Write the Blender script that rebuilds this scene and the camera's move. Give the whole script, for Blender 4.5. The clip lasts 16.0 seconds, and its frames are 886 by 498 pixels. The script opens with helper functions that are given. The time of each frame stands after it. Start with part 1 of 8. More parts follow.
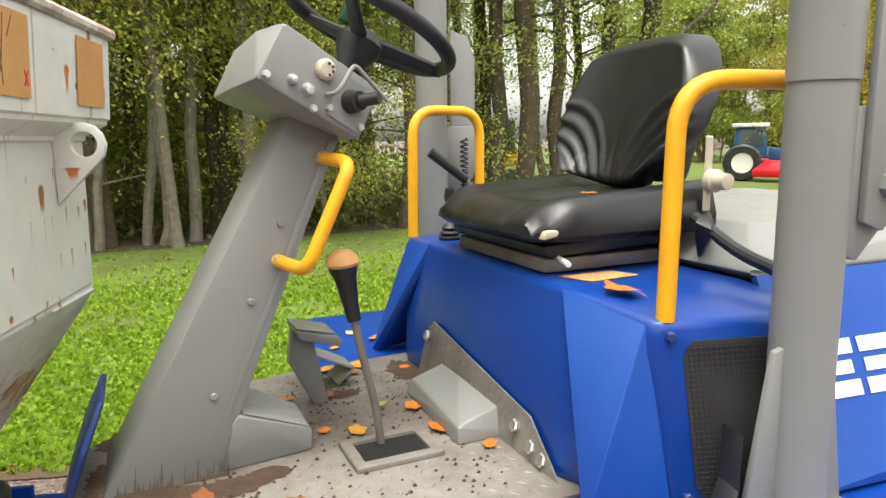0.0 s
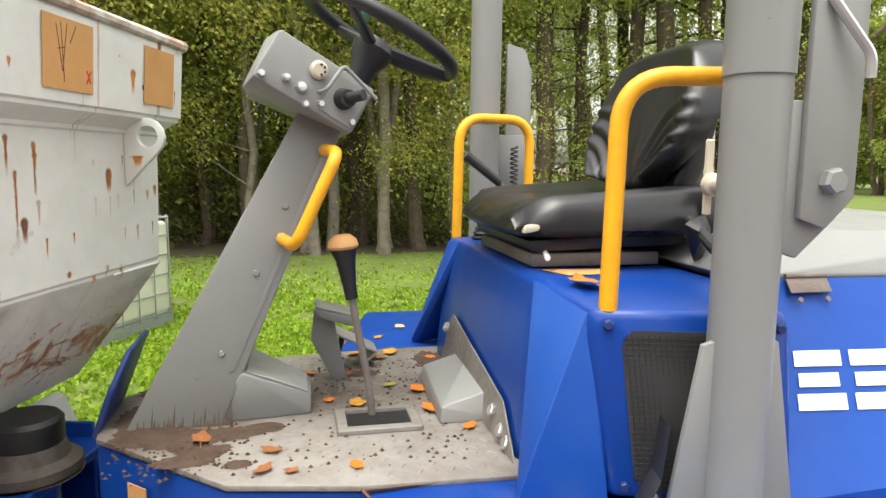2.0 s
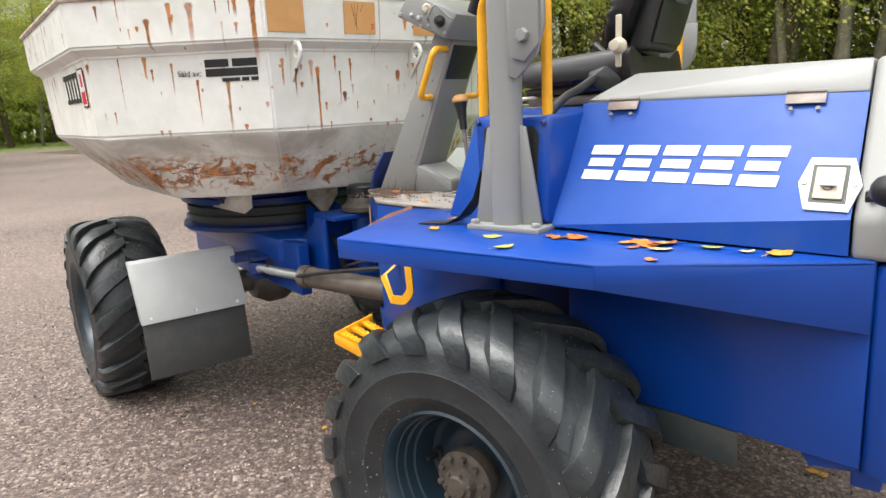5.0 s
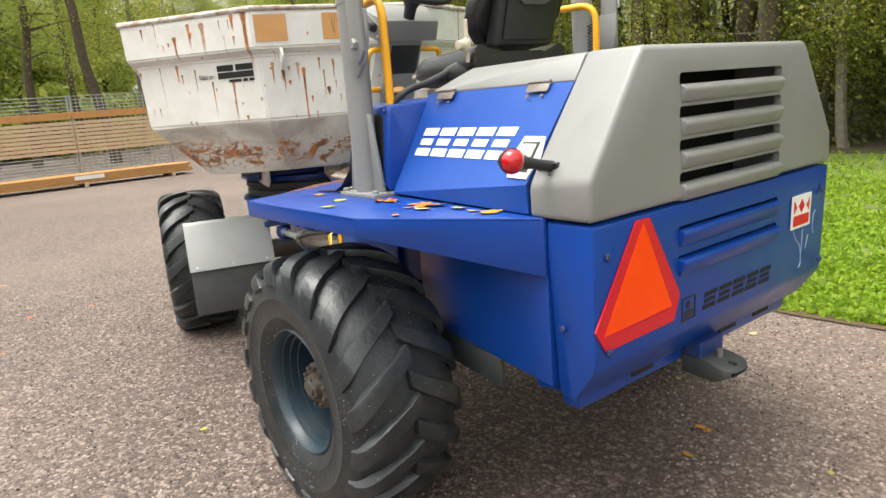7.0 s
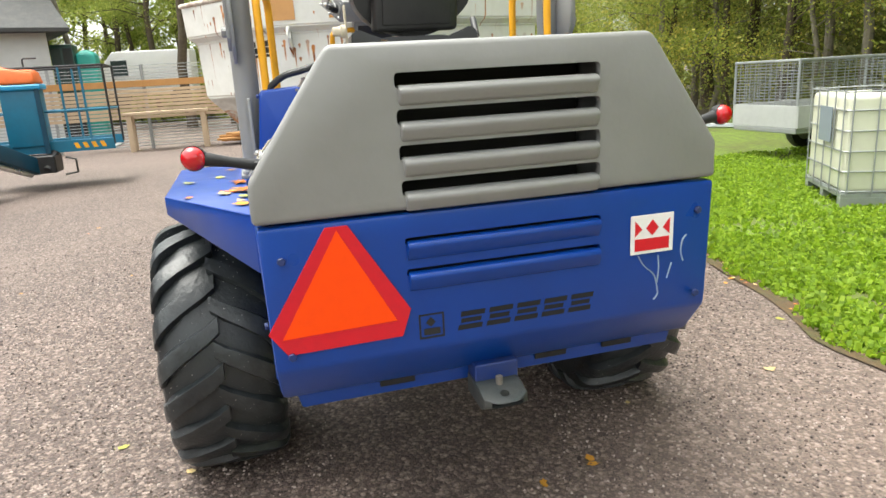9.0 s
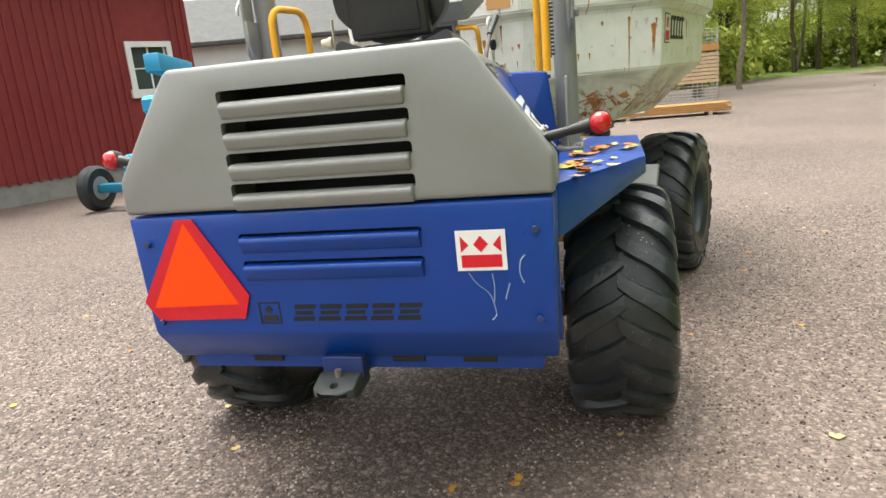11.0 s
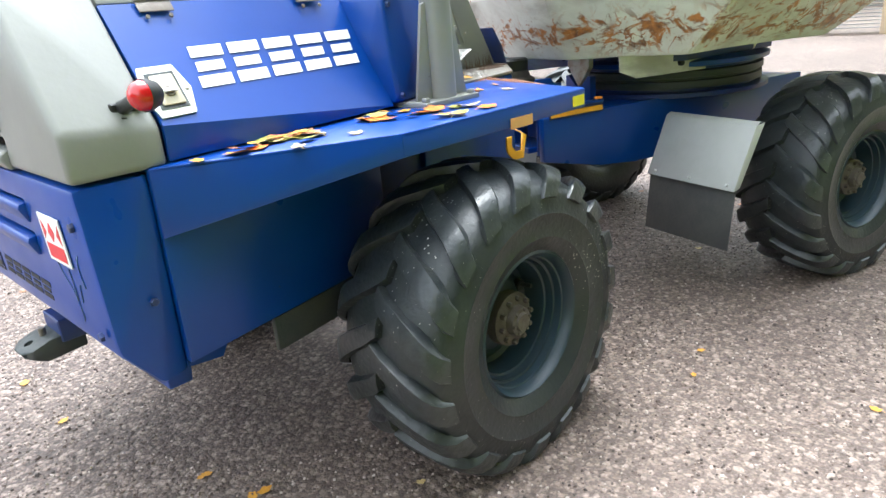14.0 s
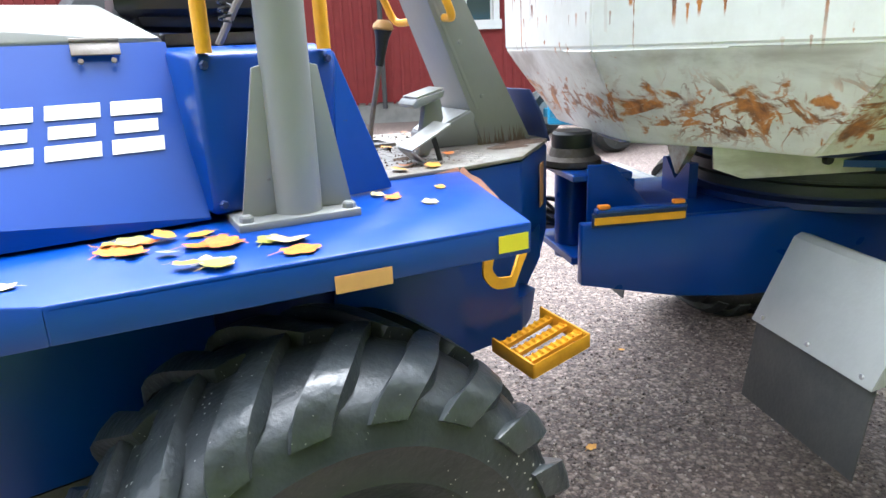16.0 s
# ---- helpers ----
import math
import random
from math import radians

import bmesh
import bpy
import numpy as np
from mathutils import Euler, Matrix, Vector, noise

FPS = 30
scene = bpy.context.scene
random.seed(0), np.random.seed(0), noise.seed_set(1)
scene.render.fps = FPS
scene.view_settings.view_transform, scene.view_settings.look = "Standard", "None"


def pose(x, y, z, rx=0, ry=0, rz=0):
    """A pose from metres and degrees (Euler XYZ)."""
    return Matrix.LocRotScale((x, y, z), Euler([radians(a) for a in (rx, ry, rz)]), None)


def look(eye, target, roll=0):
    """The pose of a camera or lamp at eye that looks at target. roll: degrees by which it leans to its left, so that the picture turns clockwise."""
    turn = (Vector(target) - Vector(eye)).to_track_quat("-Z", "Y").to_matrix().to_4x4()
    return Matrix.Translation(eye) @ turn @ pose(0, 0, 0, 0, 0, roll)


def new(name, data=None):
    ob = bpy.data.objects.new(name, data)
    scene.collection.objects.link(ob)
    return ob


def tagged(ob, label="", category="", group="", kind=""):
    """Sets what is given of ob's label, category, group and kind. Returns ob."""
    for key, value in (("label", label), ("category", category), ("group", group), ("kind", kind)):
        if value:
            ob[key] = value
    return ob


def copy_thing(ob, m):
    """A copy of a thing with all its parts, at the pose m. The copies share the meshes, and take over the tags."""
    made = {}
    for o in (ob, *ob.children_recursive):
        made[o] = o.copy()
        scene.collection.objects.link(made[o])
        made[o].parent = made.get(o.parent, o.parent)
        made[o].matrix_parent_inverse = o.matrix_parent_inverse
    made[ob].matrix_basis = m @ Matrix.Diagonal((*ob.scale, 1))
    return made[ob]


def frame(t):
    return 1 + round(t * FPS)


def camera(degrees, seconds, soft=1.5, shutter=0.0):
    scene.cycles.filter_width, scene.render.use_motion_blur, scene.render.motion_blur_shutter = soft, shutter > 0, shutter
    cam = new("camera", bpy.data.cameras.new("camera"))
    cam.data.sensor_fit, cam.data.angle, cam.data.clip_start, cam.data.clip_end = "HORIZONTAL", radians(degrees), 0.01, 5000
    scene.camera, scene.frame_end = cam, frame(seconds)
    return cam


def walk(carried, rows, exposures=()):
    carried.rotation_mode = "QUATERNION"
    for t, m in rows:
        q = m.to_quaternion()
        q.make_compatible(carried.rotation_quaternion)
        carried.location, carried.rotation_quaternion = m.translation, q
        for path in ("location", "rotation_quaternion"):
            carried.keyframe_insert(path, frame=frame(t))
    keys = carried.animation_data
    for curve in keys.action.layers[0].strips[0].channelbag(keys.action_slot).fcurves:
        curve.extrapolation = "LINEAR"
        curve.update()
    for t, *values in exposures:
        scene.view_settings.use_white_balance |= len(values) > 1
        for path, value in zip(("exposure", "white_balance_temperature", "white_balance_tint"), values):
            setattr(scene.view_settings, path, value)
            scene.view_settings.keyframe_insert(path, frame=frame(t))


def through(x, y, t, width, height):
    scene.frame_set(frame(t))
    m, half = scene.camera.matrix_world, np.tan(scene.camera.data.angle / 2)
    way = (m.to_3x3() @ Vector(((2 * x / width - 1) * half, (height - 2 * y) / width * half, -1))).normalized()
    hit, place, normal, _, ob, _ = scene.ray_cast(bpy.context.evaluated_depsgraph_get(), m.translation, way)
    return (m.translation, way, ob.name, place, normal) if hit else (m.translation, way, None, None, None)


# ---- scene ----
cam = camera(66.7, 16.0)

PATH = [
    (0, (2.046, 1.342, 1.79), (1.229, -0.455, 1.467), -0.7),
    (0.5, (2.064, 1.262, 1.815), (1.123, -0.496, 1.661), 0.2),
    (1, (2.06, 1.258, 1.825), (1.206, -0.548, 1.729), -1.5),
    (1.5, (1.987, 1.326, 1.794), (1.309, -0.546, 1.6), -1.1),
    (2, (1.787, 1.544, 1.736), (1.362, -0.394, 1.479), 0.7),
    (2.5, (1.624, 1.78, 1.669), (1.452, -0.181, 1.318), 0.6),
    (3, (1.423, 1.997, 1.605), (1.648, 0.067, 1.131), 1.2),
    (3.5, (1.08, 2.105, 1.557), (1.666, 0.238, 1.145), -0.3),
    (4, (0.764, 2.268, 1.568), (1.569, 0.474, 1.203), -0.5),
    (4.5, (0.429, 2.379, 1.56), (1.299, 0.632, 1.123), 0.1),
    (4.7, (0.289, 2.394, 1.55), (1.28, 0.713, 1.11), -1.0),
    (6.8, (-1.041, 2.134, 1.518), (0.495, 0.922, 1.106), -3.5),
    (7, (-1.105, 2.027, 1.503), (0.443, 0.838, 1.068), -4.6),
    (7.5, (-1.214, 1.707, 1.484), (0.443, 0.703, 0.988), -3.7),
    (8, (-1.445, 1.378, 1.471), (0.308, 0.58, 0.932), -4.5),
    (8.5, (-1.649, 1.059, 1.493), (0.192, 0.462, 0.987), -3.0),
    (9, (-1.758, 0.684, 1.503), (0.109, 0.163, 1.01), -3.4),
    (9.2, (-1.834, 0.535, 1.493), (0.072, 0.134, 1.038), -3.5),
    (11.3, (-1.867, -1.035, 1.47), (-0.007, -0.496, 0.972), -4.8),
    (11.5, (-1.776, -1.157, 1.461), (0.071, -0.608, 0.926), -3.6),
    (12, (-1.58, -1.482, 1.453), (0.166, -0.676, 0.905), -6.4),
    (12.5, (-1.408, -1.82, 1.474), (0.222, -0.815, 0.897), -3.8),
    (13, (-1.09, -2.009, 1.432), (0.479, -0.943, 0.798), -3.4),
    (13.5, (-0.785, -2.129, 1.455), (0.702, -0.933, 0.857), -5.5),
    (14, (-0.437, -2.235, 1.454), (0.888, -0.898, 0.777), -5.0),
    (14.5, (-0.1, -2.256, 1.432), (1.19, -0.849, 0.835), -4.2),
    (15, (0.256, -2.254, 1.461), (1.419, -0.74, 0.864), -6.2),
    (15.5, (0.567, -2.216, 1.476), (1.562, -0.589, 0.871), -4.2),
    (16, (0.81, -2.029, 1.493), (1.672, -0.32, 0.913), -2.3),
]

walk(cam, [(t, look(eye, target, roll)) for t, eye, target, roll in PATH], [(0.0, 1.70, 6900, 7), (1.5, 1.78, 6800, 8), (3.0, 1.76, 6900, 7), (4.7, 1.78, 6600, 9), (7.0, 1.78, 6850, 7), (9.0, 1.93, 6700, 5), (11.5, 2.0, 6750, 5), (13.5, 2.48, 6150, 4), (15.0, 2.76, 5720, 7), (16.0, 2.76, 5780, 8)])

# ---- daylight: overcast, softly from above ----
world = bpy.data.worlds.new("world")
scene.world = world
world.use_nodes = True
wn = world.node_tree.nodes
sky = wn.new("ShaderNodeTexSky")
sky.sky_type, sky.sun_disc = "NISHITA", False
sky.sun_elevation, sky.sun_rotation = radians(75), radians(30)
sky.air_density, sky.dust_density = 1.0, 4.0
desat = wn.new("ShaderNodeHueSaturation")
desat.inputs["Saturation"].default_value = 0.15
world.node_tree.links.new(sky.outputs[0], desat.inputs["Color"])
world.node_tree.links.new(desat.outputs[0], wn["Background"].inputs[0])
wn["Background"].inputs[1].default_value = 0.15
sun = new("sun", bpy.data.lights.new("sun", "SUN"))
sun.data.energy, sun.data.angle, sun.data.color = 0.5, radians(40), (1.0, 0.97, 0.92)
sun.matrix_world = look((0, 0, 30), (-2.3, -3.7, 14))


# ---- materials ----
def mat(name, colour, rough=0.5, metal=0.0, second=None, scale=6.0, amount=0.5, bump=0.1, bump_scale=80.0, coat=0.0, third=None, third_scale=1.2, third_amount=0.4, detail=6.0, spec=0.5, grime=None, specks=None):
    """A paint, rubber, wood or stone: base colour, a second colour in patches, a third in larger stains, and fine relief."""
    m = bpy.data.materials.new(name)
    m.use_nodes = True
    n, l = m.node_tree.nodes, m.node_tree.links
    b = n["Principled BSDF"]
    b.inputs["Roughness"].default_value, b.inputs["Metallic"].default_value = rough, metal
    b.inputs["Coat Weight"].default_value, b.inputs["Coat Roughness"].default_value = coat, 0.07
    b.inputs["Specular IOR Level"].default_value = spec
    co = n.new("ShaderNodeTexCoord")
    out = None
    base = n.new("ShaderNodeRGB")
    base.outputs[0].default_value = (*colour, 1)
    out = base.outputs[0]
    for col, sc, am in ((second, scale, amount), (third, third_scale, third_amount)):
        if col is None:
            continue
        t = n.new("ShaderNodeTexNoise")
        t.inputs["Scale"].default_value, t.inputs["Detail"].default_value, t.inputs["Roughness"].default_value = sc, detail, 0.65
        l.new(co.outputs["Object"], t.inputs["Vector"])
        r = n.new("ShaderNodeValToRGB")
        r.color_ramp.elements[0].position, r.color_ramp.elements[1].position = 0.42, 0.75
        r.color_ramp.elements[1].color = (am, am, am, 1)
        l.new(t.outputs["Fac"], r.inputs[0])
        x = n.new("ShaderNodeMix")
        x.data_type = "RGBA"
        l.new(r.outputs[0], x.inputs[0])
        l.new(out, x.inputs[6])
        x.inputs[7].default_value = (*col, 1)
        out = x.outputs[2]
    if grime:
        # small chips and specks, sparse and sharp-edged
        t = n.new("ShaderNodeTexNoise")
        t.inputs["Scale"].default_value, t.inputs["Detail"].default_value, t.inputs["Roughness"].default_value = 26, 5, 0.7
        l.new(co.outputs["Object"], t.inputs["Vector"])
        r = n.new("ShaderNodeValToRGB")
        r.color_ramp.elements[0].position, r.color_ramp.elements[1].position = 0.70, 0.74
        r.color_ramp.elements[1].color = (0.55, 0.55, 0.55, 1)
        l.new(t.outputs["Fac"], r.inputs[0])
        x = n.new("ShaderNodeMix")
        x.data_type = "RGBA"
        l.new(r.outputs[0], x.inputs[0])
        l.new(out, x.inputs[6])
        x.inputs[7].default_value = (*grime, 1)
        out = x.outputs[2]
    if specks:
        # pale grains of grit, two to four millimetres across, thickest in some places
        v = n.new("ShaderNodeTexVoronoi")
        v.inputs["Scale"].default_value = 62
        l.new(co.outputs["Object"], v.inputs["Vector"])
        t = n.new("ShaderNodeTexNoise")
        t.inputs["Scale"].default_value = 3.5
        l.new(co.outputs["Object"], t.inputs["Vector"])
        lim = n.new("ShaderNodeMapRange")
        lim.inputs["From Min"].default_value, lim.inputs["From Max"].default_value = 0.42, 0.72
        lim.inputs["To Min"].default_value, lim.inputs["To Max"].default_value = 0.03, 0.21
        l.new(t.outputs["Fac"], lim.inputs[0])
        less = n.new("ShaderNodeMath")
        less.operation = "LESS_THAN"
        l.new(v.outputs["Distance"], less.inputs[0])
        l.new(lim.outputs[0], less.inputs[1])
        x = n.new("ShaderNodeMix")
        x.data_type = "RGBA"
        l.new(less.outputs[0], x.inputs[0])
        l.new(out, x.inputs[6])
        x.inputs[7].default_value = (*specks, 1)
        out = x.outputs[2]
    l.new(out, b.inputs["Base Color"])
    if bump:
        t = n.new("ShaderNodeTexNoise")
        t.inputs["Scale"].default_value, t.inputs["Detail"].default_value = bump_scale, 4
        l.new(co.outputs["Object"], t.inputs["Vector"])
        bp = n.new("ShaderNodeBump")
        bp.inputs["Strength"].default_value, bp.inputs["Distance"].default_value = bump, 0.01
        l.new(t.outputs["Fac"], bp.inputs["Height"])
        l.new(bp.outputs[0], b.inputs["Normal"])
        rr = n.new("ShaderNodeMapRange")
        rr.inputs["To Min"].default_value, rr.inputs["To Max"].default_value = rough - 0.08, min(1, rough + 0.12)
        t2 = n.new("ShaderNodeTexNoise")
        t2.inputs["Scale"].default_value = 7
        l.new(co.outputs["Object"], t2.inputs["Vector"])
        l.new(t2.outputs["Fac"], rr.inputs[0])
        l.new(rr.outputs[0], b.inputs["Roughness"])
    return m


BLUE = mat("blue_paint", (0.0028, 0.046, 0.28), 0.30, second=(0.003, 0.026, 0.15), scale=3, amount=0.35, bump=0.015, bump_scale=12, coat=0.05, spec=0.4, third=(0.004, 0.046, 0.235), third_scale=1.1, third_amount=0.4, grime=(0.05, 0.045, 0.04))
# chalky fading in patches; the paler blue also carries light from the sky
BLUE_FADED_LIT = mat("faded_and_lit_blue_paint", (0.006, 0.060, 0.31), 0.42, second=(0.042, 0.112, 0.38), scale=1.7, amount=0.6, bump=0.03, bump_scale=30, third=(0.006, 0.035, 0.25), third_scale=5, third_amount=0.35, spec=0.3, grime=(0.07, 0.07, 0.065))
BLUE_OLD = mat("old_blue_paint", (0.005, 0.03, 0.17), 0.45, second=(0.06, 0.055, 0.05), scale=5, amount=0.55, bump=0.1, bump_scale=40, third=(0.03, 0.03, 0.035), third_scale=2.0, third_amount=0.6)
GREY = mat("grey_paint", (0.232, 0.234, 0.225), 0.38, second=(0.185, 0.185, 0.176), scale=5, amount=0.4, bump=0.05, bump_scale=60, third=(0.245, 0.246, 0.238), third_scale=1.4, third_amount=0.4, grime=(0.12, 0.1, 0.08))
GREY_FLAP = mat("grey_guard_paint", (0.42, 0.43, 0.42), 0.45, second=(0.3, 0.3, 0.29), scale=6, amount=0.4, bump=0.05)
YELLOW = mat("yellow_paint", (0.85, 0.40, 0.012), 0.4, second=(0.62, 0.27, 0.02), scale=14, amount=0.6, bump=0.06, grime=(0.16, 0.06, 0.02))
RUBBER = mat("tyre_rubber", (0.014, 0.018, 0.021), 0.38, second=(0.042, 0.048, 0.050), scale=5, amount=0.7, bump=0.25, bump_scale=60, third=(0.028, 0.030, 0.030), third_scale=14, third_amount=0.6, specks=(0.45, 0.44, 0.40))
LUG = mat("worn_lug_rubber", (0.013, 0.017, 0.020), 0.30, second=(0.078, 0.086, 0.088), scale=4.5, amount=0.65, bump=0.3, bump_scale=45, third=(0.012, 0.012, 0.012), third_scale=16, third_amount=0.7, specks=(0.5, 0.49, 0.45))
RUBBER_FLAP = mat("flap_rubber", (0.045, 0.047, 0.048), 0.6, second=(0.09, 0.088, 0.08), scale=7, amount=0.6, bump=0.15)
BLACK = mat("black_plastic", (0.012, 0.012, 0.013), 0.45, second=(0.03, 0.03, 0.03), scale=9, amount=0.5, bump=0.1)
VINYL = mat("black_vinyl", (0.012, 0.012, 0.013), 0.30, second=(0.03, 0.03, 0.03), scale=12, amount=0.4, bump=0.02, bump_scale=140)
RIM = mat("dark_rim_paint", (0.014, 0.032, 0.048), 0.36, second=(0.040, 0.042, 0.042), scale=8, amount=0.5, bump=0.1)
STEEL = mat("bright_steel", (0.72, 0.72, 0.72), 0.28, metal=0.85, second=(0.4, 0.38, 0.36), scale=10, amount=0.4, bump=0.03)
IVORY = mat("ivory_plastic", (0.52, 0.46, 0.35), 0.5, second=(0.40, 0.35, 0.26), scale=20, bump=0.05)
FRAMEGREY = mat("dirty_green_grey_paint", (0.026, 0.036, 0.038), 0.5, second=(0.10, 0.095, 0.085), scale=6, amount=0.6, bump=0.15, third=(0.035, 0.03, 0.025), third_scale=3, third_amount=0.6)
OLD_STEEL = mat("worn_steel", (0.2, 0.18, 0.165), 0.5, metal=0.3, second=(0.10, 0.055, 0.03), scale=7, amount=0.8, bump=0.15)
HUBMAT = mat("rusty_hub", (0.085, 0.07, 0.058), 0.6, metal=0.2, second=(0.05, 0.03, 0.02), scale=14, amount=0.8, bump=0.25, third=(0.13, 0.12, 0.10), third_scale=40, third_amount=0.5)
RUST = mat("edge_rust", (0.19, 0.078, 0.036), 0.8, second=(0.10, 0.045, 0.03), scale=40, amount=0.8, bump=0.2)
DECKMAT = mat("dirty_deck_steel", (0.25, 0.235, 0.215), 0.45, second=(0.055, 0.03, 0.017), scale=3.2, amount=0.95, bump=0.35, bump_scale=60, third=(0.15, 0.125, 0.10), third_scale=16, third_amount=0.7)
RED = mat("red_reflector", (0.64, 0.006, 0.02), 0.4, second=(0.4, 0.01, 0.02), scale=30, amount=0.3, bump=0)
ORANGE = mat("orange_reflector", (1.0, 0.075, 0.004), 0.5, second=(0.9, 0.06, 0.006), scale=20, amount=0.3, bump=0, spec=0.2)
WHITE = mat("white_vinyl", (0.8, 0.8, 0.78), 0.45, second=(0.6, 0.6, 0.58), scale=25, amount=0.3, bump=0)
TAN = mat("tan_tape", (0.62, 0.33, 0.12), 0.55, second=(0.45, 0.22, 0.08), scale=9, amount=0.5, bump=0.05)
# shade of holes and slots as near-black colour; also the dark brand bars
SHADE_PRINT_BLACK = mat("hole_shade_and_print_black", (0.006, 0.006, 0.007), 0.7, second=(0.012, 0.012, 0.012), scale=9, bump=0)
LENS = mat("red_lens", (0.5, 0.004, 0.01), 0.12, second=(0.35, 0.0, 0.01), scale=40, amount=0.4, bump=0, coat=0.6)


def skip_paint():
    """White skip paint: rust runs below small heads, blotches, scraped lower sheets, grime."""
    m = mat("rusty_white_paint", (0.80, 0.80, 0.75), 0.42, second=(0.54, 0.53, 0.47), scale=3.0, amount=0.5, bump=0.12, bump_scale=25, third=(0.60, 0.58, 0.50), third_scale=9, third_amount=0.4)
    n, l = m.node_tree.nodes, m.node_tree.links
    b = n["Principled BSDF"]
    co = n.new("ShaderNodeTexCoord")
    base = b.inputs["Base Color"].links[0].from_socket

    def op(kind, a, c, d=None):
        x = n.new("ShaderNodeMath")
        x.operation = kind
        for k, q in enumerate((a, c, d)):
            if q is None:
                continue
            if isinstance(q, (int, float)):
                x.inputs[k].default_value = q
            else:
                l.new(q, x.inputs[k])
        return x.outputs[0]

    def ramp(v, lo, hi, top=1.0):
        r = n.new("ShaderNodeMapRange")
        r.interpolation_type = "SMOOTHSTEP"
        r.inputs["From Min"].default_value, r.inputs["From Max"].default_value, r.inputs["To Max"].default_value = lo, hi, top
        l.new(v, r.inputs[0])
        return r.outputs[0]

    def fall(v, lo, hi):
        """1 below lo, 0 above hi."""
        return op("SUBTRACT", 1.0, ramp(v, lo, hi))

    def noise_at(sc, turn=(0, 0, 0), distort=0.6, rough=0.62):
        mp = n.new("ShaderNodeMapping")
        mp.inputs["Scale"].default_value = sc
        mp.inputs["Rotation"].default_value = turn
        mp.inputs["Location"].default_value = (sc[0] * 0.37, 1.3, sc[2])
        t = n.new("ShaderNodeTexNoise")
        t.inputs["Scale"].default_value, t.inputs["Detail"].default_value, t.inputs["Roughness"].default_value, t.inputs["Distortion"].default_value = 1.0, 6, rough, distort
        l.new(co.outputs["Object"], mp.inputs[0])
        l.new(mp.outputs[0], t.inputs["Vector"])
        return t.outputs["Fac"]

    sep = n.new("ShaderNodeSeparateXYZ")
    l.new(co.outputs["Object"], sep.inputs[0])
    low = fall(sep.outputs[2], 1.44, 1.47)
    # runs: scattered heads with a thin tail below, on the walls unrolled round the skip's middle
    around = op("MULTIPLY", op("ARCTAN2", sep.outputs[1], op("SUBTRACT", 1.1, sep.outputs[0])), 1.15)
    runs = None
    for sc, wide, tail, off, keep in (((8, 8, 3.4), 0.14, 0.8, 0.0, 0.58), ((13, 13, 6), 0.15, 0.7, 5.3, 0.66), ((5, 5, 2.4), 0.05, 0.85, 2.7, 0.55), ((21, 21, 12), 0.17, 0.6, 8.1, 0.74)):
        flat = n.new("ShaderNodeCombineXYZ")
        l.new(op("MULTIPLY_ADD", around, sc[0], off), flat.inputs[0])
        l.new(op("MULTIPLY_ADD", sep.outputs[2], sc[2], off), flat.inputs[1])
        vo = n.new("ShaderNodeTexVoronoi")
        vo.voronoi_dimensions = "2D"
        vo.inputs["Scale"].default_value = 1.0
        l.new(flat.outputs[0], vo.inputs["Vector"])
        df = n.new("ShaderNodeVectorMath")
        df.operation = "SUBTRACT"
        l.new(flat.outputs[0], df.inputs[0])
        l.new(vo.outputs["Position"], df.inputs[1])
        dp = n.new("ShaderNodeSeparateXYZ")
        l.new(df.outputs[0], dp.inputs[0])
        ds = n.new("ShaderNodeSeparateXYZ")
        turned = n.new("ShaderNodeCombineXYZ")
        l.new(dp.outputs[0], turned.inputs[0])
        l.new(dp.outputs[1], turned.inputs[2])
        l.new(turned.outputs[0], ds.inputs[0])
        wob = op("MULTIPLY", op("SUBTRACT", noise_at((48, 48, 26), rough=0.8), 0.5), wide * 0.9)
        up = op("MULTIPLY", op("MAXIMUM", ds.outputs[2], 0.0), sc[0] / sc[2])
        h = op("SQRT", op("ADD", op("MULTIPLY", ds.outputs[0], ds.outputs[0]), op("MULTIPLY", up, up)), 0)
        h = op("ADD", h, wob)
        # narrower further down
        cs = n.new("ShaderNodeSeparateColor")
        l.new(vo.outputs["Color"], cs.inputs[0])
        lean = op("MULTIPLY_ADD", cs.outputs[0], 1.1, 0.35)
        width = op("MULTIPLY", op("MULTIPLY_ADD", op("POWER", 2.0, op("MULTIPLY", op("MINIMUM", ds.outputs[2], 0.0), 16.0)), wide * 0.56, wide * 0.44), lean)
        run = op("MULTIPLY", fall(op("DIVIDE", h, op("MAXIMUM", width, 0.01)), 0.5, 1.0), op("MULTIPLY", fall(ds.outputs[2], 0.1, 0.2), ramp(op("DIVIDE", ds.outputs[2], op("MULTIPLY_ADD", cs.outputs[2], 1.2, 0.15)), -tail, -tail * 0.4)))
        run = op("MULTIPLY", run, ramp(cs.outputs[1], keep, keep + 0.2))
        runs = run if runs is None else op("MAXIMUM", runs, run)
    runs = op("MULTIPLY", runs, op("MULTIPLY_ADD", low, -0.9, 1.0))
    # the belly of the lower sheets is the most scraped
    belly = op("MULTIPLY", fall(sep.outputs[2], 1.30, 1.43), ramp(sep.outputs[2], 1.15, 1.24))
    blot = None
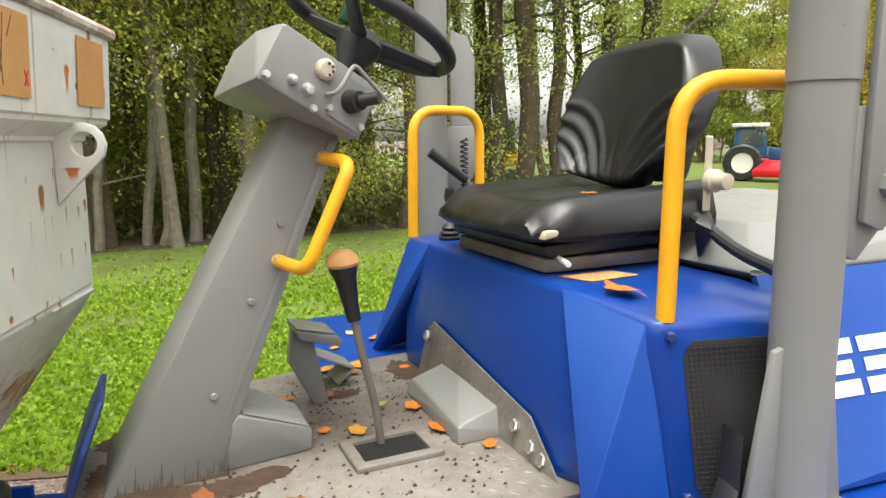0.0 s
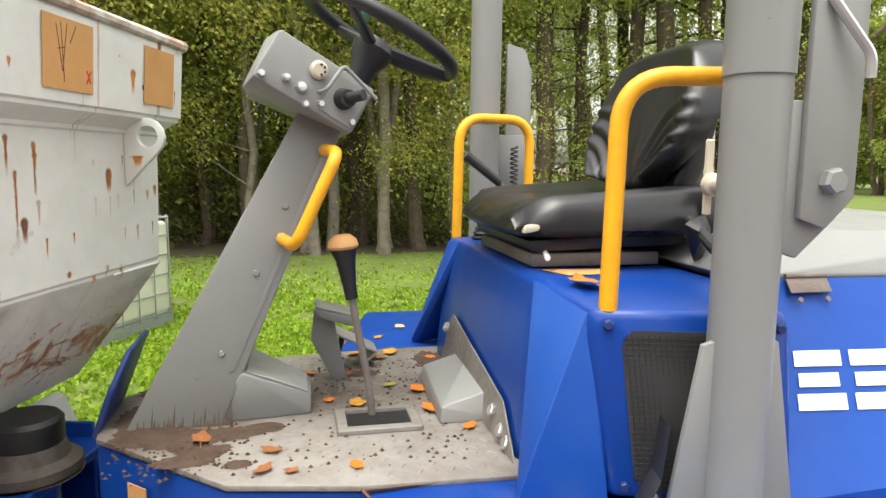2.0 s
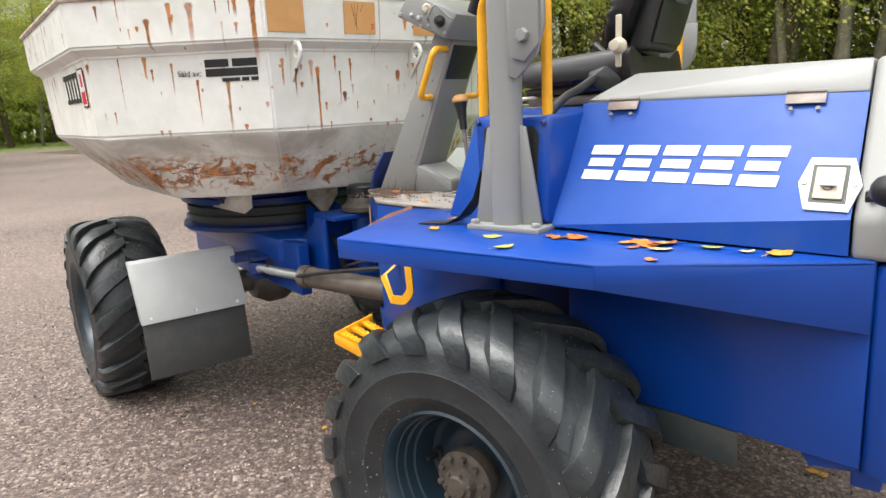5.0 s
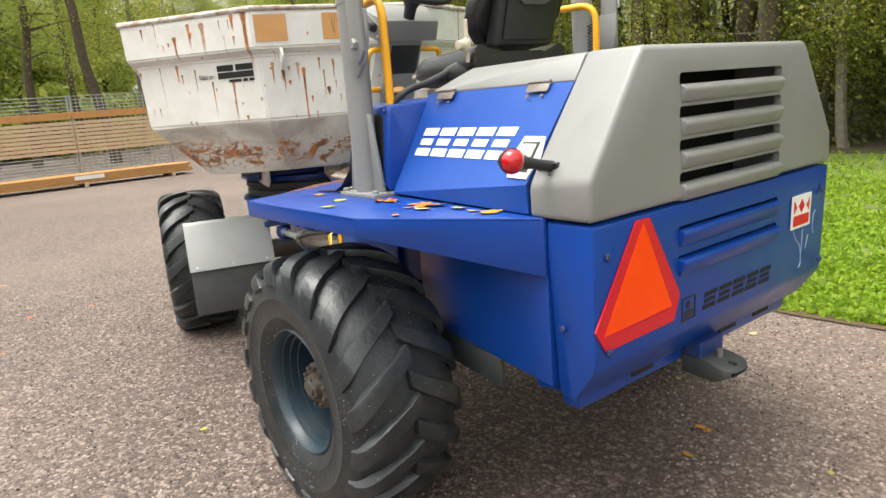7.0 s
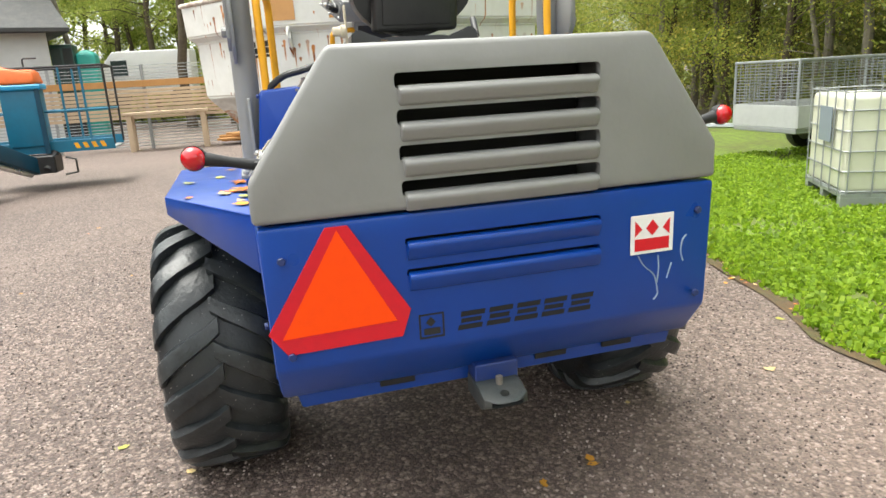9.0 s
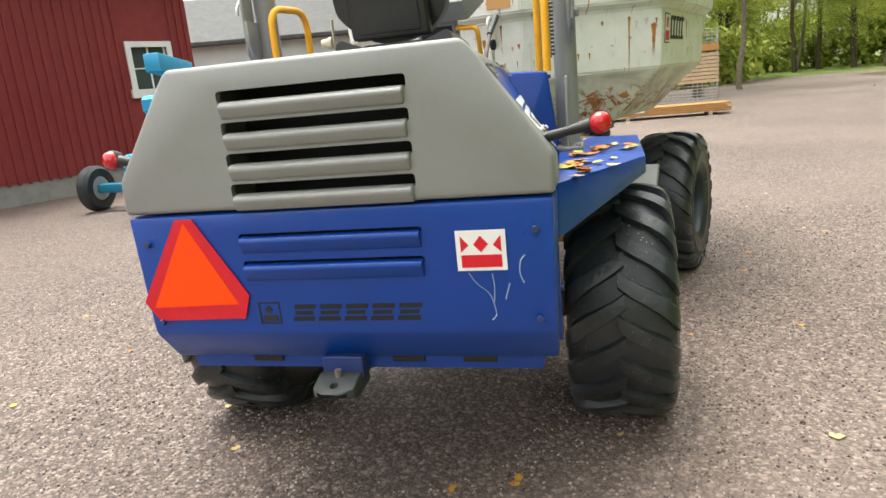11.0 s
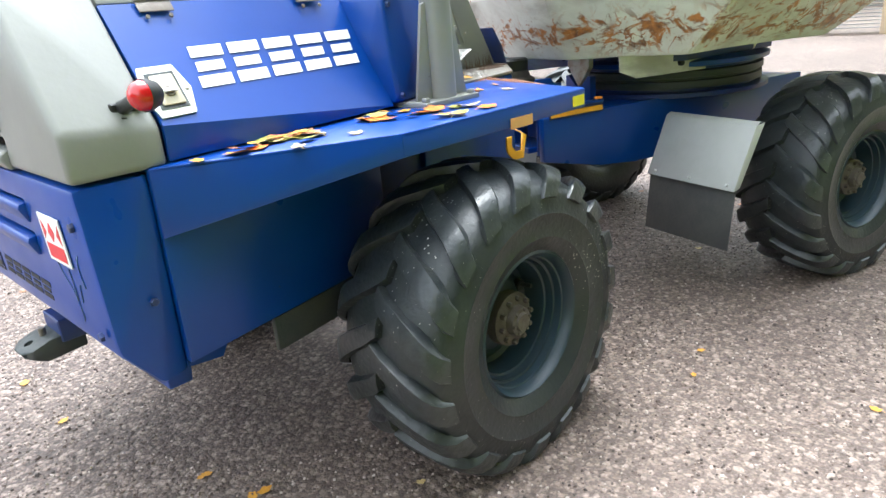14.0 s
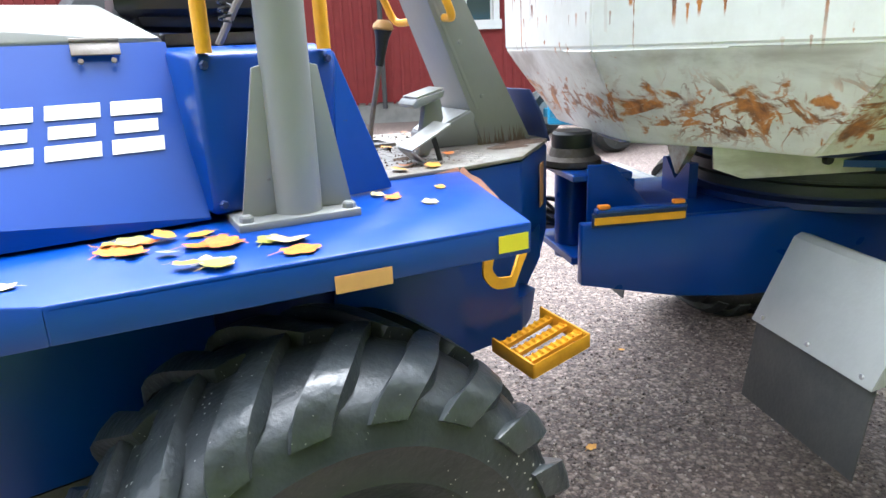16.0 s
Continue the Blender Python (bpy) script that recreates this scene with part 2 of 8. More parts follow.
    # scale, turn, threshold, softness, extra on the scraped lower sheets
    for sc, turn, lo, soft, more in (((5.5, 5.5, 8.0), (0, 0, 0), 0.68, 0.08, 0.14), ((10, 10, 12), (0, 0, 0), 0.70, 0.07, 0.16), ((22, 22, 15), (0, 0, 0), 0.71, 0.07, 0.12), ((4, 4, 22), (0.5, 0.5, 0), 0.72, 0.07, 0.15), ((20, 20, 5), (0.45, -0.35, 0), 0.72, 0.07, 0.12)):
        v = op("MULTIPLY_ADD", belly, more, noise_at(sc, turn))
        k = ramp(v, lo, lo + soft, 0.95)
        blot = k if blot is None else op("MAXIMUM", blot, k)
    # curling scrapes: thin lines along the level of a stretched noise
    for sc, turn, wide in (((4, 4, 7), (0.3, 0.2, 0), 0.022), ((7, 7, 5), (-0.4, 0.3, 0), 0.024)):
        line = fall(op("ABSOLUTE", op("SUBTRACT", noise_at(sc, turn, 1.4, 0.5), 0.5), 0), wide * 0.5, wide)
        k = op("MULTIPLY", op("MULTIPLY", line, belly), ramp(noise_at((3.1, 3.1, 4.0), (0.2, 0, 0)), 0.46, 0.56, 0.95))
        blot = op("MAXIMUM", blot, k)
    mask = op("MULTIPLY", op("MAXIMUM", runs, blot), op("MINIMUM", op("MULTIPLY_ADD", noise_at((60, 60, 40)), 0.8, 0.62), 1.0))
    # brownish-grey wash on the lower sheets and pale rust bloom round the blotches
    wash = op("MULTIPLY", low, ramp(noise_at((2.2, 2.2, 4.0)), 0.38, 0.66, 0.75))
    g = n.new("ShaderNodeMix")
    g.data_type = "RGBA"
    l.new(wash, g.inputs[0])
    l.new(base, g.inputs[6])
    g.inputs[7].default_value = (0.36, 0.33, 0.28, 1)
    x = n.new("ShaderNodeMix")
    x.data_type = "RGBA"
    l.new(mask, x.inputs[0])
    l.new(g.outputs[2], x.inputs[6])
    cr = n.new("ShaderNodeValToRGB")
    cr.color_ramp.elements[0].position, cr.color_ramp.elements[1].position = 0.36, 0.62
    cr.color_ramp.elements[0].color, cr.color_ramp.elements[1].color = (0.15, 0.045, 0.009, 1), (0.56, 0.20, 0.026, 1)
    l.new(noise_at((22, 22, 12)), cr.inputs[0])
    l.new(cr.outputs[0], x.inputs[7])
    l.new(x.outputs[2], b.inputs["Base Color"])
    return m


SKIPWHITE = skip_paint()


# ---- mesh helpers ----
def hull(pts, bevel=0.0, seg=2):
    """The convex solid round some points, its edges rounded."""
    bm = bmesh.new()
    for p in pts:
        bm.verts.new(p)
    bmesh.ops.convex_hull(bm, input=bm.verts[:])
    bmesh.ops.delete(bm, geom=[v for v in bm.verts if not v.link_faces], context="VERTS")
    bmesh.ops.dissolve_limit(bm, angle_limit=0.01, verts=bm.verts[:], edges=bm.edges[:])
    if bevel:
        bmesh.ops.bevel(bm, geom=bm.edges[:], offset=bevel, segments=seg, affect="EDGES", profile=0.5)
    return bm


def box(x0, x1, y0, y1, z0, z1, bevel=0.004, seg=1):
    return hull([(x, y, z) for x in (x0, x1) for y in (y0, y1) for z in (z0, z1)], bevel, seg)


def plate(poly, thick, bevel=0.0, out=None):
    """A flat sheet: a planar polygon, given thickness against its normal, which is turned to point out."""
    p = [Vector(q) for q in poly]
    nrm = Vector((0, 0, 0))
    for a, b in zip(p, p[1:] + p[:1]):
        nrm += a.cross(b)
    nrm.normalize()
    if out is not None and nrm.dot(Vector(out)) < 0:
        p, nrm = p[::-1], -nrm
    bm = bmesh.new()
    top = [bm.verts.new(q) for q in p]
    low = [bm.verts.new(q - nrm * thick) for q in p]
    bm.faces.new(top)
    bm.faces.new(low[::-1])
    k = len(p)
    for i in range(k):
        bm.faces.new((top[i], low[i], low[(i + 1) % k], top[(i + 1) % k]))
    bmesh.ops.recalc_face_normals(bm, faces=bm.faces[:])
    if bevel:
        bmesh.ops.bevel(bm, geom=bm.edges[:], offset=bevel, segments=2, affect="EDGES", profile=0.5)
    return bm


def prism(poly, z0, z1, bevel=0.0):
    return plate([(x, y, z1) for x, y in poly], z1 - z0, bevel, (0, 0, 1))


def tube(path, r, sides=12, closed=False, flat=1.0):
    """A bar of round section along some points. flat: how much of its height it keeps."""
    bm = bmesh.new()
    pts = [Vector(p) for p in path]
    k = len(pts)
    rings, up = [], None
    for i, p in enumerate(pts):
        a = pts[(i - 1) % k] if (closed or i) else p
        b = pts[(i + 1) % k] if (closed or i < k - 1) else p
        d = (b - a).normalized()
        if up is None:
            up = d.orthogonal().normalized()
        up = (up - d * up.dot(d)).normalized()
        side = d.cross(up)
        rad = r[i] if isinstance(r, (list, tuple)) else r
        rings.append([bm.verts.new(p + (up * math.cos(2 * math.pi * j / sides) + side * math.sin(2 * math.pi * j / sides) * flat) * rad) for j in range(sides)])
    for i in range(k if closed else k - 1):
        a, b = rings[i], rings[(i + 1) % k]
        for j in range(sides):
            bm.faces.new((a[j], a[(j + 1) % sides], b[(j + 1) % sides], b[j]))
    if not closed:
        bm.faces.new(rings[0][::-1])
        bm.faces.new(rings[-1])
    bmesh.ops.recalc_face_normals(bm, faces=bm.faces[:])
    return bm


def patch(a, b, c, d, thick, out, n=10):
    """A sheet bent between four corners, in order, with its thickness on the inside."""
    a, b, c, d = (Vector(q) for q in (a, b, c, d))
    back = Vector(out).normalized() * -thick
    bm = bmesh.new()
    top = [[bm.verts.new(a.lerp(b, i / n).lerp(d.lerp(c, i / n), j / n)) for j in range(n + 1)] for i in range(n + 1)]
    low = [[bm.verts.new(v.co + back) for v in row] for row in top]
    for i in range(n):
        for j in range(n):
            bm.faces.new((top[i][j], top[i + 1][j], top[i + 1][j + 1], top[i][j + 1]))
            bm.faces.new((low[i][j], low[i][j + 1], low[i + 1][j + 1], low[i + 1][j]))
    for i in range(n):
        for t, l in (((top[i][0], top[i + 1][0]), (low[i][0], low[i + 1][0])), ((top[i][n], top[i + 1][n]), (low[i][n], low[i + 1][n])),
                     ((top[0][i], top[0][i + 1]), (low[0][i], low[0][i + 1])), ((top[n][i], top[n][i + 1]), (low[n][i], low[n][i + 1]))):
            bm.faces.new((t[0], t[1], l[1], l[0]))
    bmesh.ops.recalc_face_normals(bm, faces=bm.faces[:])
    return bm


def rounded(points, r, n=6):
    """A polyline with its corners rounded."""
    p = [Vector(q) for q in points]
    out = [p[0]]
    for i in range(1, len(p) - 1):
        a, b = (p[i - 1] - p[i]), (p[i + 1] - p[i])
        rr = min(r, a.length * 0.49, b.length * 0.49)
        s, e = p[i] + a.normalized() * rr, p[i] + b.normalized() * rr
        for j in range(n + 1):
            t = j / n
            out.append(s * (1 - t) ** 2 + p[i] * 2 * t * (1 - t) + e * t * t)
    return out + [p[-1]]


def lathe(profile, centre, axis, sides=48):
    """A turned solid: (radius, offset along the axis) pairs, closed when the first and last points meet."""
    c, ax = Vector(centre), Vector(axis).normalized()
    u = ax.orthogonal().normalized()
    v = ax.cross(u)
    bm = bmesh.new()
    rings = []
    for r, h in profile:
        if r < 1e-5:
            rings.append([bm.verts.new(c + ax * h)])
        else:
            rings.append([bm.verts.new(c + ax * h + (u * math.cos(2 * math.pi * j / sides) + v * math.sin(2 * math.pi * j / sides)) * r) for j in range(sides)])
    for a, b in zip(rings, rings[1:]):
        for j in range(sides):
            k = (j + 1) % sides
            q = [a[j % len(a)], a[k % len(a)], b[k % len(b)], b[j % len(b)]]
            q = list(dict.fromkeys(q))
            if len(q) > 2:
                bm.faces.new(q)
    bmesh.ops.recalc_face_normals(bm, faces=bm.faces[:])
    return bm


def bolt(p, axis, r=0.011, h=0.010):
    return lathe([(0, h), (r * 0.8, h), (r, h * 0.7), (r, 0), (0, 0)], p, axis, 6)


def join(*bms):
    out = bmesh.new()
    for b in bms:
        me = bpy.data.meshes.new("tmp")
        b.to_mesh(me)
        out.from_mesh(me)
        bpy.data.meshes.remove(me)
        b.free()
    return out


def part(name, bm, material, parent, label="", m=None, smooth=35):
    me = bpy.data.meshes.new(name)
    bm.normal_update()
    bm.to_mesh(me)
    bm.free()
    me.materials.append(material)
    if smooth:
        me.shade_smooth()
        me.set_sharp_from_angle(angle=radians(smooth))
    ob = new(name, me)
    ob.parent = parent
    if m is not None:
        ob.matrix_local = m
    if label:
        ob["label"] = label
    return ob


def thing(name, label, category, m=None, group=""):
    ob = new(name)
    ob.empty_display_size = 0.1
    if m is not None:
        ob.matrix_world = m
    return tagged(ob, label, category, group)


def solo(name, bm, material, label, category, m=None, group="", kind="", smooth=35):
    ob = part(name, bm, material, None, "", m, smooth)
    return tagged(ob, label, category, group, kind)


def mirror(bm):
    b = bm.copy()
    for v in b.verts:
        v.co.y = -v.co.y
    bmesh.ops.reverse_faces(b, faces=b.faces[:])
    return b


def cut(bm, *cutters):
    """Takes solids out of a solid, one after another."""
    for c in cutters:
        a = bpy.data.objects.new("cut_a", bpy.data.meshes.new("cut_a"))
        b = bpy.data.objects.new("cut_b", bpy.data.meshes.new("cut_b"))
        for q, o in ((bm, a), (c, b)):
            bmesh.ops.recalc_face_normals(q, faces=q.faces[:])
            q.to_mesh(o.data)
            q.free()
            scene.collection.objects.link(o)
        mod = a.modifiers.new("cut", "BOOLEAN")
        mod.operation, mod.object, mod.solver = "DIFFERENCE", b, "EXACT"
        me = bpy.data.meshes.new_from_object(a.evaluated_get(bpy.context.evaluated_depsgraph_get()))
        bm = bmesh.new()
        bm.from_mesh(me)
        for o in (a, b):
            d = o.data
            bpy.data.objects.remove(o)
            bpy.data.meshes.remove(d)
        bpy.data.meshes.remove(me)
    return bm


# ---- the dumper: rear half stands along x, front half is steered 17 degrees to its right ----
FRONT = pose(2.285, 0.0, 0.0, 0, 0, -17.0)
dumper = thing("swivel_dumper", "blue and grey site dumper with a rusty white swivel skip", "dumper")


def fpt(u, v, z):
    return FRONT @ Vector((u, v, z))


# tyres and rims
TYRE_R, LUG_R = 0.485, 0.512


def tyre_mesh():
    prof = [(0.228, -0.165), (0.245, -0.185), (0.29, -0.205), (0.36, -0.215), (0.415, -0.21), (0.442, -0.198), (0.462, -0.165), (TYRE_R, -0.1), (TYRE_R, 0.0),
            (TYRE_R, 0.1), (0.462, 0.165), (0.442, 0.198), (0.415, 0.21), (0.37, 0.216), (0.365, 0.219), (0.355, 0.2155), (0.30, 0.207), (0.29, 0.2095), (0.28, 0.203), (0.245, 0.185), (0.228, 0.165), (0.228, -0.165)]
    bm = lathe(prof, (0, 0, 0), (0, 1, 0), 96)
    bmesh.ops.recalc_face_normals(bm, faces=bm.faces[:])
    return bm


LUGS = 19


def lug_mesh(side):
    """One slanting tread lug, from the tread's middle over the shoulder and down the wall."""
    bm = bmesh.new()
    rows = []
    for k, (v, top) in enumerate(((-0.012, 0.512), (0.03, 0.512), (0.075, 0.510), (0.115, 0.508), (0.15, 0.503), (0.178, 0.495), (0.199, 0.480), (0.213, 0.455), (0.219, 0.415))):
        f = k / 8
        ang = 0.37 * f ** 0.85
        w = 0.060 + 0.028 * min(1, f * 1.25)
        drop = max(0.0, f - 0.6) / 0.4
        row = []
        for sink, ww in ((0.034, w * 1.22), (0.009, w * 1.04), (0.001, w * 0.93), (-0.001, 0.0), (0.001, -w * 0.93), (0.009, -w * 1.04), (0.034, -w * 1.22)):
            rr = top - sink * (1 - 0.65 * drop)
            th = ang + ww / 2 / LUG_R
            row.append(bm.verts.new((-math.sin(th) * rr, side * (v - sink * 0.75 * drop), math.cos(th) * rr)))
        rows.append(row)
    for p, q in zip(rows, rows[1:]):
        for j in range(7):
            bm.faces.new((p[j], p[(j + 1) % 7], q[(j + 1) % 7], q[j]))
    bm.faces.new(rows[0])
    bm.faces.new(rows[-1][::-1])
    bmesh.ops.recalc_face_normals(bm, faces=bm.faces[:])
    return bm


def rim_mesh():
    rim = lathe([(0.235, 0.172), (0.243, 0.182), (0.235, 0.188), (0.226, 0.178), (0.219, 0.15), (0.214, 0.147), (0.210, 0.122), (0.203, 0.118), (0.200, 0.122), (0.196, 0.095), (0.190, 0.091), (0.187, 0.094), (0.182, 0.05), (0.176, 0.02), (0.162, 0.008),
                 (0.145, 0.012), (0.128, 0.03), (0.115, 0.034), (0.0, 0.034), (0.0, -0.02), (0.18, -0.06), (0.224, -0.17), (0.235, -0.172)], (0, 0, 0), (0, 1, 0), 64)
    return rim


def hub_mesh():
    return lathe([(0.0, 0.150), (0.028, 0.150), (0.033, 0.142), (0.046, 0.140), (0.052, 0.118), (0.080, 0.114), (0.090, 0.106), (0.092, 0.072), (0.078, 0.068), (0.076, 0.030), (0.0, 0.030)], (0, 0, 0), (0, 1, 0), 28)


TYRE_L, RIM_L, HUB_L = tyre_mesh(), rim_mesh(), hub_mesh()
LUG_PAIR = {1: lug_mesh(1), -1: lug_mesh(-1)}
LUG_PAIR_RT = {k: mirror(v) for k, v in LUG_PAIR.items()}
TYRE_RT, RIM_RT, HUB_RT = mirror(TYRE_L), mirror(RIM_L), mirror(HUB_L)


def wheel(m, left):
    w = part("wheel", (RIM_L if left else RIM_RT).copy(), RIM, dumper, "dark painted steel wheel, dusty", m)
    t = part("tyre", (TYRE_L if left else TYRE_RT).copy(), RUBBER, w, "deep-lugged black rubber tyre, greyed with dust", smooth=40)
    for side in (1, -1):
        shared = None
        for k in range(LUGS):
            turn = pose(0, 0, 0, 0, -360 * (k + (0.5 if side < 0 else 0)) / LUGS, 0)
            if shared is None:
                g = part("lug", (LUG_PAIR if left else LUG_PAIR_RT)[side].copy(), LUG, w, "", turn, 38)
                shared = g.data
            else:
                g = new("lug", shared)
                g.parent = w
                g.matrix_basis = turn
    part("hub", (HUB_L if left else HUB_RT).copy(), HUBMAT, w, "rusty steel hub")
    s = 1 if left else -1
    for k in range(10):
        a = 2 * math.pi * k / 10
        part("wheel_nut", bolt((0.073 * math.cos(a), s * 0.113, 0.073 * math.sin(a)), (0, s, 0), 0.010, 0.016), HUBMAT, w, smooth=0)
    for k in range(6):
        a = 2 * math.pi * k / 6
        part("hub_bolt", bolt((0.04 * math.cos(a), s * 0.140, 0.04 * math.sin(a)), (0, s, 0), 0.006, 0.007), HUBMAT, w, smooth=0)
    part("valve", join(tube([(0.15, s * 0.0, 0.03), (0.155, s * 0.07, 0.035)], 0.008, 8), lathe([(0.0, 0.02), (0.02, 0.02), (0.024, 0.0), (0, 0)], (0.15, s * 0.01, 0.03), (0, s, 0), 14)), BLACK, w)
    return w


for left in (True, False):
    s = 1 if left else -1
    wheel(pose(1.10, s * 0.872, 0.482, 0, 11 if left else -7, 0), left)
    wheel(FRONT @ pose(1.39, s * 0.93, 0.482, 0, 4 if left else 9, 0), left)

# rear and front axles
part("rear_axle", join(tube([(1.10, -0.8, 0.482), (1.10, 0.8, 0.482)], 0.075, 16), lathe([(0, -0.16), (0.12, -0.14), (0.17, -0.05), (0.17, 0.05), (0.12, 0.14), (0, 0.16)], (1.10, 0, 0.482), (0, 1, 0), 24)), OLD_STEEL, dumper)
part("front_axle", join(tube([(1.39, -0.85, 0.482), (1.39, 0.85, 0.482)], 0.075, 16), lathe([(0, -0.16), (0.12, -0.14), (0.17, -0.05), (0.17, 0.05), (0.12, 0.14), (0, 0.16)], (1.39, 0, 0.482), (0, 1, 0), 24)), OLD_STEEL, dumper, m=FRONT)

# engine cover: grey shell with four slots
SLOT_Z = [1.522 - 0.094 * i for i in range(4)]
cover = hull([(0, s * 0.468, 1.6) for s in (1, -1)] + [(0, s * 0.697, z) for s in (1, -1) for z in (1.268, 1.158)]
             + [(0.222, s * 0.425, 1.604) for s in (1, -1)] + [(0.222, s * 0.694, z) for s in (1, -1) for z in (1.25, 1.158)], 0.016, 3)
cover = cut(cover, *[box(-0.05, 0.12, -0.298, 0.298, z - 0.042, z, 0.012, 3) for z in SLOT_Z], box(0.025, 0.215, -0.33, 0.33, 1.17, 1.56, 0))
cover = part("engine_cover", cover, GREY, dumper, "grey painted engine cover with slots")
for z in SLOT_Z:
    part("slat", hull([(x, y, zz) for y in (-0.29, 0.29) for x, zz in ((-0.016, z - 0.039), (-0.022, z - 0.050), (-0.006, z - 0.084), (0.024, z - 0.084), (0.030, z - 0.032), (-0.002, z - 0.032))], 0.008, 3), GREY, cover)
# added near-black block: the shade of the hollow cover seen through its slots
part("slot_shade_block", box(0.172, 0.186, -0.31, 0.31, 1.17, 1.54, 0), SHADE_PRINT_BLACK, cover, "dark block for the shade inside the cover")
top = hull([(0.226, s * 0.424, 1.602) for s in (1, -1)] + [(0.86, s * 0.312, 1.605) for s in (1, -1)] + [(0.955, s * 0.40, 1.527) for s in (1, -1)]
           + [(0.226, s * 0.476, 1.525) for s in (1, -1)] + [(0.975, s * 0.436, 1.525) for s in (1, -1)] + [(0.226, s * 0.45, 1.5) for s in (1, -1)] + [(0.93, s * 0.4, 1.5) for s in (1, -1)], 0.008, 2)
part("top_cover", top, GREY, cover, "light grey top cover")

for s in (1, -1):
    out = (0, s, 0.6)
    side = join(patch((0.226, s * 0.478, 1.522), (0.975, s * 0.438, 1.522), (0.992, s * 0.628, 1.176), (0.226, s * 0.697, 1.25), 0.012, out),
                patch((0.226, s * 0.697, 1.25), (0.992, s * 0.628, 1.176), (0.992, s * 0.628, 1.172), (0.226, s * 0.692, 1.167), 0.012, (0, s, 0), 4))
    # left side only: fading, with its brighter sky light put into the colour
    panel = part("side_panel", side, BLUE_FADED_LIT if s > 0 else BLUE, cover, "blue engine side panel, faded")
    for x in (0.84, 0.36):
        yy = 0.443 + (0.975 - x) * 0.053
        part("hinge", join(hull([(x + dx, s * (yy + dy), z) for dx in (-0.045, 0.045) for dy, z in ((0.004, 1.523), (0.022, 1.499), (0.006, 1.526), (0.025, 1.501))], 0.001),
                           tube([(x - 0.045, s * (yy + 0.004), 1.529), (x + 0.045, s * (yy + 0.004), 1.529)], 0.005, 8),
                           *[bolt((x + dx, s * (yy + 0.03), 1.488), (0, s * 0.9, 0.4), 0.006, 0.004) for dx in (-0.03, 0.03)]), OLD_STEEL, panel)


def on_side(s, x, z, lift=0.003):
    """A point on the sloping side panel."""
    i = (x - 0.226) / 0.757
    hi = Vector((0.226, 0.478, 1.522)).lerp(Vector((0.975, 0.438, 1.522)), i)
    lo = Vector((0.226, 0.697, 1.25)).lerp(Vector((0.992, 0.628, 1.176)), i)
    p = hi.lerp(lo, (hi.z - z) / (hi.z - lo.z)) + Vector((0, 0.85, 0.52)) * lift
    return Vector((p.x, s * p.y, p.z))


def glyph_bars(k):
    """Plain bars that stand for one block of a brand mark: rectangles (x0, x1, z0, z1) in a unit box."""
    return [(0, 1, 0.73, 1), (0.06, 0.9, 0.385, 0.615), (0, 1, 0, 0.27)]


def brand_bars(place, name, material, parent, label, out, thick=0.0015):
    """A brand mark as five groups of plain bars; place(a, b) gives the point at a along and b up, both 0 to 1."""
    for k in range(5):
        bms = []
        for x0, x1, z0, z1 in glyph_bars(k):
            a0, a1 = (k + 0.06 + 0.84 * x0) / 5, (k + 0.06 + 0.84 * x1) / 5
            sh = 0.03
            bms.append(plate([place(a0 + sh * z0, z0), place(a1 + sh * z0, z0), place(a1 + sh * z1, z1), place(a0 + sh * z1, z1)], thick, 0, out))
        part(name, join(*bms), material, parent, label, smooth=0)


for s in (1, -1):
    panel = [o for o in cover.children if o.name.startswith("side_panel")][0 if s > 0 else 1]
    if s > 0:
        brand_bars(lambda a, b: on_side(1, 0.93 - 0.55 * a, 1.307 + 0.093 * b), "brand_bar", WHITE, panel, "white plain brand lettering bars", (0, s, 0.5))
    else:
        brand_bars(lambda a, b: on_side(-1, 0.366 + 0.575 * a, 1.312 + 0.097 * b), "brand_bar", WHITE, panel, "white plain brand lettering bars", (0, s, 0.5))
    # latch plate with a paddle lock
    c = Vector((0.278, 0, 1.318))
    hexa = [(-0.065, 0.0), (-0.045, 0.055), (0.045, 0.055), (0.065, 0.0), (0.045, -0.055), (-0.045, -0.055)]
    poly = [on_side(s, c.x + a, c.z + b, 0.006) for a, b in hexa]
    latch = part("latch", plate(poly, 0.005, 0, (0, s, 0.5)), WHITE, panel, "white latch plate", smooth=0)
    part("recess", plate([on_side(s, c.x + a, c.z + b, 0.0075) for a, b in ((-0.038, 0.04), (0.038, 0.04), (0.038, -0.04), (-0.038, -0.04))], 0.001, 0, (0, s, 0.5)), FRAMEGREY, latch, "dark latch recess", smooth=0)
    part("paddle", hull([on_side(s, c.x + a, c.z + b, l) for a in (-0.03, 0.03) for b in (-0.033, 0.033) for l in (0.008, 0.013)], 0.003), IVORY, latch, "pale folding paddle")
    part("lock", lathe([(0, 0.006), (0.012, 0.006), (0.014, 0.0), (0, 0)], on_side(s, c.x, c.z - 0.006, 0.013), (0, s * 0.85, 0.52), 16), OLD_STEEL, latch)
    part("tommy_bar", hull([on_side(s, c.x + a, c.z - 0.006 + b, l) for a in (-0.018, 0.018) for b in (-0.004, 0.004) for l in (0.018, 0.026)], 0.001), STEEL, latch)
    for a in (-0.052, 0.052):
        part("bolt", bolt(on_side(s, c.x + a, c.z, 0.006), (0, s * 0.85, 0.52), 0.007, 0.006), STEEL, latch, smooth=0)

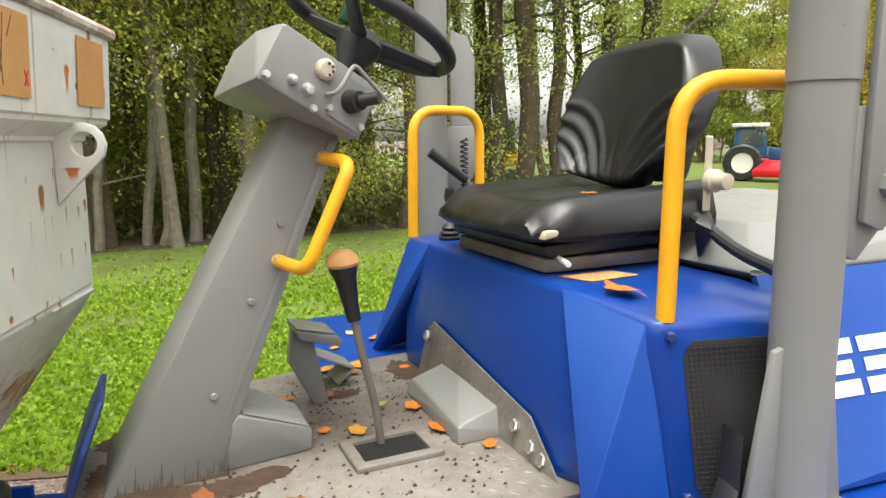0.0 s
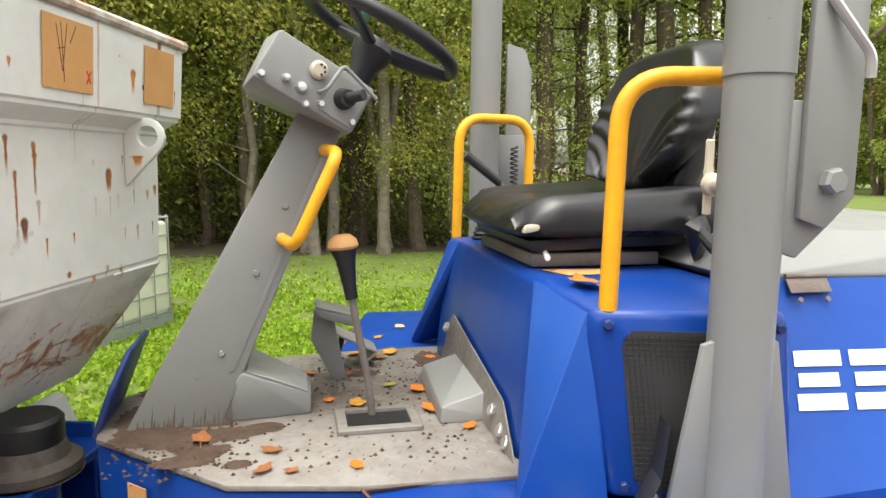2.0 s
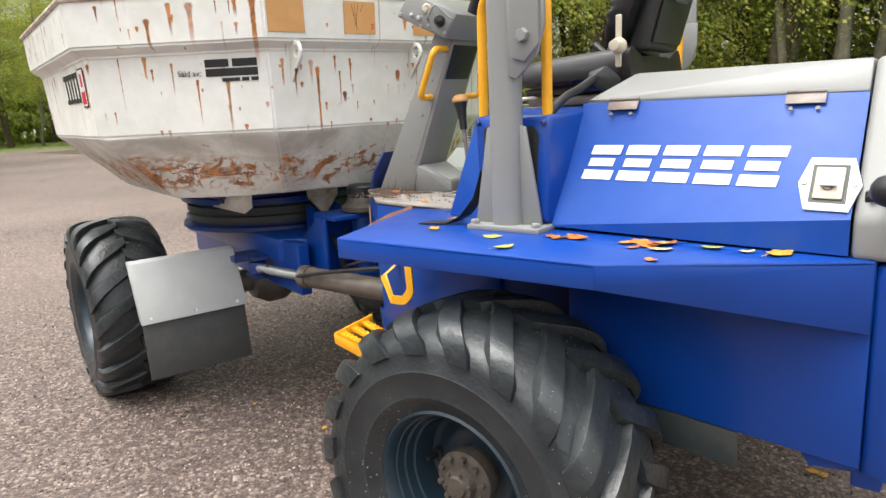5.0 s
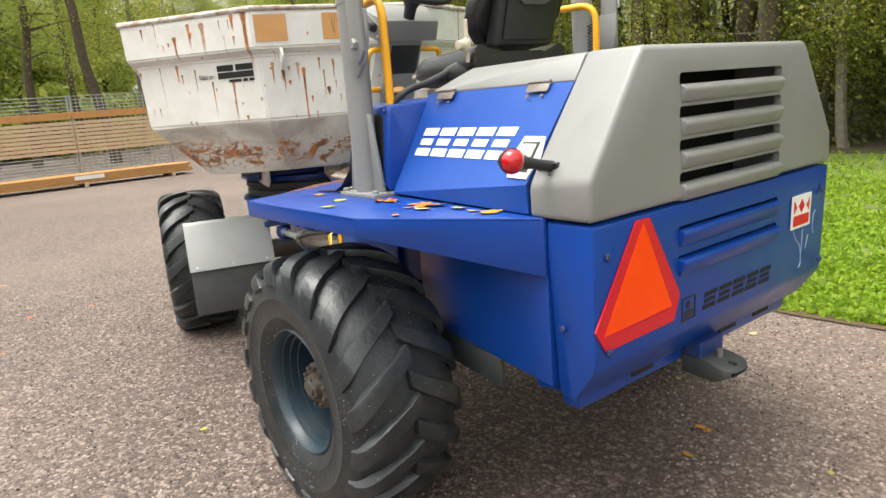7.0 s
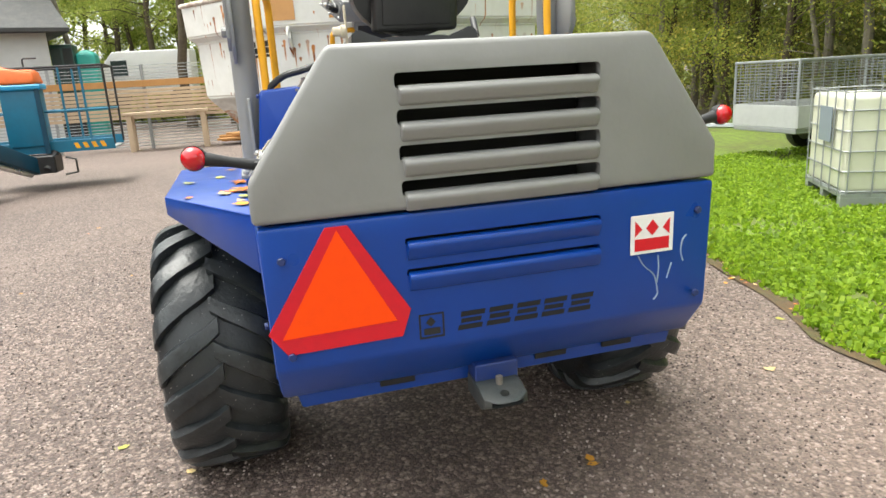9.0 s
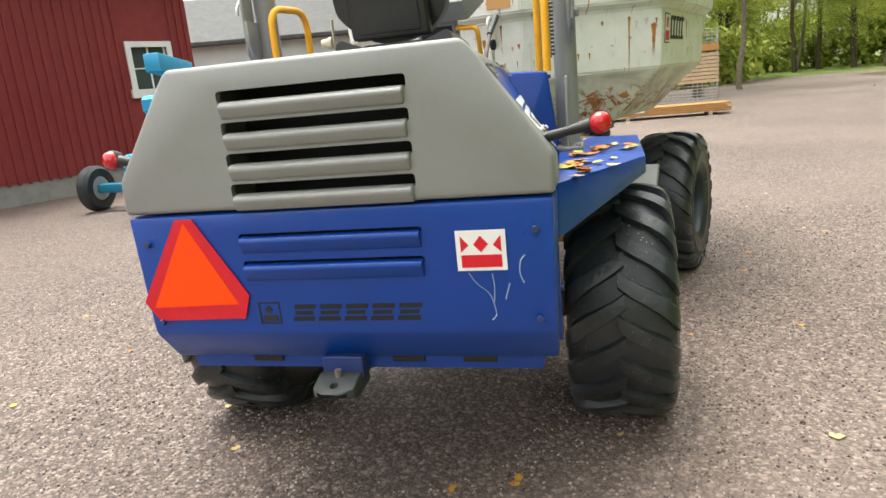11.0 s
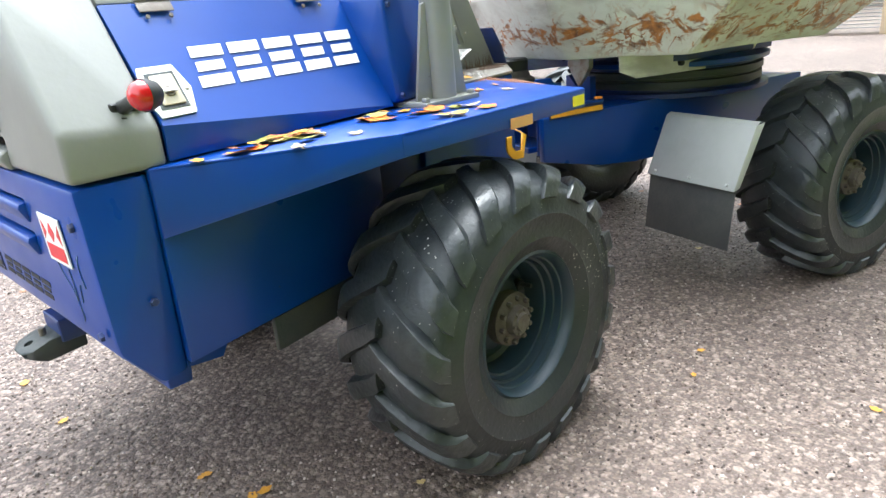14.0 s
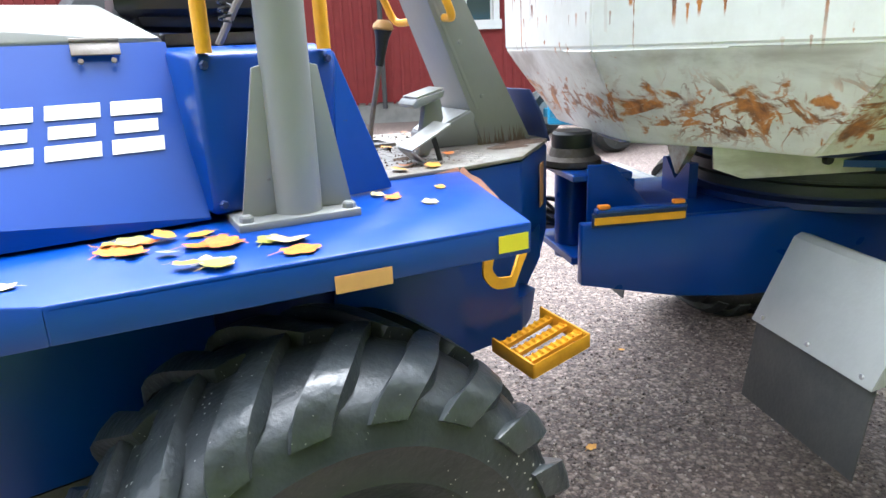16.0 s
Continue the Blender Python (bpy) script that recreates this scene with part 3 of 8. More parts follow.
# lamps on stalks
for s in (1, -1):
    stalk = part("rear_lamp", tube([(0.16, s * 0.655, 1.298), (0.152, s * 0.73, 1.315), (0.150, s * 0.80, 1.33)], [0.017, 0.014, 0.02], 12), BLACK, dumper, "black rubber lamp stalk with a red lens")
    part("lens", lathe([(0, 0.036), (0.016, 0.033), (0.027, 0.024), (0.032, 0.010), (0.033, 0.0), (0, 0.0)], (0.150, s * 0.822, 1.333), (-1, s * 0.25, 0.0), 24), LENS, stalk, "red rear lens")
    part("front_lens", lathe([(0, 0.034), (0.016, 0.031), (0.026, 0.022), (0.032, 0.006), (0.034, -0.004), (0.034, -0.010), (0, -0.010)], (0.152, s * 0.821, 1.333), (1, s * -0.25, 0.0), 24), BLACK, stalk, "dark smoked front lens")
    part("bracket", join(box(0.13, 0.205, s * 0.66 - 0.01, s * 0.66 + 0.01, 1.262, 1.312, 0.003), bolt((0.15, s * 0.672, 1.27), (0, s, 0.3)), bolt((0.19, s * 0.672, 1.3), (0, s, 0.3))), BLACK, stalk)

# rear panel
rp = hull([(0.0, s * 0.69, 1.15) for s in (1, -1)] + [(0.012, s * 0.683, 0.745) for s in (1, -1)] + [(0.10, s * 0.675, 0.625) for s in (1, -1)] + [(0.17, s * 0.69, 1.15) for s in (1, -1)] + [(0.17, s * 0.66, 0.63) for s in (1, -1)], 0.012, 2)
rp = cut(rp, *[box(-0.05, 0.05, -0.3, 0.3, z - 0.022, z, 0.008, 2) for z in (1.082, 0.992)])
rear = part("rear_panel", rp, BLUE, dumper, "blue steel rear panel with scuffed paint")
for z in (1.082, 0.992):
    part("louvre", hull([(x, y, zz) for y in (-0.295, 0.295) for x, zz in ((-0.013, z - 0.013), (-0.017, z - 0.026), (0.0, z - 0.064), (0.02, z - 0.064), (0.02, z - 0.009))], 0.004), BLUE, rear)
# near-black sheet stands in for the shade behind both louvre slots
part("slot_shade_back", box(0.046, 0.056, -0.3, 0.3, 0.95, 1.09, 0), SHADE_PRINT_BLACK, rear)
for y in (0.635, -0.635):
    for z in (1.06, 0.79):
        part("bolt", bolt((0.002, y, z), (-1, 0, 0), 0.012), BLUE_OLD, rear, smooth=0)


def rear_pt(y, z, lift):
    return Vector((0.0 + (1.15 - z) / 0.405 * 0.012 - lift, y, z))


tri_out = [(0.515, 1.138), (0.455, 1.138), (0.297, 0.878), (0.325, 0.80), (0.645, 0.795), (0.69, 0.862)]
tri = part("warning_triangle", plate([rear_pt(y, z, 0.008) for y, z in tri_out], 0.005, 0, (-1, 0, 0)), RED, rear, "red-bordered orange slow-vehicle triangle", smooth=0)
part("triangle_face", plate([rear_pt(y, z, 0.0092) for y, z in [(0.485, 1.128), (0.338, 0.85), (0.655, 0.842)]], 0.001, 0, (-1, 0, 0)), ORANGE, tri, "bright orange triangle", smooth=0)
part("sheet_edge", plate([rear_pt(y, z, 0.0093) for y, z in [(0.329, 0.846), (0.332, 0.842), (0.660, 0.834), (0.657, 0.838)]], 0.001, 0, (-1, 0, 0)), RED, tri, smooth=0)
sign = part("badge_plate", plate([rear_pt(y, z, 0.006) for y, z in [(-0.40, 1.064), (-0.548, 1.064), (-0.548, 0.942), (-0.40, 0.942)]], 0.003, 0, (-1, 0, 0)), WHITE, rear, "white and red maker's badge as plain shapes", smooth=0)
for poly in ([(-0.414, 0.99), (-0.534, 0.99), (-0.534, 0.952), (-0.414, 0.952)],
             [(-0.414, 1.048), (-0.414, 0.998), (-0.438, 1.02)], [(-0.534, 1.048), (-0.51, 1.02), (-0.534, 0.998)],
             [(-0.452, 1.022), (-0.474, 1.048), (-0.496, 1.022), (-0.474, 0.998)]):
    part("badge_shape", plate([rear_pt(y, z, 0.0072) for y, z in poly], 0.001, 0, (-1, 0, 0)), RED, sign, smooth=0)
brand_bars(lambda a, b: rear_pt(0.165 - 0.44 * a, 0.787 + 0.056 * b, 0.0015), "embossed_bar", SHADE_PRINT_BLACK, rear, "dark plain brand lettering bars", (-1, 0, 0), 0.001)
frame_sign = part("embossed_badge", cut(plate([rear_pt(y, z, 0.002) for y, z in [(0.275, 0.852), (0.20, 0.852), (0.20, 0.777), (0.275, 0.777)]], 0.002, 0, (-1, 0, 0)),
                                        plate([rear_pt(y, z, 0.02) for y, z in [(0.27, 0.847), (0.205, 0.847), (0.205, 0.782), (0.27, 0.782)]], 0.05, 0, (-1, 0, 0))), BLACK, rear, "dark outline badge", smooth=0)
part("badge_shape", plate([rear_pt(y, z, 0.0022) for y, z in [(0.262, 0.808), (0.213, 0.808), (0.213, 0.788), (0.262, 0.788)]], 0.001, 0, (-1, 0, 0)), BLACK, frame_sign, smooth=0)
part("badge_shape", plate([rear_pt(y, z, 0.0022) for y, z in [(0.24, 0.842), (0.225, 0.826), (0.24, 0.812), (0.255, 0.826)]], 0.001, 0, (-1, 0, 0)), BLACK, frame_sign, smooth=0)
# pale scratches
SCUFF = mat("scuffed_primer", (0.25, 0.33, 0.42), 0.6, second=(0.12, 0.18, 0.4), scale=60, amount=0.8, bump=0)
for path in ([(-0.43, 0.935), (-0.45, 0.90), (-0.49, 0.87), (-0.5, 0.83), (-0.505, 0.8), (-0.49, 0.785)], [(-0.5, 0.93), (-0.505, 0.89), (-0.5, 0.84)],
             [(-0.60, 0.985), (-0.585, 0.97), (-0.58, 0.93), (-0.592, 0.90)], [(-0.55, 0.90), (-0.54, 0.87), (-0.535, 0.85)]):
    part("scratch", tube(rounded([rear_pt(y, z, 0.0008) for y, z in path], 0.03), 0.003, 6, flat=0.25), SCUFF, rear)
# tow hitch under the panel
part("tow_bracket", box(0.05, 0.5, -0.04, 0.10, 0.57, 0.645), BLUE_OLD, dumper)
hitch = part("tow_hitch", cut(hull([(x, y, z) for y in (-0.035, 0.105) for x, z in ((-0.035, 0.545), (-0.035, 0.575), (0.02, 0.592), (0.12, 0.60), (0.12, 0.535), (0.0, 0.525))] + [(-0.062, y, z) for y in (0.005, 0.065) for z in (0.552, 0.568)], 0.005),
                      lathe([(0, 0.1), (0.014, 0.1), (0.014, -0.1), (0, -0.1)], (-0.025, 0.035, 0.555), (0, 0, 1), 14), box(-0.2, 0.09, -0.015, 0.085, 0.548, 0.564, 0)), FRAMEGREY, dumper, "dull grey steel towing jaw, scraped pale on top")
part("hitch_pin", lathe([(0, 0.615), (0.011, 0.615), (0.011, 0.51), (0, 0.51)], (0.02, 0.035, 0), (0, 0, 1), 12), OLD_STEEL, hitch)
part("skirt_beam", hull([(x, s * y, z) for s in (1, -1) for x, y, z in ((0.115, 0.64, 0.66), (0.125, 0.62, 0.575), (0.19, 0.62, 0.575), (0.19, 0.64, 0.66))], 0.006), BLUE, dumper, "blue lower beam under the rear panel")
# no openings cut: dark blocks give the beam's slots their shade
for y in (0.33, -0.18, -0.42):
    part("beam_slot_shade", box(0.110, 0.118, y - 0.055, y + 0.055, 0.604, 0.628, 0.002), SHADE_PRINT_BLACK, dumper)

# rear chassis body under the covers
body = hull([(x, s * y, z) for s in (1, -1) for x, y in ((0.17, 0.685), (0.98, 0.545)) for z in (1.146, 0.655)], 0.006)
part("rear_body", body, BLUE, dumper, "blue steel rear body side")
for s in (1, -1):
    part("chassis_rail", box(0.2, 1.75, s * 0.26 - 0.04, s * 0.26 + 0.04, 0.56, 0.80), BLUE_OLD, dumper)
part("rear_chassis", box(0.9, 1.60, -0.36, 0.36, 0.80, 1.14), BLUE_OLD, dumper, "dirty blue chassis frame")
for s in (1, -1):
    part("frame_plate", hull([(x, s * y, z) for x, y in ((0.45, 0.632), (0.45, 0.612), (1.05, 0.53), (1.05, 0.51)) for z in (0.548, 0.652)], 0.003), FRAMEGREY, dumper, "dirty green-grey frame plate")
    part("body_tab", plate([(0.17, s * 0.66, 0.66), (0.32, s * 0.62, 0.665), (0.28, s * 0.63, 0.61), (0.17, s * 0.655, 0.635)], 0.012, 0, (0, s, 0)), BLUE, dumper)
    part("side_bolt", bolt((0.115, s * 0.688, 0.85), (0, s, 0)), BLUE_OLD, dumper, smooth=0)

# deck, side cheeks and mudguard plates
DECK = [(1.36, 0.44), (1.684, 0.425), (1.915, 0.38), (2.19, 0.125), (2.21, 0.0)]
deck_poly = DECK + [(x, -y) for x, y in DECK[-2::-1]]
cheek = prism([(1.30, 0.43)] + [(x, y - 0.003) for x, y in DECK[1:4]] + [(2.19, -0.122)] + [(x, -y + 0.003) for x, y in DECK[2:0:-1]] + [(1.30, -0.43)], 0.60, 1.158, 0.012)
cheek = cut(cheek, hull([(x, s * y, z) for s in (1,) for y in (0.06, 0.5) for x, z in ((2.14, 0.90), (2.03, 0.90), (1.915, 0.825), (1.91, 0.70), (2.14, 0.66))]),
            hull([(x, -y, z) for y in (0.2, 0.5) for x, z in ((2.12, 0.9), (1.97, 0.9), (1.90, 0.80), (1.90, 0.73), (2.12, 0.67))]),
            hull([(x, y, z) for y in (-0.5, 0.5) for x, z in ((2.3, 0.6), (2.3, 0.95), (2.12, 0.8), (2.0, 0.6))]))
cab = part("cab_body", cheek, BLUE, dumper, "blue steel cab body below the deck")
# added near-black sheets that paint the opening's inner shade
part("opening_shade_side", hull([(x, y, z) for y in (0.065, 0.20) for x, z in ((1.918, 0.818), (1.922, 0.71), (1.914, 0.70), (1.912, 0.822))], 0), SHADE_PRINT_BLACK, cab)
part("opening_shade_back", box(1.92, 2.13, 0.066, 0.074, 0.67, 0.89, 0), SHADE_PRINT_BLACK, cab)
part("deck_plate", prism(deck_poly, 1.160, 1.172, 0.003), DECKMAT, cab, "dirty grey steel deck, wet and muddy")
# chequer marks on the deck
bms = []
for i in range(26):
    for j in range(30):
        x, y = 1.42 + 0.03 * i, -0.42 + 0.029 * j
        if abs(y) > (0.41 if x < 1.69 else 0.40 - (x - 1.69) * 0.2 if x < 1.92 else 0.36 - (x - 1.92) * 0.98) or x > 1.86 or (1.74 < x and abs(y) < 0.12):
            continue
        a = radians(45 if (i + j) % 2 else -45)
        dx, dy, px, py = 0.011 * math.cos(a), 0.011 * math.sin(a), -0.0035 * math.sin(a), 0.0035 * math.cos(a)
        bms.append([(x - dx, y - dy, 1.172), (x + px, y + py, 1.172), (x + dx, y + dy, 1.172), (x - px, y - py, 1.172), (x, y, 1.1745)])
bm = bmesh.new()
for q in bms:
    vs = [bm.verts.new(p) for p in q]
    for j in range(4):
        bm.faces.new((vs[j], vs[(j + 1) % 4], vs[4]))
bmesh.ops.recalc_face_normals(bm, faces=bm.faces[:])
tagged(part("chequer_pattern", bm, DECKMAT, cab, "raised chequer pattern"), kind="stuff")
# near-black disc paints the shade of a hole on the deck
part("deck_hole_disc", lathe([(0, 0.002), (0.014, 0.002), (0.014, 0), (0, 0)], (1.96, 0.22, 1.172), (0, 0, 1), 16), SHADE_PRINT_BLACK, cab)
TAPE = [(2.072, 0.2415), (2.112, 0.2045)]
for s in (1, -1):
    part("marker_tape", plate([(x + 0.003, s * (y + 0.003), z) for (x, y), z in ((TAPE[0], 0.968), (TAPE[1], 0.968), (TAPE[1], 1.112), (TAPE[0], 1.112))], 0.002, 0, (1, s, 0)), TAN, cab, "faded orange marker tape", smooth=0)
part("front_stop_plate", hull([(x + d, y, z) for d in (0, 0.012) for x, y, z in ((2.195, 0.10, 1.16), (2.195, -0.12, 1.16), (2.125, 0.07, 1.34), (2.125, -0.10, 1.34), (2.16, 0.10, 1.26), (2.16, -0.12, 1.26))], 0.004), BLUE_OLD, cab, "scraped blue plate standing before the column")

for s in (1, -1):
    guard = prism([(x, s * y) for x, y in [(1.684, 0.428), (1.53, 0.985), (0.703, 0.975), (0.172, 0.692), (0.172, 0.6), (1.0, 0.40), (1.36, 0.40)]][::s], 1.146, 1.162, 0.006)
    lips = []
    for (xa, ya, la), (xb, yb, lb) in (((1.53, 0.985, 0.062), (0.703, 0.975, 0.062)), ((0.703, 0.975, 0.062), (0.172, 0.692, 0.17)), ((1.684, 0.428, 0.06), (1.53, 0.985, 0.062))):
        lips.append(hull([(xa, s * ya, 1.16), (xb, s * yb, 1.16), (xa, s * ya, 1.16 - la), (xb, s * yb, 1.16 - lb),
                          (xa - 0.004, s * (ya - 0.012), 1.16), (xb - 0.004, s * (yb - 0.012), 1.16), (xa - 0.004, s * (ya - 0.012), 1.16 - la), (xb - 0.004, s * (yb - 0.012), 1.16 - lb)], 0.003))
    g = part("mudguard", guard, BLUE, dumper, "glossy blue mudguard plate")
    for lip in lips:
        part("lip", lip, BLUE, g)
    part("worn_edge", tube([(1.676, s * 0.430, 1.1618), (1.655, s * 0.51, 1.1618), (1.632, s * 0.60, 1.1618), (1.603, s * 0.70, 1.1616), (1.578, s * 0.79, 1.161)], [0.016, 0.011, 0.014, 0.008, 0.003], 8, flat=0.12), RUST, g, "rusty worn edge")
    part("worn_edge", tube([(1.674, s * 0.434, 1.1618), (1.60, s * 0.428, 1.1618), (1.50, s * 0.424, 1.1614)], [0.014, 0.010, 0.003], 8, flat=0.12), RUST, g, "rusty worn edge")
    if s < 0:
        part("marker_tape", plate([(1.13, -0.984, 1.125), (1.235, -0.986, 1.125), (1.235, -0.986, 1.093), (1.13, -0.984, 1.093)][::-1], 0.001, 0, (0, -1, 0)), TAN, g, "faded yellow label", smooth=0)
        part("marker_tape", plate([(1.455, -0.9865, 1.142), (1.522, -0.9865, 1.142), (1.522, -0.9865, 1.108), (1.455, -0.9865, 1.108)][::-1], 0.001, 0, (0, -1, 0)), mat("yellow_green_tape", (0.75, 0.65, 0.02), 0.5, second=(0.6, 0.5, 0.02), scale=20, bump=0), g, "bright yellow tape", smooth=0)
    # upright inner wall of the wheel arch
    part("arch_wall", hull([(x, s * y, z) for y in (0.38, 0.405) for x, z in ((0.6, 1.14), (1.62, 1.14), (1.62, 0.68), (1.45, 0.68), (1.25, 1.02), (0.8, 1.02), (0.62, 0.9))], 0.003), BLUE_OLD, dumper)

# seat plinth with mesh grilles
pl = hull([(1.335, s * 0.305, 1.512) for s in (1, -1)] + [(1.31, s * 0.54, 1.497) for s in (1, -1)] + [(1.0, s * 0.615, 1.495) for s in (1, -1)]
          + [(1.385, s * 0.38, 1.165) for s in (1, -1)] + [(1.272, s * 0.565, 1.18) for s in (1, -1)] + [(1.0, s * 0.652, 1.18) for s in (1, -1)] + [(0.96, s * 0.40, 1.51) for s in (1, -1)] + [(0.96, s * 0.5, 1.18) for s in (1, -1)], 0.014, 3)


def on_plinth(s, a, b, lift):
    """A point on the plinth's outer wall: a from front to rear, b from foot to top."""
    lo = Vector((1.272, 0.565, 1.18)).lerp(Vector((1.0, 0.652, 1.18)), a)
    hi = Vector((1.31, 0.54, 1.497)).lerp(Vector((1.0, 0.615, 1.495)), a)
    p = lo.lerp(hi, b) + Vector((0.32, 0.93, 0.1)) * lift
    return Vector((p.x, s * p.y, p.z))


plinth = part("seat_plinth", pl, BLUE, dumper, "blue steel seat plinth with mesh grilles")
GRILLE = mat("mesh_grille", (0.03, 0.03, 0.03), 0.55, second=(0.06, 0.055, 0.05), scale=10, bump=0.05, bump_scale=220)
for s in (1, -1):
    oct_ = [(0.12, 0.12), (0.18, 0.05), (0.82, 0.05), (0.88, 0.12), (0.88, 0.82), (0.82, 0.9), (0.18, 0.9), (0.12, 0.82)]
    poly = [on_plinth(s, a, b, 0.004) for a, b in oct_]
    if s > 0:
        gr = part("grille", plate(poly, 0.006, 0, (0.3, s, 0)), GRILLE, plinth, "black perforated mesh grille", smooth=0)
        bm = []
        for i in range(1, 26):
            a = 0.12 + 0.76 * i / 26
            bm.append(tube([on_plinth(s, a, 0.07, 0.005), on_plinth(s, a, 0.88, 0.005)], 0.0012, 4))
        for i in range(1, 30):
            b = 0.06 + 0.83 * i / 30
            bm.append(tube([on_plinth(s, 0.13, b, 0.005), on_plinth(s, 0.87, b, 0.005)], 0.0012, 4))
        part("mesh_wire", join(*bm), mat("mesh_wire_steel", (0.03, 0.029, 0.027), 0.5, bump=0), gr, smooth=0)
    for a, b in ((0.06, 0.93), (0.94, 0.93), (0.06, 0.07), (0.94, 0.07)):
        part("bolt", bolt(on_plinth(s, a, b, 0.001), (0.3, s * 0.93, 0), 0.009), BLUE_OLD, plinth, smooth=0)
    # sloping skirt in front; its catch of sky light is put into the paler blue
    part("skirt", hull([(1.334, s * 0.31, 1.512), (1.316, s * 0.52, 1.49), (1.436, s * 0.53, 1.165), (1.282, s * 0.566, 1.165), (1.32, s * 0.30, 1.50), (1.30, s * 0.51, 1.48), (1.42, s * 0.515, 1.165)], 0.003), BLUE_FADED_LIT, plinth, "blue sloping side skirt")
    # yellow grab hoop
    off = 0.0 if s > 0 else 0.03
    part("grab_hoop", tube(rounded([(1.282, s * 0.528 - off, 1.495), (1.276, s * 0.53 - off, 1.876), (1.022, s * 0.585 - off, 1.876), (1.024, s * 0.583 - off, 1.495)], 0.085, 8), 0.0155, 14), YELLOW, dumper, "yellow painted tubular grab hoop, chipped")
part("label_strip", plate([(1.285, 0.225, 1.5145), (1.255, 0.30, 1.5145), (1.135, 0.29, 1.5145), (1.155, 0.23, 1.5145)], 0.001, 0, (0, 0, 1)), TAN, plinth, smooth=0)
part("kick_plate", plate([(1.395, 0.40, 1.173), (1.383, 0.28, 1.255), (1.374, -0.20, 1.325), (1.377, -0.23, 1.30), (1.395, -0.26, 1.173)], 0.004, 0, (1, 0, 0.3)), DECKMAT, dumper, "chequered steel kick plate", smooth=0)
for y, z in ((0.30, 1.2), (0.24, 1.22), (0.34, 1.19), (-0.2, 1.29)):
    part("bolt", bolt((1.389, y, z), (1, 0, 0.4), 0.014), STEEL, dumper, smooth=0)
part("gear_cover", hull([(1.34, -0.13, 1.25), (1.34, 0.15, 1.24), (1.47, -0.12, 1.215), (1.485, 0.17, 1.21), (1.48, -0.14, 1.172), (1.49, 0.18, 1.172), (1.34, -0.14, 1.172), (1.34, 0.18, 1.172)], 0.005), GREY, dumper, "grey sheet gear cover")


# steering column, box and wheel
def col_y(x, z):
    """Half the column's width."""
    return 0.100


col = part("steering_column", hull([(x, s * 0.100, z) for s in (1, -1) for x, z in ((1.690, 1.80), (1.925, 1.285), (1.95, 1.168), (1.772, 1.85), (2.142, 1.168))], 0.006, 2), GREY, dumper, "grey sheet steel steering column")
for s in (1, -1):
    # folded flange down the rear edge, standing off the dark gap behind it
    part("column_flange", hull([(x + d, s * (col_y(x, z) + w), z) for x, z in ((1.69, 1.79), (1.908, 1.29)) for d in (0.012, 0.024) for w in (0.0, 0.003)], 0.001), GREY, col)
# black here paints the shaded rear face, a dark line beside the flange
part("rear_gap_cover", hull([(x, s * 0.085, z) for s in (1, -1) for x, z in ((1.706, 1.775), (1.697, 1.772), (1.903, 1.31), (1.912, 1.313))], 0.001), BLACK, col, "dark cover, black for the shaded gap at the rear edge")
part("column_foot", hull([(1.76, s * 0.065, 1.172) for s in (1, -1)] + [(1.76, s * 0.065, 1.218) for s in (1, -1)] + [(1.905, s * 0.103, 1.287) for s in (1, -1)] + [(2.0, s * 0.092, 1.172) for s in (1, -1)] + [(1.95, s * 0.095, 1.22) for s in (1, -1)], 0.005), GREY, col, "grey foot, rust-streaked")
part("foot_tread", hull([(x, s * y, z) for s in (1, -1) for x, y, z in ((1.768, 0.062, 1.2235), (1.895, 0.096, 1.2855), (1.768, 0.062, 1.2255), (1.895, 0.096, 1.2875))], 0), mat("worn_foot_steel", (0.45, 0.45, 0.43), 0.4, metal=0.3, second=(0.25, 0.24, 0.22), scale=14, amount=0.7, bump=0.1), col, "foot plate worn bright by boots", smooth=0)
cbox = part("control_box", hull([(x, s * (0.167 + 0.34 * (x - 1.65)), z) for s in (1, -1) for x, z in ((1.862, 1.888), (1.81, 1.978), (1.628, 1.878), (1.678, 1.789))] + [(1.89, s * 0.12, 1.877) for s in (1, -1)] + [(1.84, s * 0.13, 1.975) for s in (1, -1)], 0.006), GREY, col, "grey control box with switches")


BOXN = Vector((-0.322, 0.947, 0))


def on_box(a, b, lift):
    """A point on the control box's side: a along it to the rear, b from its lower to its upper edge."""
    lo = Vector((1.862, 0, 1.888)).lerp(Vector((1.678, 0, 1.789)), a)
    p = lo + Vector((-0.05, 0, 0.09)) * b
    p.y = 0.167 + 0.34 * (p.x - 1.65)
    return p + BOXN * lift


part("key_socket", join(lathe([(0, 0.012), (0.013, 0.012), (0.018, 0.008), (0.018, 0), (0, 0)], on_box(0.46, 0.72, 0), BOXN, 18)), IVORY, cbox, "ivory socket with dark pin holes")
# near-black dots put the shade of the pin holes into colour
for k in range(7):
    part("pin_hole_dot", lathe([(0, 0.0005), (0.0026, 0.0005), (0.0026, 0), (0, 0)], on_box(0.46, 0.72, 0.0121) + Vector((0.0095 * math.cos(0.9 * k), 0, 0.0095 * math.sin(0.9 * k))), BOXN, 8), SHADE_PRINT_BLACK, cbox, smooth=0)
part("push_button", lathe([(0, 0.012), (0.008, 0.011), (0.011, 0.004), (0.011, 0), (0, 0)], on_box(0.4, 0.28, 0), BOXN, 16), STEEL, cbox)
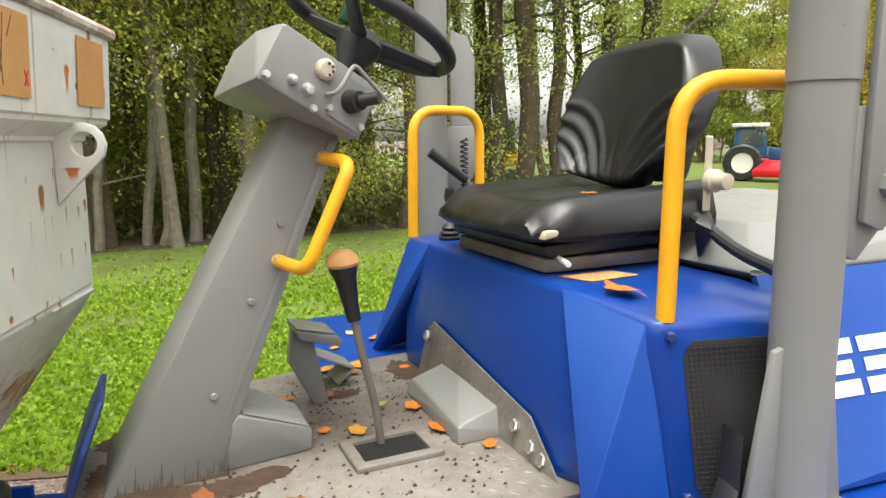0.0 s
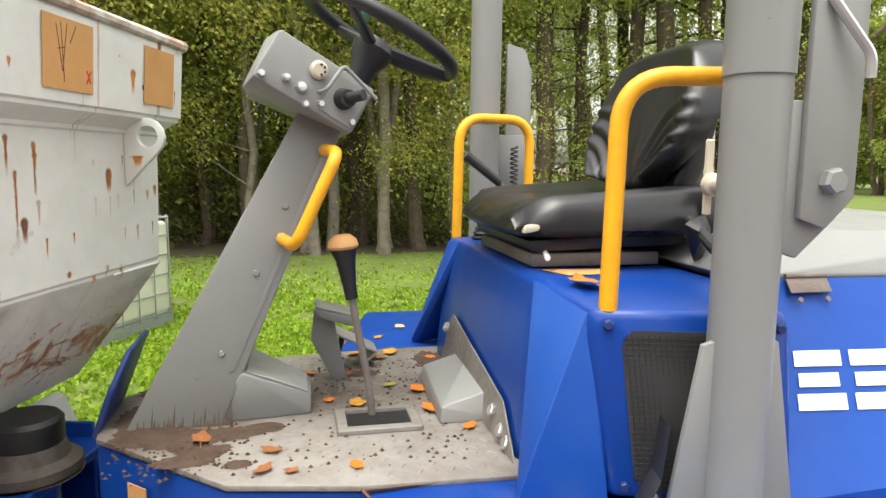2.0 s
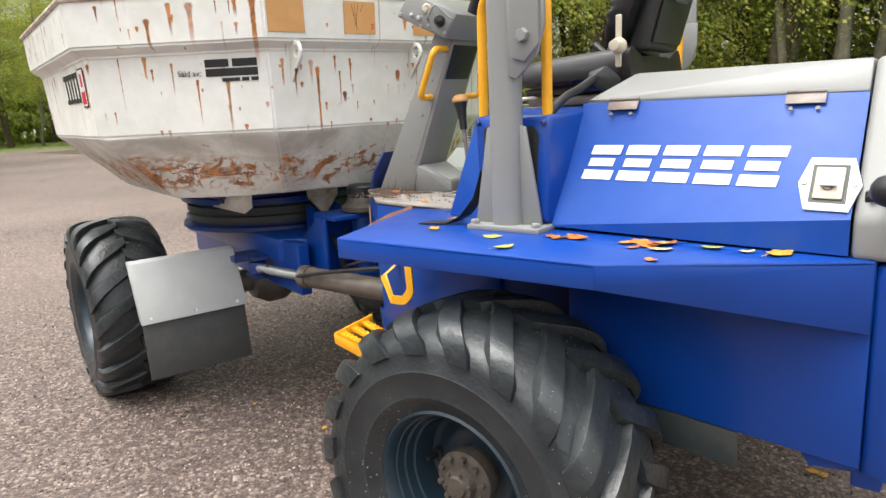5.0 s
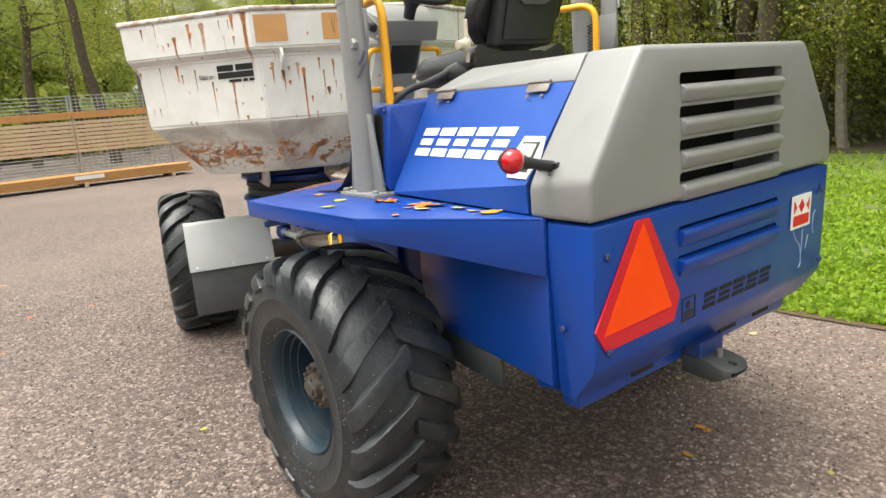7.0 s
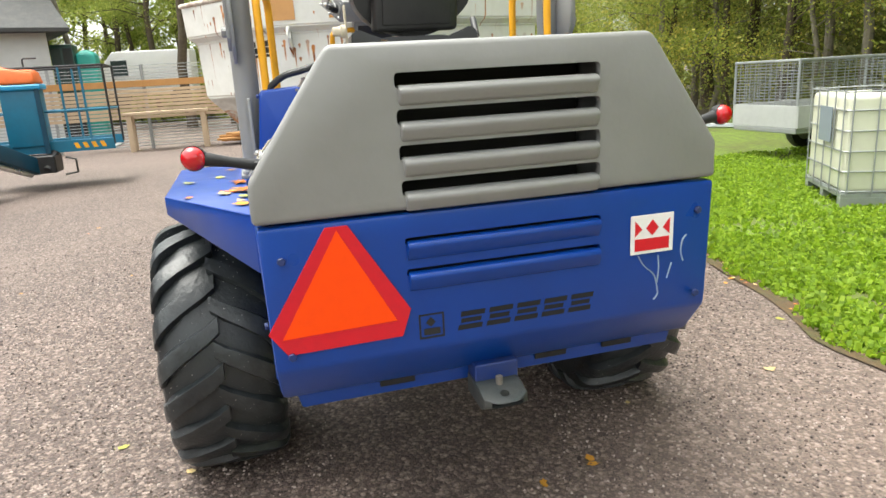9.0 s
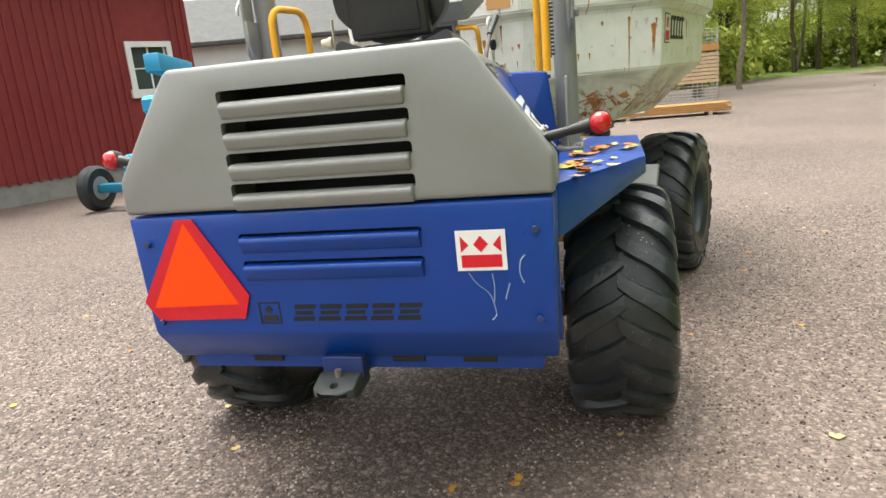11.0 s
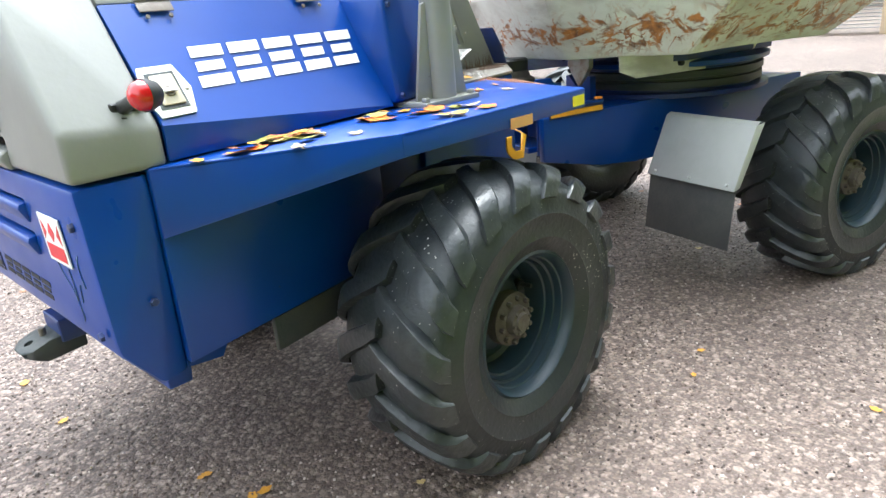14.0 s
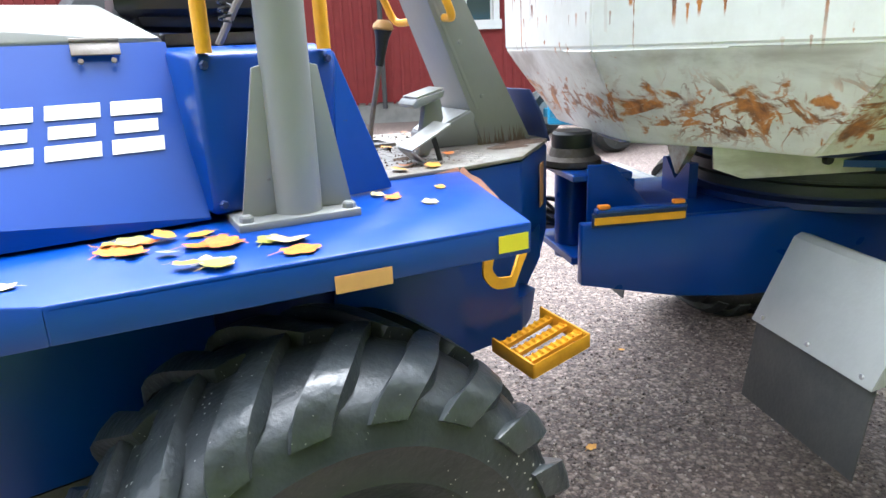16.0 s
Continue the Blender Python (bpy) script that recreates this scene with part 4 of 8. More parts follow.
part("indicator", lathe([(0, 0.014), (0.006, 0.012), (0.009, 0.004), (0.009, 0), (0, 0)], on_box(0.25, 0.28, 0), BOXN, 14), STEEL, cbox)
part("switch_guard", join(tube(rounded([on_box(0.56, 0.38, 0.0), on_box(0.57, 0.4, 0.03), on_box(0.6, 0.98, 0.03), on_box(1.0, 0.75, 0.035)], 0.012), 0.004, 8), plate([on_box(a, b, 0.003) for a, b in ((0.62, 0.86), (0.62, 0.1), (0.97, 0.08), (0.97, 0.86))], 0.003, 0, BOXN)), GREY, cbox)
part("rotary_switch", join(lathe([(0, 0.03), (0.017, 0.03), (0.022, 0.0), (0, 0)], on_box(0.78, 0.5, 0), BOXN, 16), tube([on_box(0.78, 0.5, 0.03), on_box(0.84, 0.62, 0.06)], 0.011, 12)), BLACK, cbox, "black rotary switch")
for a, b in ((0.95, 0.2), (0.62, 0.2), (0.05, 0.12), (0.5, 0.05)):
    part("bolt", bolt(on_box(a, b, 0), BOXN, 0.007), STEEL, cbox, smooth=0)
# steering wheel
SWC, SWN = Vector((1.612, 0.0, 1.985)), Vector((-0.45, 0, 0.89)).normalized()
su = Vector((0.89, 0, 0.45)).normalized()
sv = Vector((0, 1, 0))
ring = [SWC + SWN * 0.035 + (su * math.cos(2 * math.pi * j / 40) + sv * math.sin(2 * math.pi * j / 40)) * 0.178 for j in range(40)]
sw = part("steering_wheel", tube(ring, 0.0155, 12, closed=True), BLACK, col, "black plastic steering wheel with a spinner bracket")
spokes = [tube([SWC + SWN * 0.0, SWC + SWN * 0.03 + (su * math.cos(radians(a)) + sv * math.sin(radians(a))) * 0.183], [0.022, 0.014], 10, flat=0.6) for a in (180, 60, -60)]
part("spokes", join(lathe([(0, 0.022), (0.035, 0.02), (0.047, 0.0), (0.045, -0.02), (0.03, -0.05), (0.025, -0.14), (0, -0.14)], SWC, SWN, 24), *spokes), BLACK, sw)
part("spinner_bracket", hull([SWC + SWN * a + su * (0.035 + b) + sv * 0.012 * c for a in (0.015, 0.105) for b in (0, 0.024) for c in (-1, 1)], 0.004), mat("green_plastic", (0.012, 0.06, 0.02), 0.5, second=(0.01, 0.03, 0.01), bump=0), sw, "dark green spinner bracket")
# column rails
for s in (1, -1):
    part("column_rail", tube(rounded([(1.728, s * 0.10, 1.758), (1.705, s * 0.215, 1.752), (1.79, s * 0.212, 1.568), (1.818, s * 0.10, 1.572)], 0.035, 6), 0.0125, 12), YELLOW, col, "yellow tubular handrail")
    for p in ((1.727, s * 0.104, 1.758), (1.816, s * 0.104, 1.572)):
        part("rail_nut", bolt(p, (0, s, 0), 0.013, 0.016), STEEL, col, smooth=0)
    for z in (1.50, 1.33, 1.64):
        part("bolt", bolt((1.965 - (z - 1.285) * 0.44, s * col_y(1.965 - (z - 1.285) * 0.44, z), z), (-0.13, s, 0), 0.007, 0.006), GREY, col, smooth=0)

# drive lever and pedals
lever = part("drive_lever", tube(rounded([(1.628, 0.105, 1.172), (1.636, 0.103, 1.25), (1.668, 0.085, 1.42), (1.679, 0.08, 1.50)], 0.05), 0.0085, 10), OLD_STEEL, dumper, "bent steel drive lever with a worn wooden-coloured knob")
part("lever_grip", tube([(1.670, 0.084, 1.435), (1.676, 0.081, 1.47), (1.683, 0.078, 1.52), (1.687, 0.076, 1.545)], [0.014, 0.016, 0.022, 0.03], 12), BLACK, lever)
part("knob", lathe([(0, 0.026), (0.018, 0.024), (0.031, 0.012), (0.034, 0.0), (0.03, -0.006), (0, -0.006)], (1.688, 0.076, 1.552), (0.1, 0, 1), 20), TAN, lever, "tan knob")
part("lever_frame", cut(box(1.53, 1.71, 0.075, 0.205, 1.172, 1.184, 0.002), box(1.552, 1.688, 0.095, 0.185, 1.1, 1.3, 0)), DECKMAT, dumper, "steel lever gate frame")
part("lever_gate", box(1.545, 1.695, 0.09, 0.19, 1.172, 1.177, 0.001), BLACK, dumper, "black rubber lever gate")
PEDAL = mat("bare_pedal_steel", (0.42, 0.42, 0.40), 0.35, metal=0.5, second=(0.22, 0.20, 0.18), scale=18, amount=0.6, bump=0.1)
ped = part("brake_pedal", hull([(x, y, z) for y in (-0.125, -0.235) for x, z in ((1.735, 1.345), (1.645, 1.318), (1.745, 1.368), (1.65, 1.345), (1.635, 1.33))], 0.004), GREY, dumper, "worn grey brake pedal with a folded edge")
part("pedal_pad", hull([(x, y, z) for y in (-0.13, -0.23) for x, z in ((1.742, 1.370), (1.652, 1.347), (1.742, 1.374), (1.652, 1.351))], 0.001), PEDAL, ped, "bare steel pedal pad")
part("pedal_arm", hull([(x, y, z) for y in (-0.165, -0.195) for x, z in ((1.745, 1.36), (1.70, 1.35), (1.755, 1.28), (1.72, 1.27), (1.70, 1.172), (1.665, 1.172))], 0.003), GREY, ped)
thr = part("throttle_pedal", hull([(x, y, z) for x, y, z in ((1.70, -0.24, 1.275), (1.70, -0.345, 1.275), (1.575, -0.25, 1.212), (1.575, -0.345, 1.212), (1.70, -0.24, 1.282), (1.70, -0.345, 1.282), (1.575, -0.25, 1.219), (1.575, -0.345, 1.219))], 0.002), PEDAL, dumper, "bare steel throttle pedal")
part("pedal_heel", hull([(1.575, -0.25, 1.212), (1.575, -0.345, 1.212), (1.575, -0.25, 1.219), (1.575, -0.345, 1.219), (1.615, -0.25, 1.178), (1.615, -0.345, 1.178), (1.622, -0.25, 1.182), (1.622, -0.345, 1.182)], 0.001), PEDAL, thr)
part("pedal_arm", tube([(1.665, -0.29, 1.26), (1.69, -0.29, 1.172)], 0.008, 8), BLACK, thr)

# operator's seat
seat = part("operator_seat", hull([(x, y, z) for y in (-0.20, 0.20) for x in (1.0, 1.30) for z in (1.515, 1.545)], 0.006), OLD_STEEL, dumper, "black vinyl operator's seat, wet, with moulded ribs")
part("suspension", hull([(x, y, z) for y in (-0.215, 0.215) for x, z in ((0.95, 1.56), (1.30, 1.548), (1.315, 1.575), (0.94, 1.60))], 0.01, 2), BLACK, seat)
def cushion_z(v, f):
    """Top of the cushion: v across (-1 to 1), f from back (0) to front (1)."""
    z = 1.655 + 0.012 * (1 - f)
    z += 0.035 * max(0, (abs(v) - 0.55) / 0.45) ** 1.3 * (1.25 - 0.75 * f)
    z -= 0.035 * max(0, (f - 0.8) / 0.2) ** 2
    z -= 0.03 * max(0, (abs(v) - 0.86) / 0.14) ** 2
    return z - 0.006 * math.exp(-((abs(v) - 0.52) / 0.04) ** 2)


bm = bmesh.new()
cg = {}
N, M = 30, 24
for i in range(N + 1):
    for j in range(M + 1):
        v, f = -1 + 2 * i / N, j / M
        half = 0.25 - 0.035 * max(0, (f - 0.78) / 0.22) ** 2
        cg[i, j] = bm.verts.new((0.905 + 0.445 * f - 0.03 * v * v * max(0, f - 0.6), v * half, cushion_z(v, f)))
for i in range(N):
    for j in range(M):
        bm.faces.new((cg[i, j], cg[i, j + 1], cg[i + 1, j + 1], cg[i + 1, j]))
rim = [(i, 0) for i in range(N)] + [(N, j) for j in range(M)] + [(i, M) for i in range(N, 0, -1)] + [(0, j) for j in range(M, 0, -1)]
prev = {k: cg[k] for k in rim}
for grow, z in ((0.012, 1.625), (0.012, 1.598), (-0.01, 1.583)):
    nxt = {}
    for k in rim:
        p = cg[k].co
        d = Vector((p.x - 1.13, p.y, 0)).normalized()
        nxt[k] = bm.verts.new((p.x + d.x * grow, p.y + d.y * grow, min(z, p.z - 0.01)))
    for a, b in zip(rim, rim[1:] + rim[:1]):
        bm.faces.new((prev[a], prev[b], nxt[b], nxt[a]))
    prev = nxt
bm.faces.new([prev[k] for k in rim])
bmesh.ops.recalc_face_normals(bm, faces=bm.faces[:])
part("cushion", bm, VINYL, seat, "wet black vinyl cushion with raised sides", smooth=50)


def back_pt(v, w, lift):
    """The backrest's front: v across (-1 to 1), w from foot to top, wings bowed towards the sitter."""
    x = 0.985 - 0.105 * w + 0.06 * abs(v) ** 2.5 * (1 - 0.35 * w) + lift
    half = 0.125 + 0.115 * min(1.0, math.sin(min(1, w * 2.2 + 0.08) * 1.57)) - 0.065 * max(0, (w - 0.5) / 0.5) ** 2.0
    return Vector((x, v * half, 1.665 + 0.365 * w - 0.045 * v ** 4 * w * w + 0.035 * v * v * (1 - w) ** 3))


bm = bmesh.new()
N, M = 60, 56
gridv = {}
for i in range(N + 1):
    for j in range(M + 1):
        v, w = -1 + 2 * i / N, j / M
        lift = 0.012
        # moulded ribs: arcs that come in from the wing and turn down beside the middle
        dv, dw = (0.98 - abs(v)) * 0.235, (w - 0.10) * 0.365
        r = math.hypot(max(0, dv), max(0, dw)) if dw > 0 else max(0, dv)
        band = max(0.0, min(1.0, (r - 0.05) / 0.012)) * max(0.0, min(1.0, (0.205 - r) / 0.012)) * min(1.0, max(0, (w - 0.05) / 0.06)) * min(1, (1.02 - abs(v)) / 0.14)
        lift += 0.0065 * band * math.cos((r - 0.05) / 0.046 * 2 * math.pi)
        lift -= 0.006 * math.exp(-(v / 0.05) ** 2) * max(0, 1 - w * 1.9)
        edge = max(abs(v), abs(2 * w - 1))
        lift -= 0.045 * max(0, (edge - 0.84) / 0.16) ** 2.2
        gridv[i, j] = bm.verts.new(back_pt(v, w, lift))
for i in range(N):
    for j in range(M):
        bm.faces.new((gridv[i, j], gridv[i + 1, j], gridv[i + 1, j + 1], gridv[i, j + 1]))
rim = [(i, 0) for i in range(N)] + [(N, j) for j in range(M)] + [(i, M) for i in range(N, 0, -1)] + [(0, j) for j in range(M, 0, -1)]
backv = {}
for i, j in rim:
    p = gridv[i, j].co
    backv[i, j] = bm.verts.new((p.x - 0.045 - 0.02 * (j / M), p.y * 0.97, p.z))
for a, b in zip(rim, rim[1:] + rim[:1]):
    bm.faces.new((gridv[a], backv[a], backv[b], gridv[b]))
bm.faces.new([backv[a] for a in rim])
bmesh.ops.recalc_face_normals(bm, faces=bm.faces[:])
back = part("backrest", bm, VINYL, seat, "black vinyl backrest with moulded ribs", smooth=50)
part("back_shell", hull([(x, s * y, z) for s in (1, -1) for x, y, z in ((0.885, 0.165, 1.685), (0.95, 0.17, 1.685), (0.815, 0.16, 1.935), (0.86, 0.17, 1.935), (0.81, 0.13, 1.985), (0.85, 0.13, 1.985))], 0.014, 3), BLACK, seat, "flat black seat back cover")
BACKX = lambda z: 0.885 - (z - 1.685) * 0.283
pocket = part("back_pocket", hull([(BACKX(z) - d, s * 0.135, z) for s in (1, -1) for z in (1.705, 1.90) for d in (0.0, 0.012)], 0.006, 2), BLACK, seat, "black cloth pocket")
part("pocket_strap", join(*[hull([(BACKX(z) - 0.013 - d, y, z + dz) for y, z in (p, q) for d in (0, 0.004) for dz in (-0.013, 0.013)], 0.001) for p, q in
     (((-0.135, 1.90), (-0.06, 1.845)), ((-0.06, 1.845), (0.06, 1.845)), ((0.06, 1.845), (0.135, 1.90)))]), mat("grey_webbing", (0.055, 0.055, 0.055), 0.7, second=(0.03, 0.03, 0.03), scale=40, bump=0.2, bump_scale=300), pocket, "grey webbing strap")
part("back_tag", hull([(BACKX(z) - d, y, z) for y in (-0.015, 0.015) for z in (1.945, 1.975) for d in (0.0, 0.003)], 0.001), WHITE, seat, "small white tag")
part("lever_left", hull([(x, y, z) for y in (0.225, 0.25) for x, z in ((1.335, 1.592), (1.275, 1.602), (1.28, 1.615), (1.33, 1.61))], 0.005), IVORY, seat, "ivory adjusting lever")
part("slide_lever", tube([(1.27, 0.20, 1.548), (1.29, 0.27, 1.545)], 0.006, 8), WHITE, seat)
part("tilt_plate", box(0.925, 0.945, 0.262, 0.270, 1.63, 1.79, 0.003), IVORY, seat, "pale tilt adjuster plate")
part("tilt_knob", lathe([(0, 0.05), (0.017, 0.047), (0.019, 0.02), (0.025, 0.015), (0.025, 0.0), (0, 0)], (0.93, 0.27, 1.695), (0, 1, 0), 18), IVORY, seat, "ivory plastic tilt knob")
part("seat_belt", hull([(0.93, 0.26, 1.53), (0.97, 0.28, 1.53), (1.0, 0.36, 1.60), (0.96, 0.30, 1.64), (1.02, 0.31, 1.62), (0.92, 0.27, 1.60)], 0.008), BLACK, seat)
part("dark_hose", tube(rounded([(0.98, 0.28, 1.62), (1.0, 0.42, 1.565), (1.0, 0.52, 1.545), (1.02, 0.575, 1.50), (1.02, 0.58, 1.46)], 0.05), 0.013, 10), BLACK, dumper, "black corrugated hose")
# loose belt lying over the guard
part("loose_strap", join(*[hull([(x + dx, y + dy, z + dz) for x, y, z in (p, q) for dx, dy in ((-0.006, -0.026), (0.006, 0.026)) for dz in (0, 0.004)], 0.001) for p, q in
     zip([(1.22, 0.62, 1.33), (1.24, 0.635, 1.25), (1.285, 0.65, 1.19), (1.33, 0.66, 1.166)], [(1.24, 0.635, 1.25), (1.285, 0.65, 1.19), (1.33, 0.66, 1.166), (1.42, 0.69, 1.1645)])]), BLACK, dumper, "loose black webbing strap")
park = part("parking_lever", tube([(1.10, -0.34, 1.512), (1.15, -0.345, 1.60), (1.22, -0.36, 1.70)], 0.009, 8), OLD_STEEL, dumper, "parking brake lever with a black grip")
part("lever_grip", tube([(1.20, -0.355, 1.675), (1.30, -0.375, 1.755)], [0.013, 0.015], 10), BLACK, park)
skl = part("skip_lever", tube([(1.25, -0.36, 1.515), (1.25, -0.36, 1.62)], 0.006, 8), STEEL, dumper, "short skip lever with a rubber boot and black knob")
part("rubber_boot", lathe([(0.03, 0), (0.034, 0.008), (0.024, 0.014), (0.03, 0.02), (0.02, 0.027), (0.024, 0.034), (0.012, 0.045), (0, 0.045), (0, 0), (0.03, 0)], (1.25, -0.36, 1.51), (0, 0, 1), 18), BLACK, skl)
part("knob", lathe([(0, 0.03), (0.012, 0.024), (0.016, 0.0), (0.01, -0.02), (0, -0.02)], (1.25, -0.36, 1.63), (0, 0, 1), 16), BLACK, skl)

# roll-over posts
for s in (1, -1):
    x0, y0 = (1.122, 0.655) if s > 0 else (1.160, -0.68)
    dy = y0 - s * 0.648
    post = part("rollover_post", tube([(x0, y0, 1.17), (x0, y0, 1.86)], 0.0485, 28), GREY, dumper, "grey tubular roll-over post with a folding hinge")
    part("upper_post", join(tube([(x0, y0, 1.866), (x0, y0, 2.5)], 0.0505, 28), tube([(x0, y0, 1.859), (x0, y0, 1.867)], 0.0475, 28)), GREY, post)
    part("base_plate", hull([(x, y, z) for x in (x0 - 0.135, x0 + 0.115) for y in (s * 0.555 + dy, s * 0.71 + dy) for z in (1.160, 1.178)], 0.004), GREY, post)
    for xs in (1, -1):
        part("gusset", hull([(x0 + xs * dx, y0 + dy, z) for dy in (-0.006, 0.006) for dx, z in ((0.03, 1.178), (0.115, 1.178), (0.065, 1.465), (0.03, 1.475))], 0.002), GREY, post)
    for bx, by in ((x0 - 0.115, 0.69), (x0 + 0.095, 0.69), (x0 - 0.115, 0.575), (x0 + 0.095, 0.575)):
        part("bolt", bolt((bx, s * by + dy, 1.178), (0, 0, 1), 0.014, 0.013), GREY, post, smooth=0)
    hinge = part("hinge_plate", hull([(x, y0 + s * dy, z) for dy in (0.022, 0.036) for x, z in ((1.12, 1.62), (1.065, 1.60), (1.0, 1.66), (0.975, 1.74), (0.975, 1.83), (1.12, 1.83))], 0.003), GREY, post)
    part("hinge_plate", hull([(x, y0 + s * dy, z) for dy in (0.037, 0.05) for x, z in ((1.075, 1.66), (1.03, 1.645), (0.985, 1.69), (0.985, 2.05), (1.01, 2.12), (1.075, 2.14))], 0.003), GREY, post)
    part("hinge_bolt", bolt((1.03, y0 + s * 0.05, 1.715), (0, s, 0), 0.02, 0.018), GREY, post, smooth=0)
    part("locking_pin", tube(rounded([(1.055, y0 + s * 0.055, 1.97), (1.0, y0 + s * 0.075, 1.89), (1.0, y0 + s * 0.075, 1.86)], 0.02), 0.007, 8), STEEL, post)
# coiled cable on the far post
part("coil_spring", tube([(1.07 + 0.012 * math.cos(a * 0.9), -0.63 + 0.012 * math.sin(a * 0.9), 1.55 + 0.0022 * a) for a in range(110)], 0.003, 6), BLACK, dumper, "black coiled cable")

# yellow step and hand loop on each side
for s in (1, -1):
    sp = []
    for p, q in (((1.985, s * 0.375, 0.660), (2.050, s * 0.540, 0.612)), ((2.050, s * 0.540, 0.612), (1.80, s * 0.605, 0.602)), ((1.80, s * 0.605, 0.602), (1.775, s * 0.425, 0.622))):
        pa, pb = Vector(p), Vector(q)
        sp.append(hull([c + Vector((dx, 0, dz)) for c in (pa, pb) for dx in (-0.004, 0.004) for dz in (-0.025, 0.02)], 0.002))

    st = part("step", join(*sp), YELLOW, dumper, "yellow serrated steel step")
    for f in (0.2, 0.5, 0.8):
        a = Vector((1.985, s * 0.375, 0.650)).lerp(Vector((2.050, s * 0.540, 0.612)), f)
        b = Vector((1.775, s * 0.425, 0.622)).lerp(Vector((1.80, s * 0.605, 0.602)), f)
        part("tread_bar", hull([c + Vector((dx, dy, dz)) for c in (a, b) for dx in (-0.002, 0.002) for dy in (-0.014, 0.014) for dz in (-0.004, 0.012)], 0.002), YELLOW, st)
        bm = []
        for k in range(9):
            c = a.lerp(b, (k + 0.5) / 9)
            bm.append(hull([c + Vector((-0.006, -0.012, 0.011)), c + Vector((0.006, -0.012, 0.011)), c + Vector((0, -0.012, 0.019)), c + Vector((-0.006, 0.012, 0.011)), c + Vector((0.006, 0.012, 0.011)), c + Vector((0, 0.012, 0.019))]))
        part("teeth", join(*bm), YELLOW, st, smooth=0)
    # flat bar: a J in the upright plane, then a wing folded in to the body
    rear = rounded([(1.708, s * 0.495, 0.985 if s > 0 else 0.925), (1.70, s * 0.50, 0.868), (1.735, s * 0.505, 0.828), (1.80, s * 0.505, 0.825)], 0.02, 4)
    front = [(1.862, s * 0.475, 0.908), (1.855, s * 0.385, 0.94)]
    bm = bmesh.new()
    shift = Vector((-0.058, 0.01, -0.018)) if s > 0 else Vector()
    hub = Vector((1.775, s * 0.50, 0.92))
    grow = Vector((1.12, 1.0, 1.1)) if s > 0 else Vector((1, 1, 1))
    loop = [hub + (Vector(p) - hub) * grow + shift for p in list(rear) + front]
    hub = hub + shift
    rows = []
    for k, p in enumerate(loop):
        if k < len(rear):
            wide = Vector((hub.x - p.x, 0, hub.z - p.z)).normalized() * 0.034
            if k == 0:
                wide = Vector((0.034, 0, 0))
            thick = Vector((0, s * 0.004, 0))
        else:
            wide = Vector((-0.022, 0, 0.012)) if k == len(rear) else Vector((-0.02, 0, 0.018))
            thick = Vector((0.003, s * 0.003, 0))
        rows.append([bm.verts.new(c) for c in (p + thick, p + wide + thick, p + wide - thick, p - thick)])
    bm.faces.new(rows[0])
    bm.faces.new(rows[-1])
    for a, b in zip(rows, rows[1:]):
        for k in range(4):
            bm.faces.new((a[k], a[(k + 1) % 4], b[(k + 1) % 4], b[k]))
    bmesh.ops.recalc_face_normals(bm, faces=bm.faces[:])
    part("hand_loop", bm, YELLOW, dumper, "yellow bent steel hand loop", smooth=0)
    part("rivet", bolt((1.80, s * 0.405, 1.06), (0.2, s, 0), 0.007), BLACK, dumper, smooth=0)


# ---- front half of the dumper, in its own axes ----
fc = part("front_chassis", hull([(u, v, z) for u, v in ((0.42, 0.33), (0.42, -0.33), (1.9, 0.36), (1.9, -0.36), (0.3, 0.2), (0.3, -0.2)) for z in (0.78, 0.905)], 0.01), BLUE, dumper, "blue front chassis with welded brackets", m=FRONT)
part("side_beam", box(0.22, 1.9, 0.25, 0.31, 0.64, 0.90, 0.006), BLUE, fc)
part("side_beam", hull([(u, v, z) for v in (-0.37, -0.33) for u, z in ((-0.01, 0.915), (-0.01, 0.706), (0.34, 0.632), (0.58, 0.608), (1.9, 0.61), (1.9, 0.915))], 0.005), BLUE, fc)
for v0, v1 in ((0.20, 0.215), (-0.215, -0.20)):
    part("bracket", hull([(u, v, z) for v in (v0, v1) for u, z in (((0.1, 0.70), (0.1, 1.03), (0.17, 1.03), (0.36, 0.91), (0.5, 0.70)) if v0 > 0 else ((0.07, 0.70), (0.07, 1.08), (0.16, 1.078), (0.235, 0.97), (0.5, 0.70)))], 0.003), BLUE, fc)
part("joint_plate", box(0.02, 0.24, -0.2, 0.2, 1.02, 1.045, 0.004), BLUE, fc)
part("joint_plate", box(0.02, 0.24, -0.2, 0.2, 0.72, 0.75, 0.004), BLUE, fc)
part("cross_plate", box(0.2, 0.25, -0.2, 0.2, 0.75, 1.02, 0.004), BLUE, fc)
# notched plate across the chassis that takes the skip's tooth
notch = bmesh.new()
NOTCH = [(-0.10, 0.90), (-0.10, 1.036), (-0.078, 1.038), (-0.004, 0.966), (0.004, 0.966), (0.078, 1.038), (0.10, 1.036), (0.10, 0.90)]
ends = [[notch.verts.new((u, v, z)) for v, z in NOTCH] for u in (0.512, 0.548)]
for k in range(8):
    notch.faces.new((ends[0][k], ends[0][(k + 1) % 8], ends[1][(k + 1) % 8], ends[1][k]))
for e in ends:
    for quad in ((0, 1, 2, 3), (4, 5, 6, 7), (0, 3, 4, 7)):
        notch.faces.new([e[k] for k in quad])
bmesh.ops.recalc_face_normals(notch, faces=notch.faces[:])
part("notched_plate", notch, BLUE, fc, smooth=0)
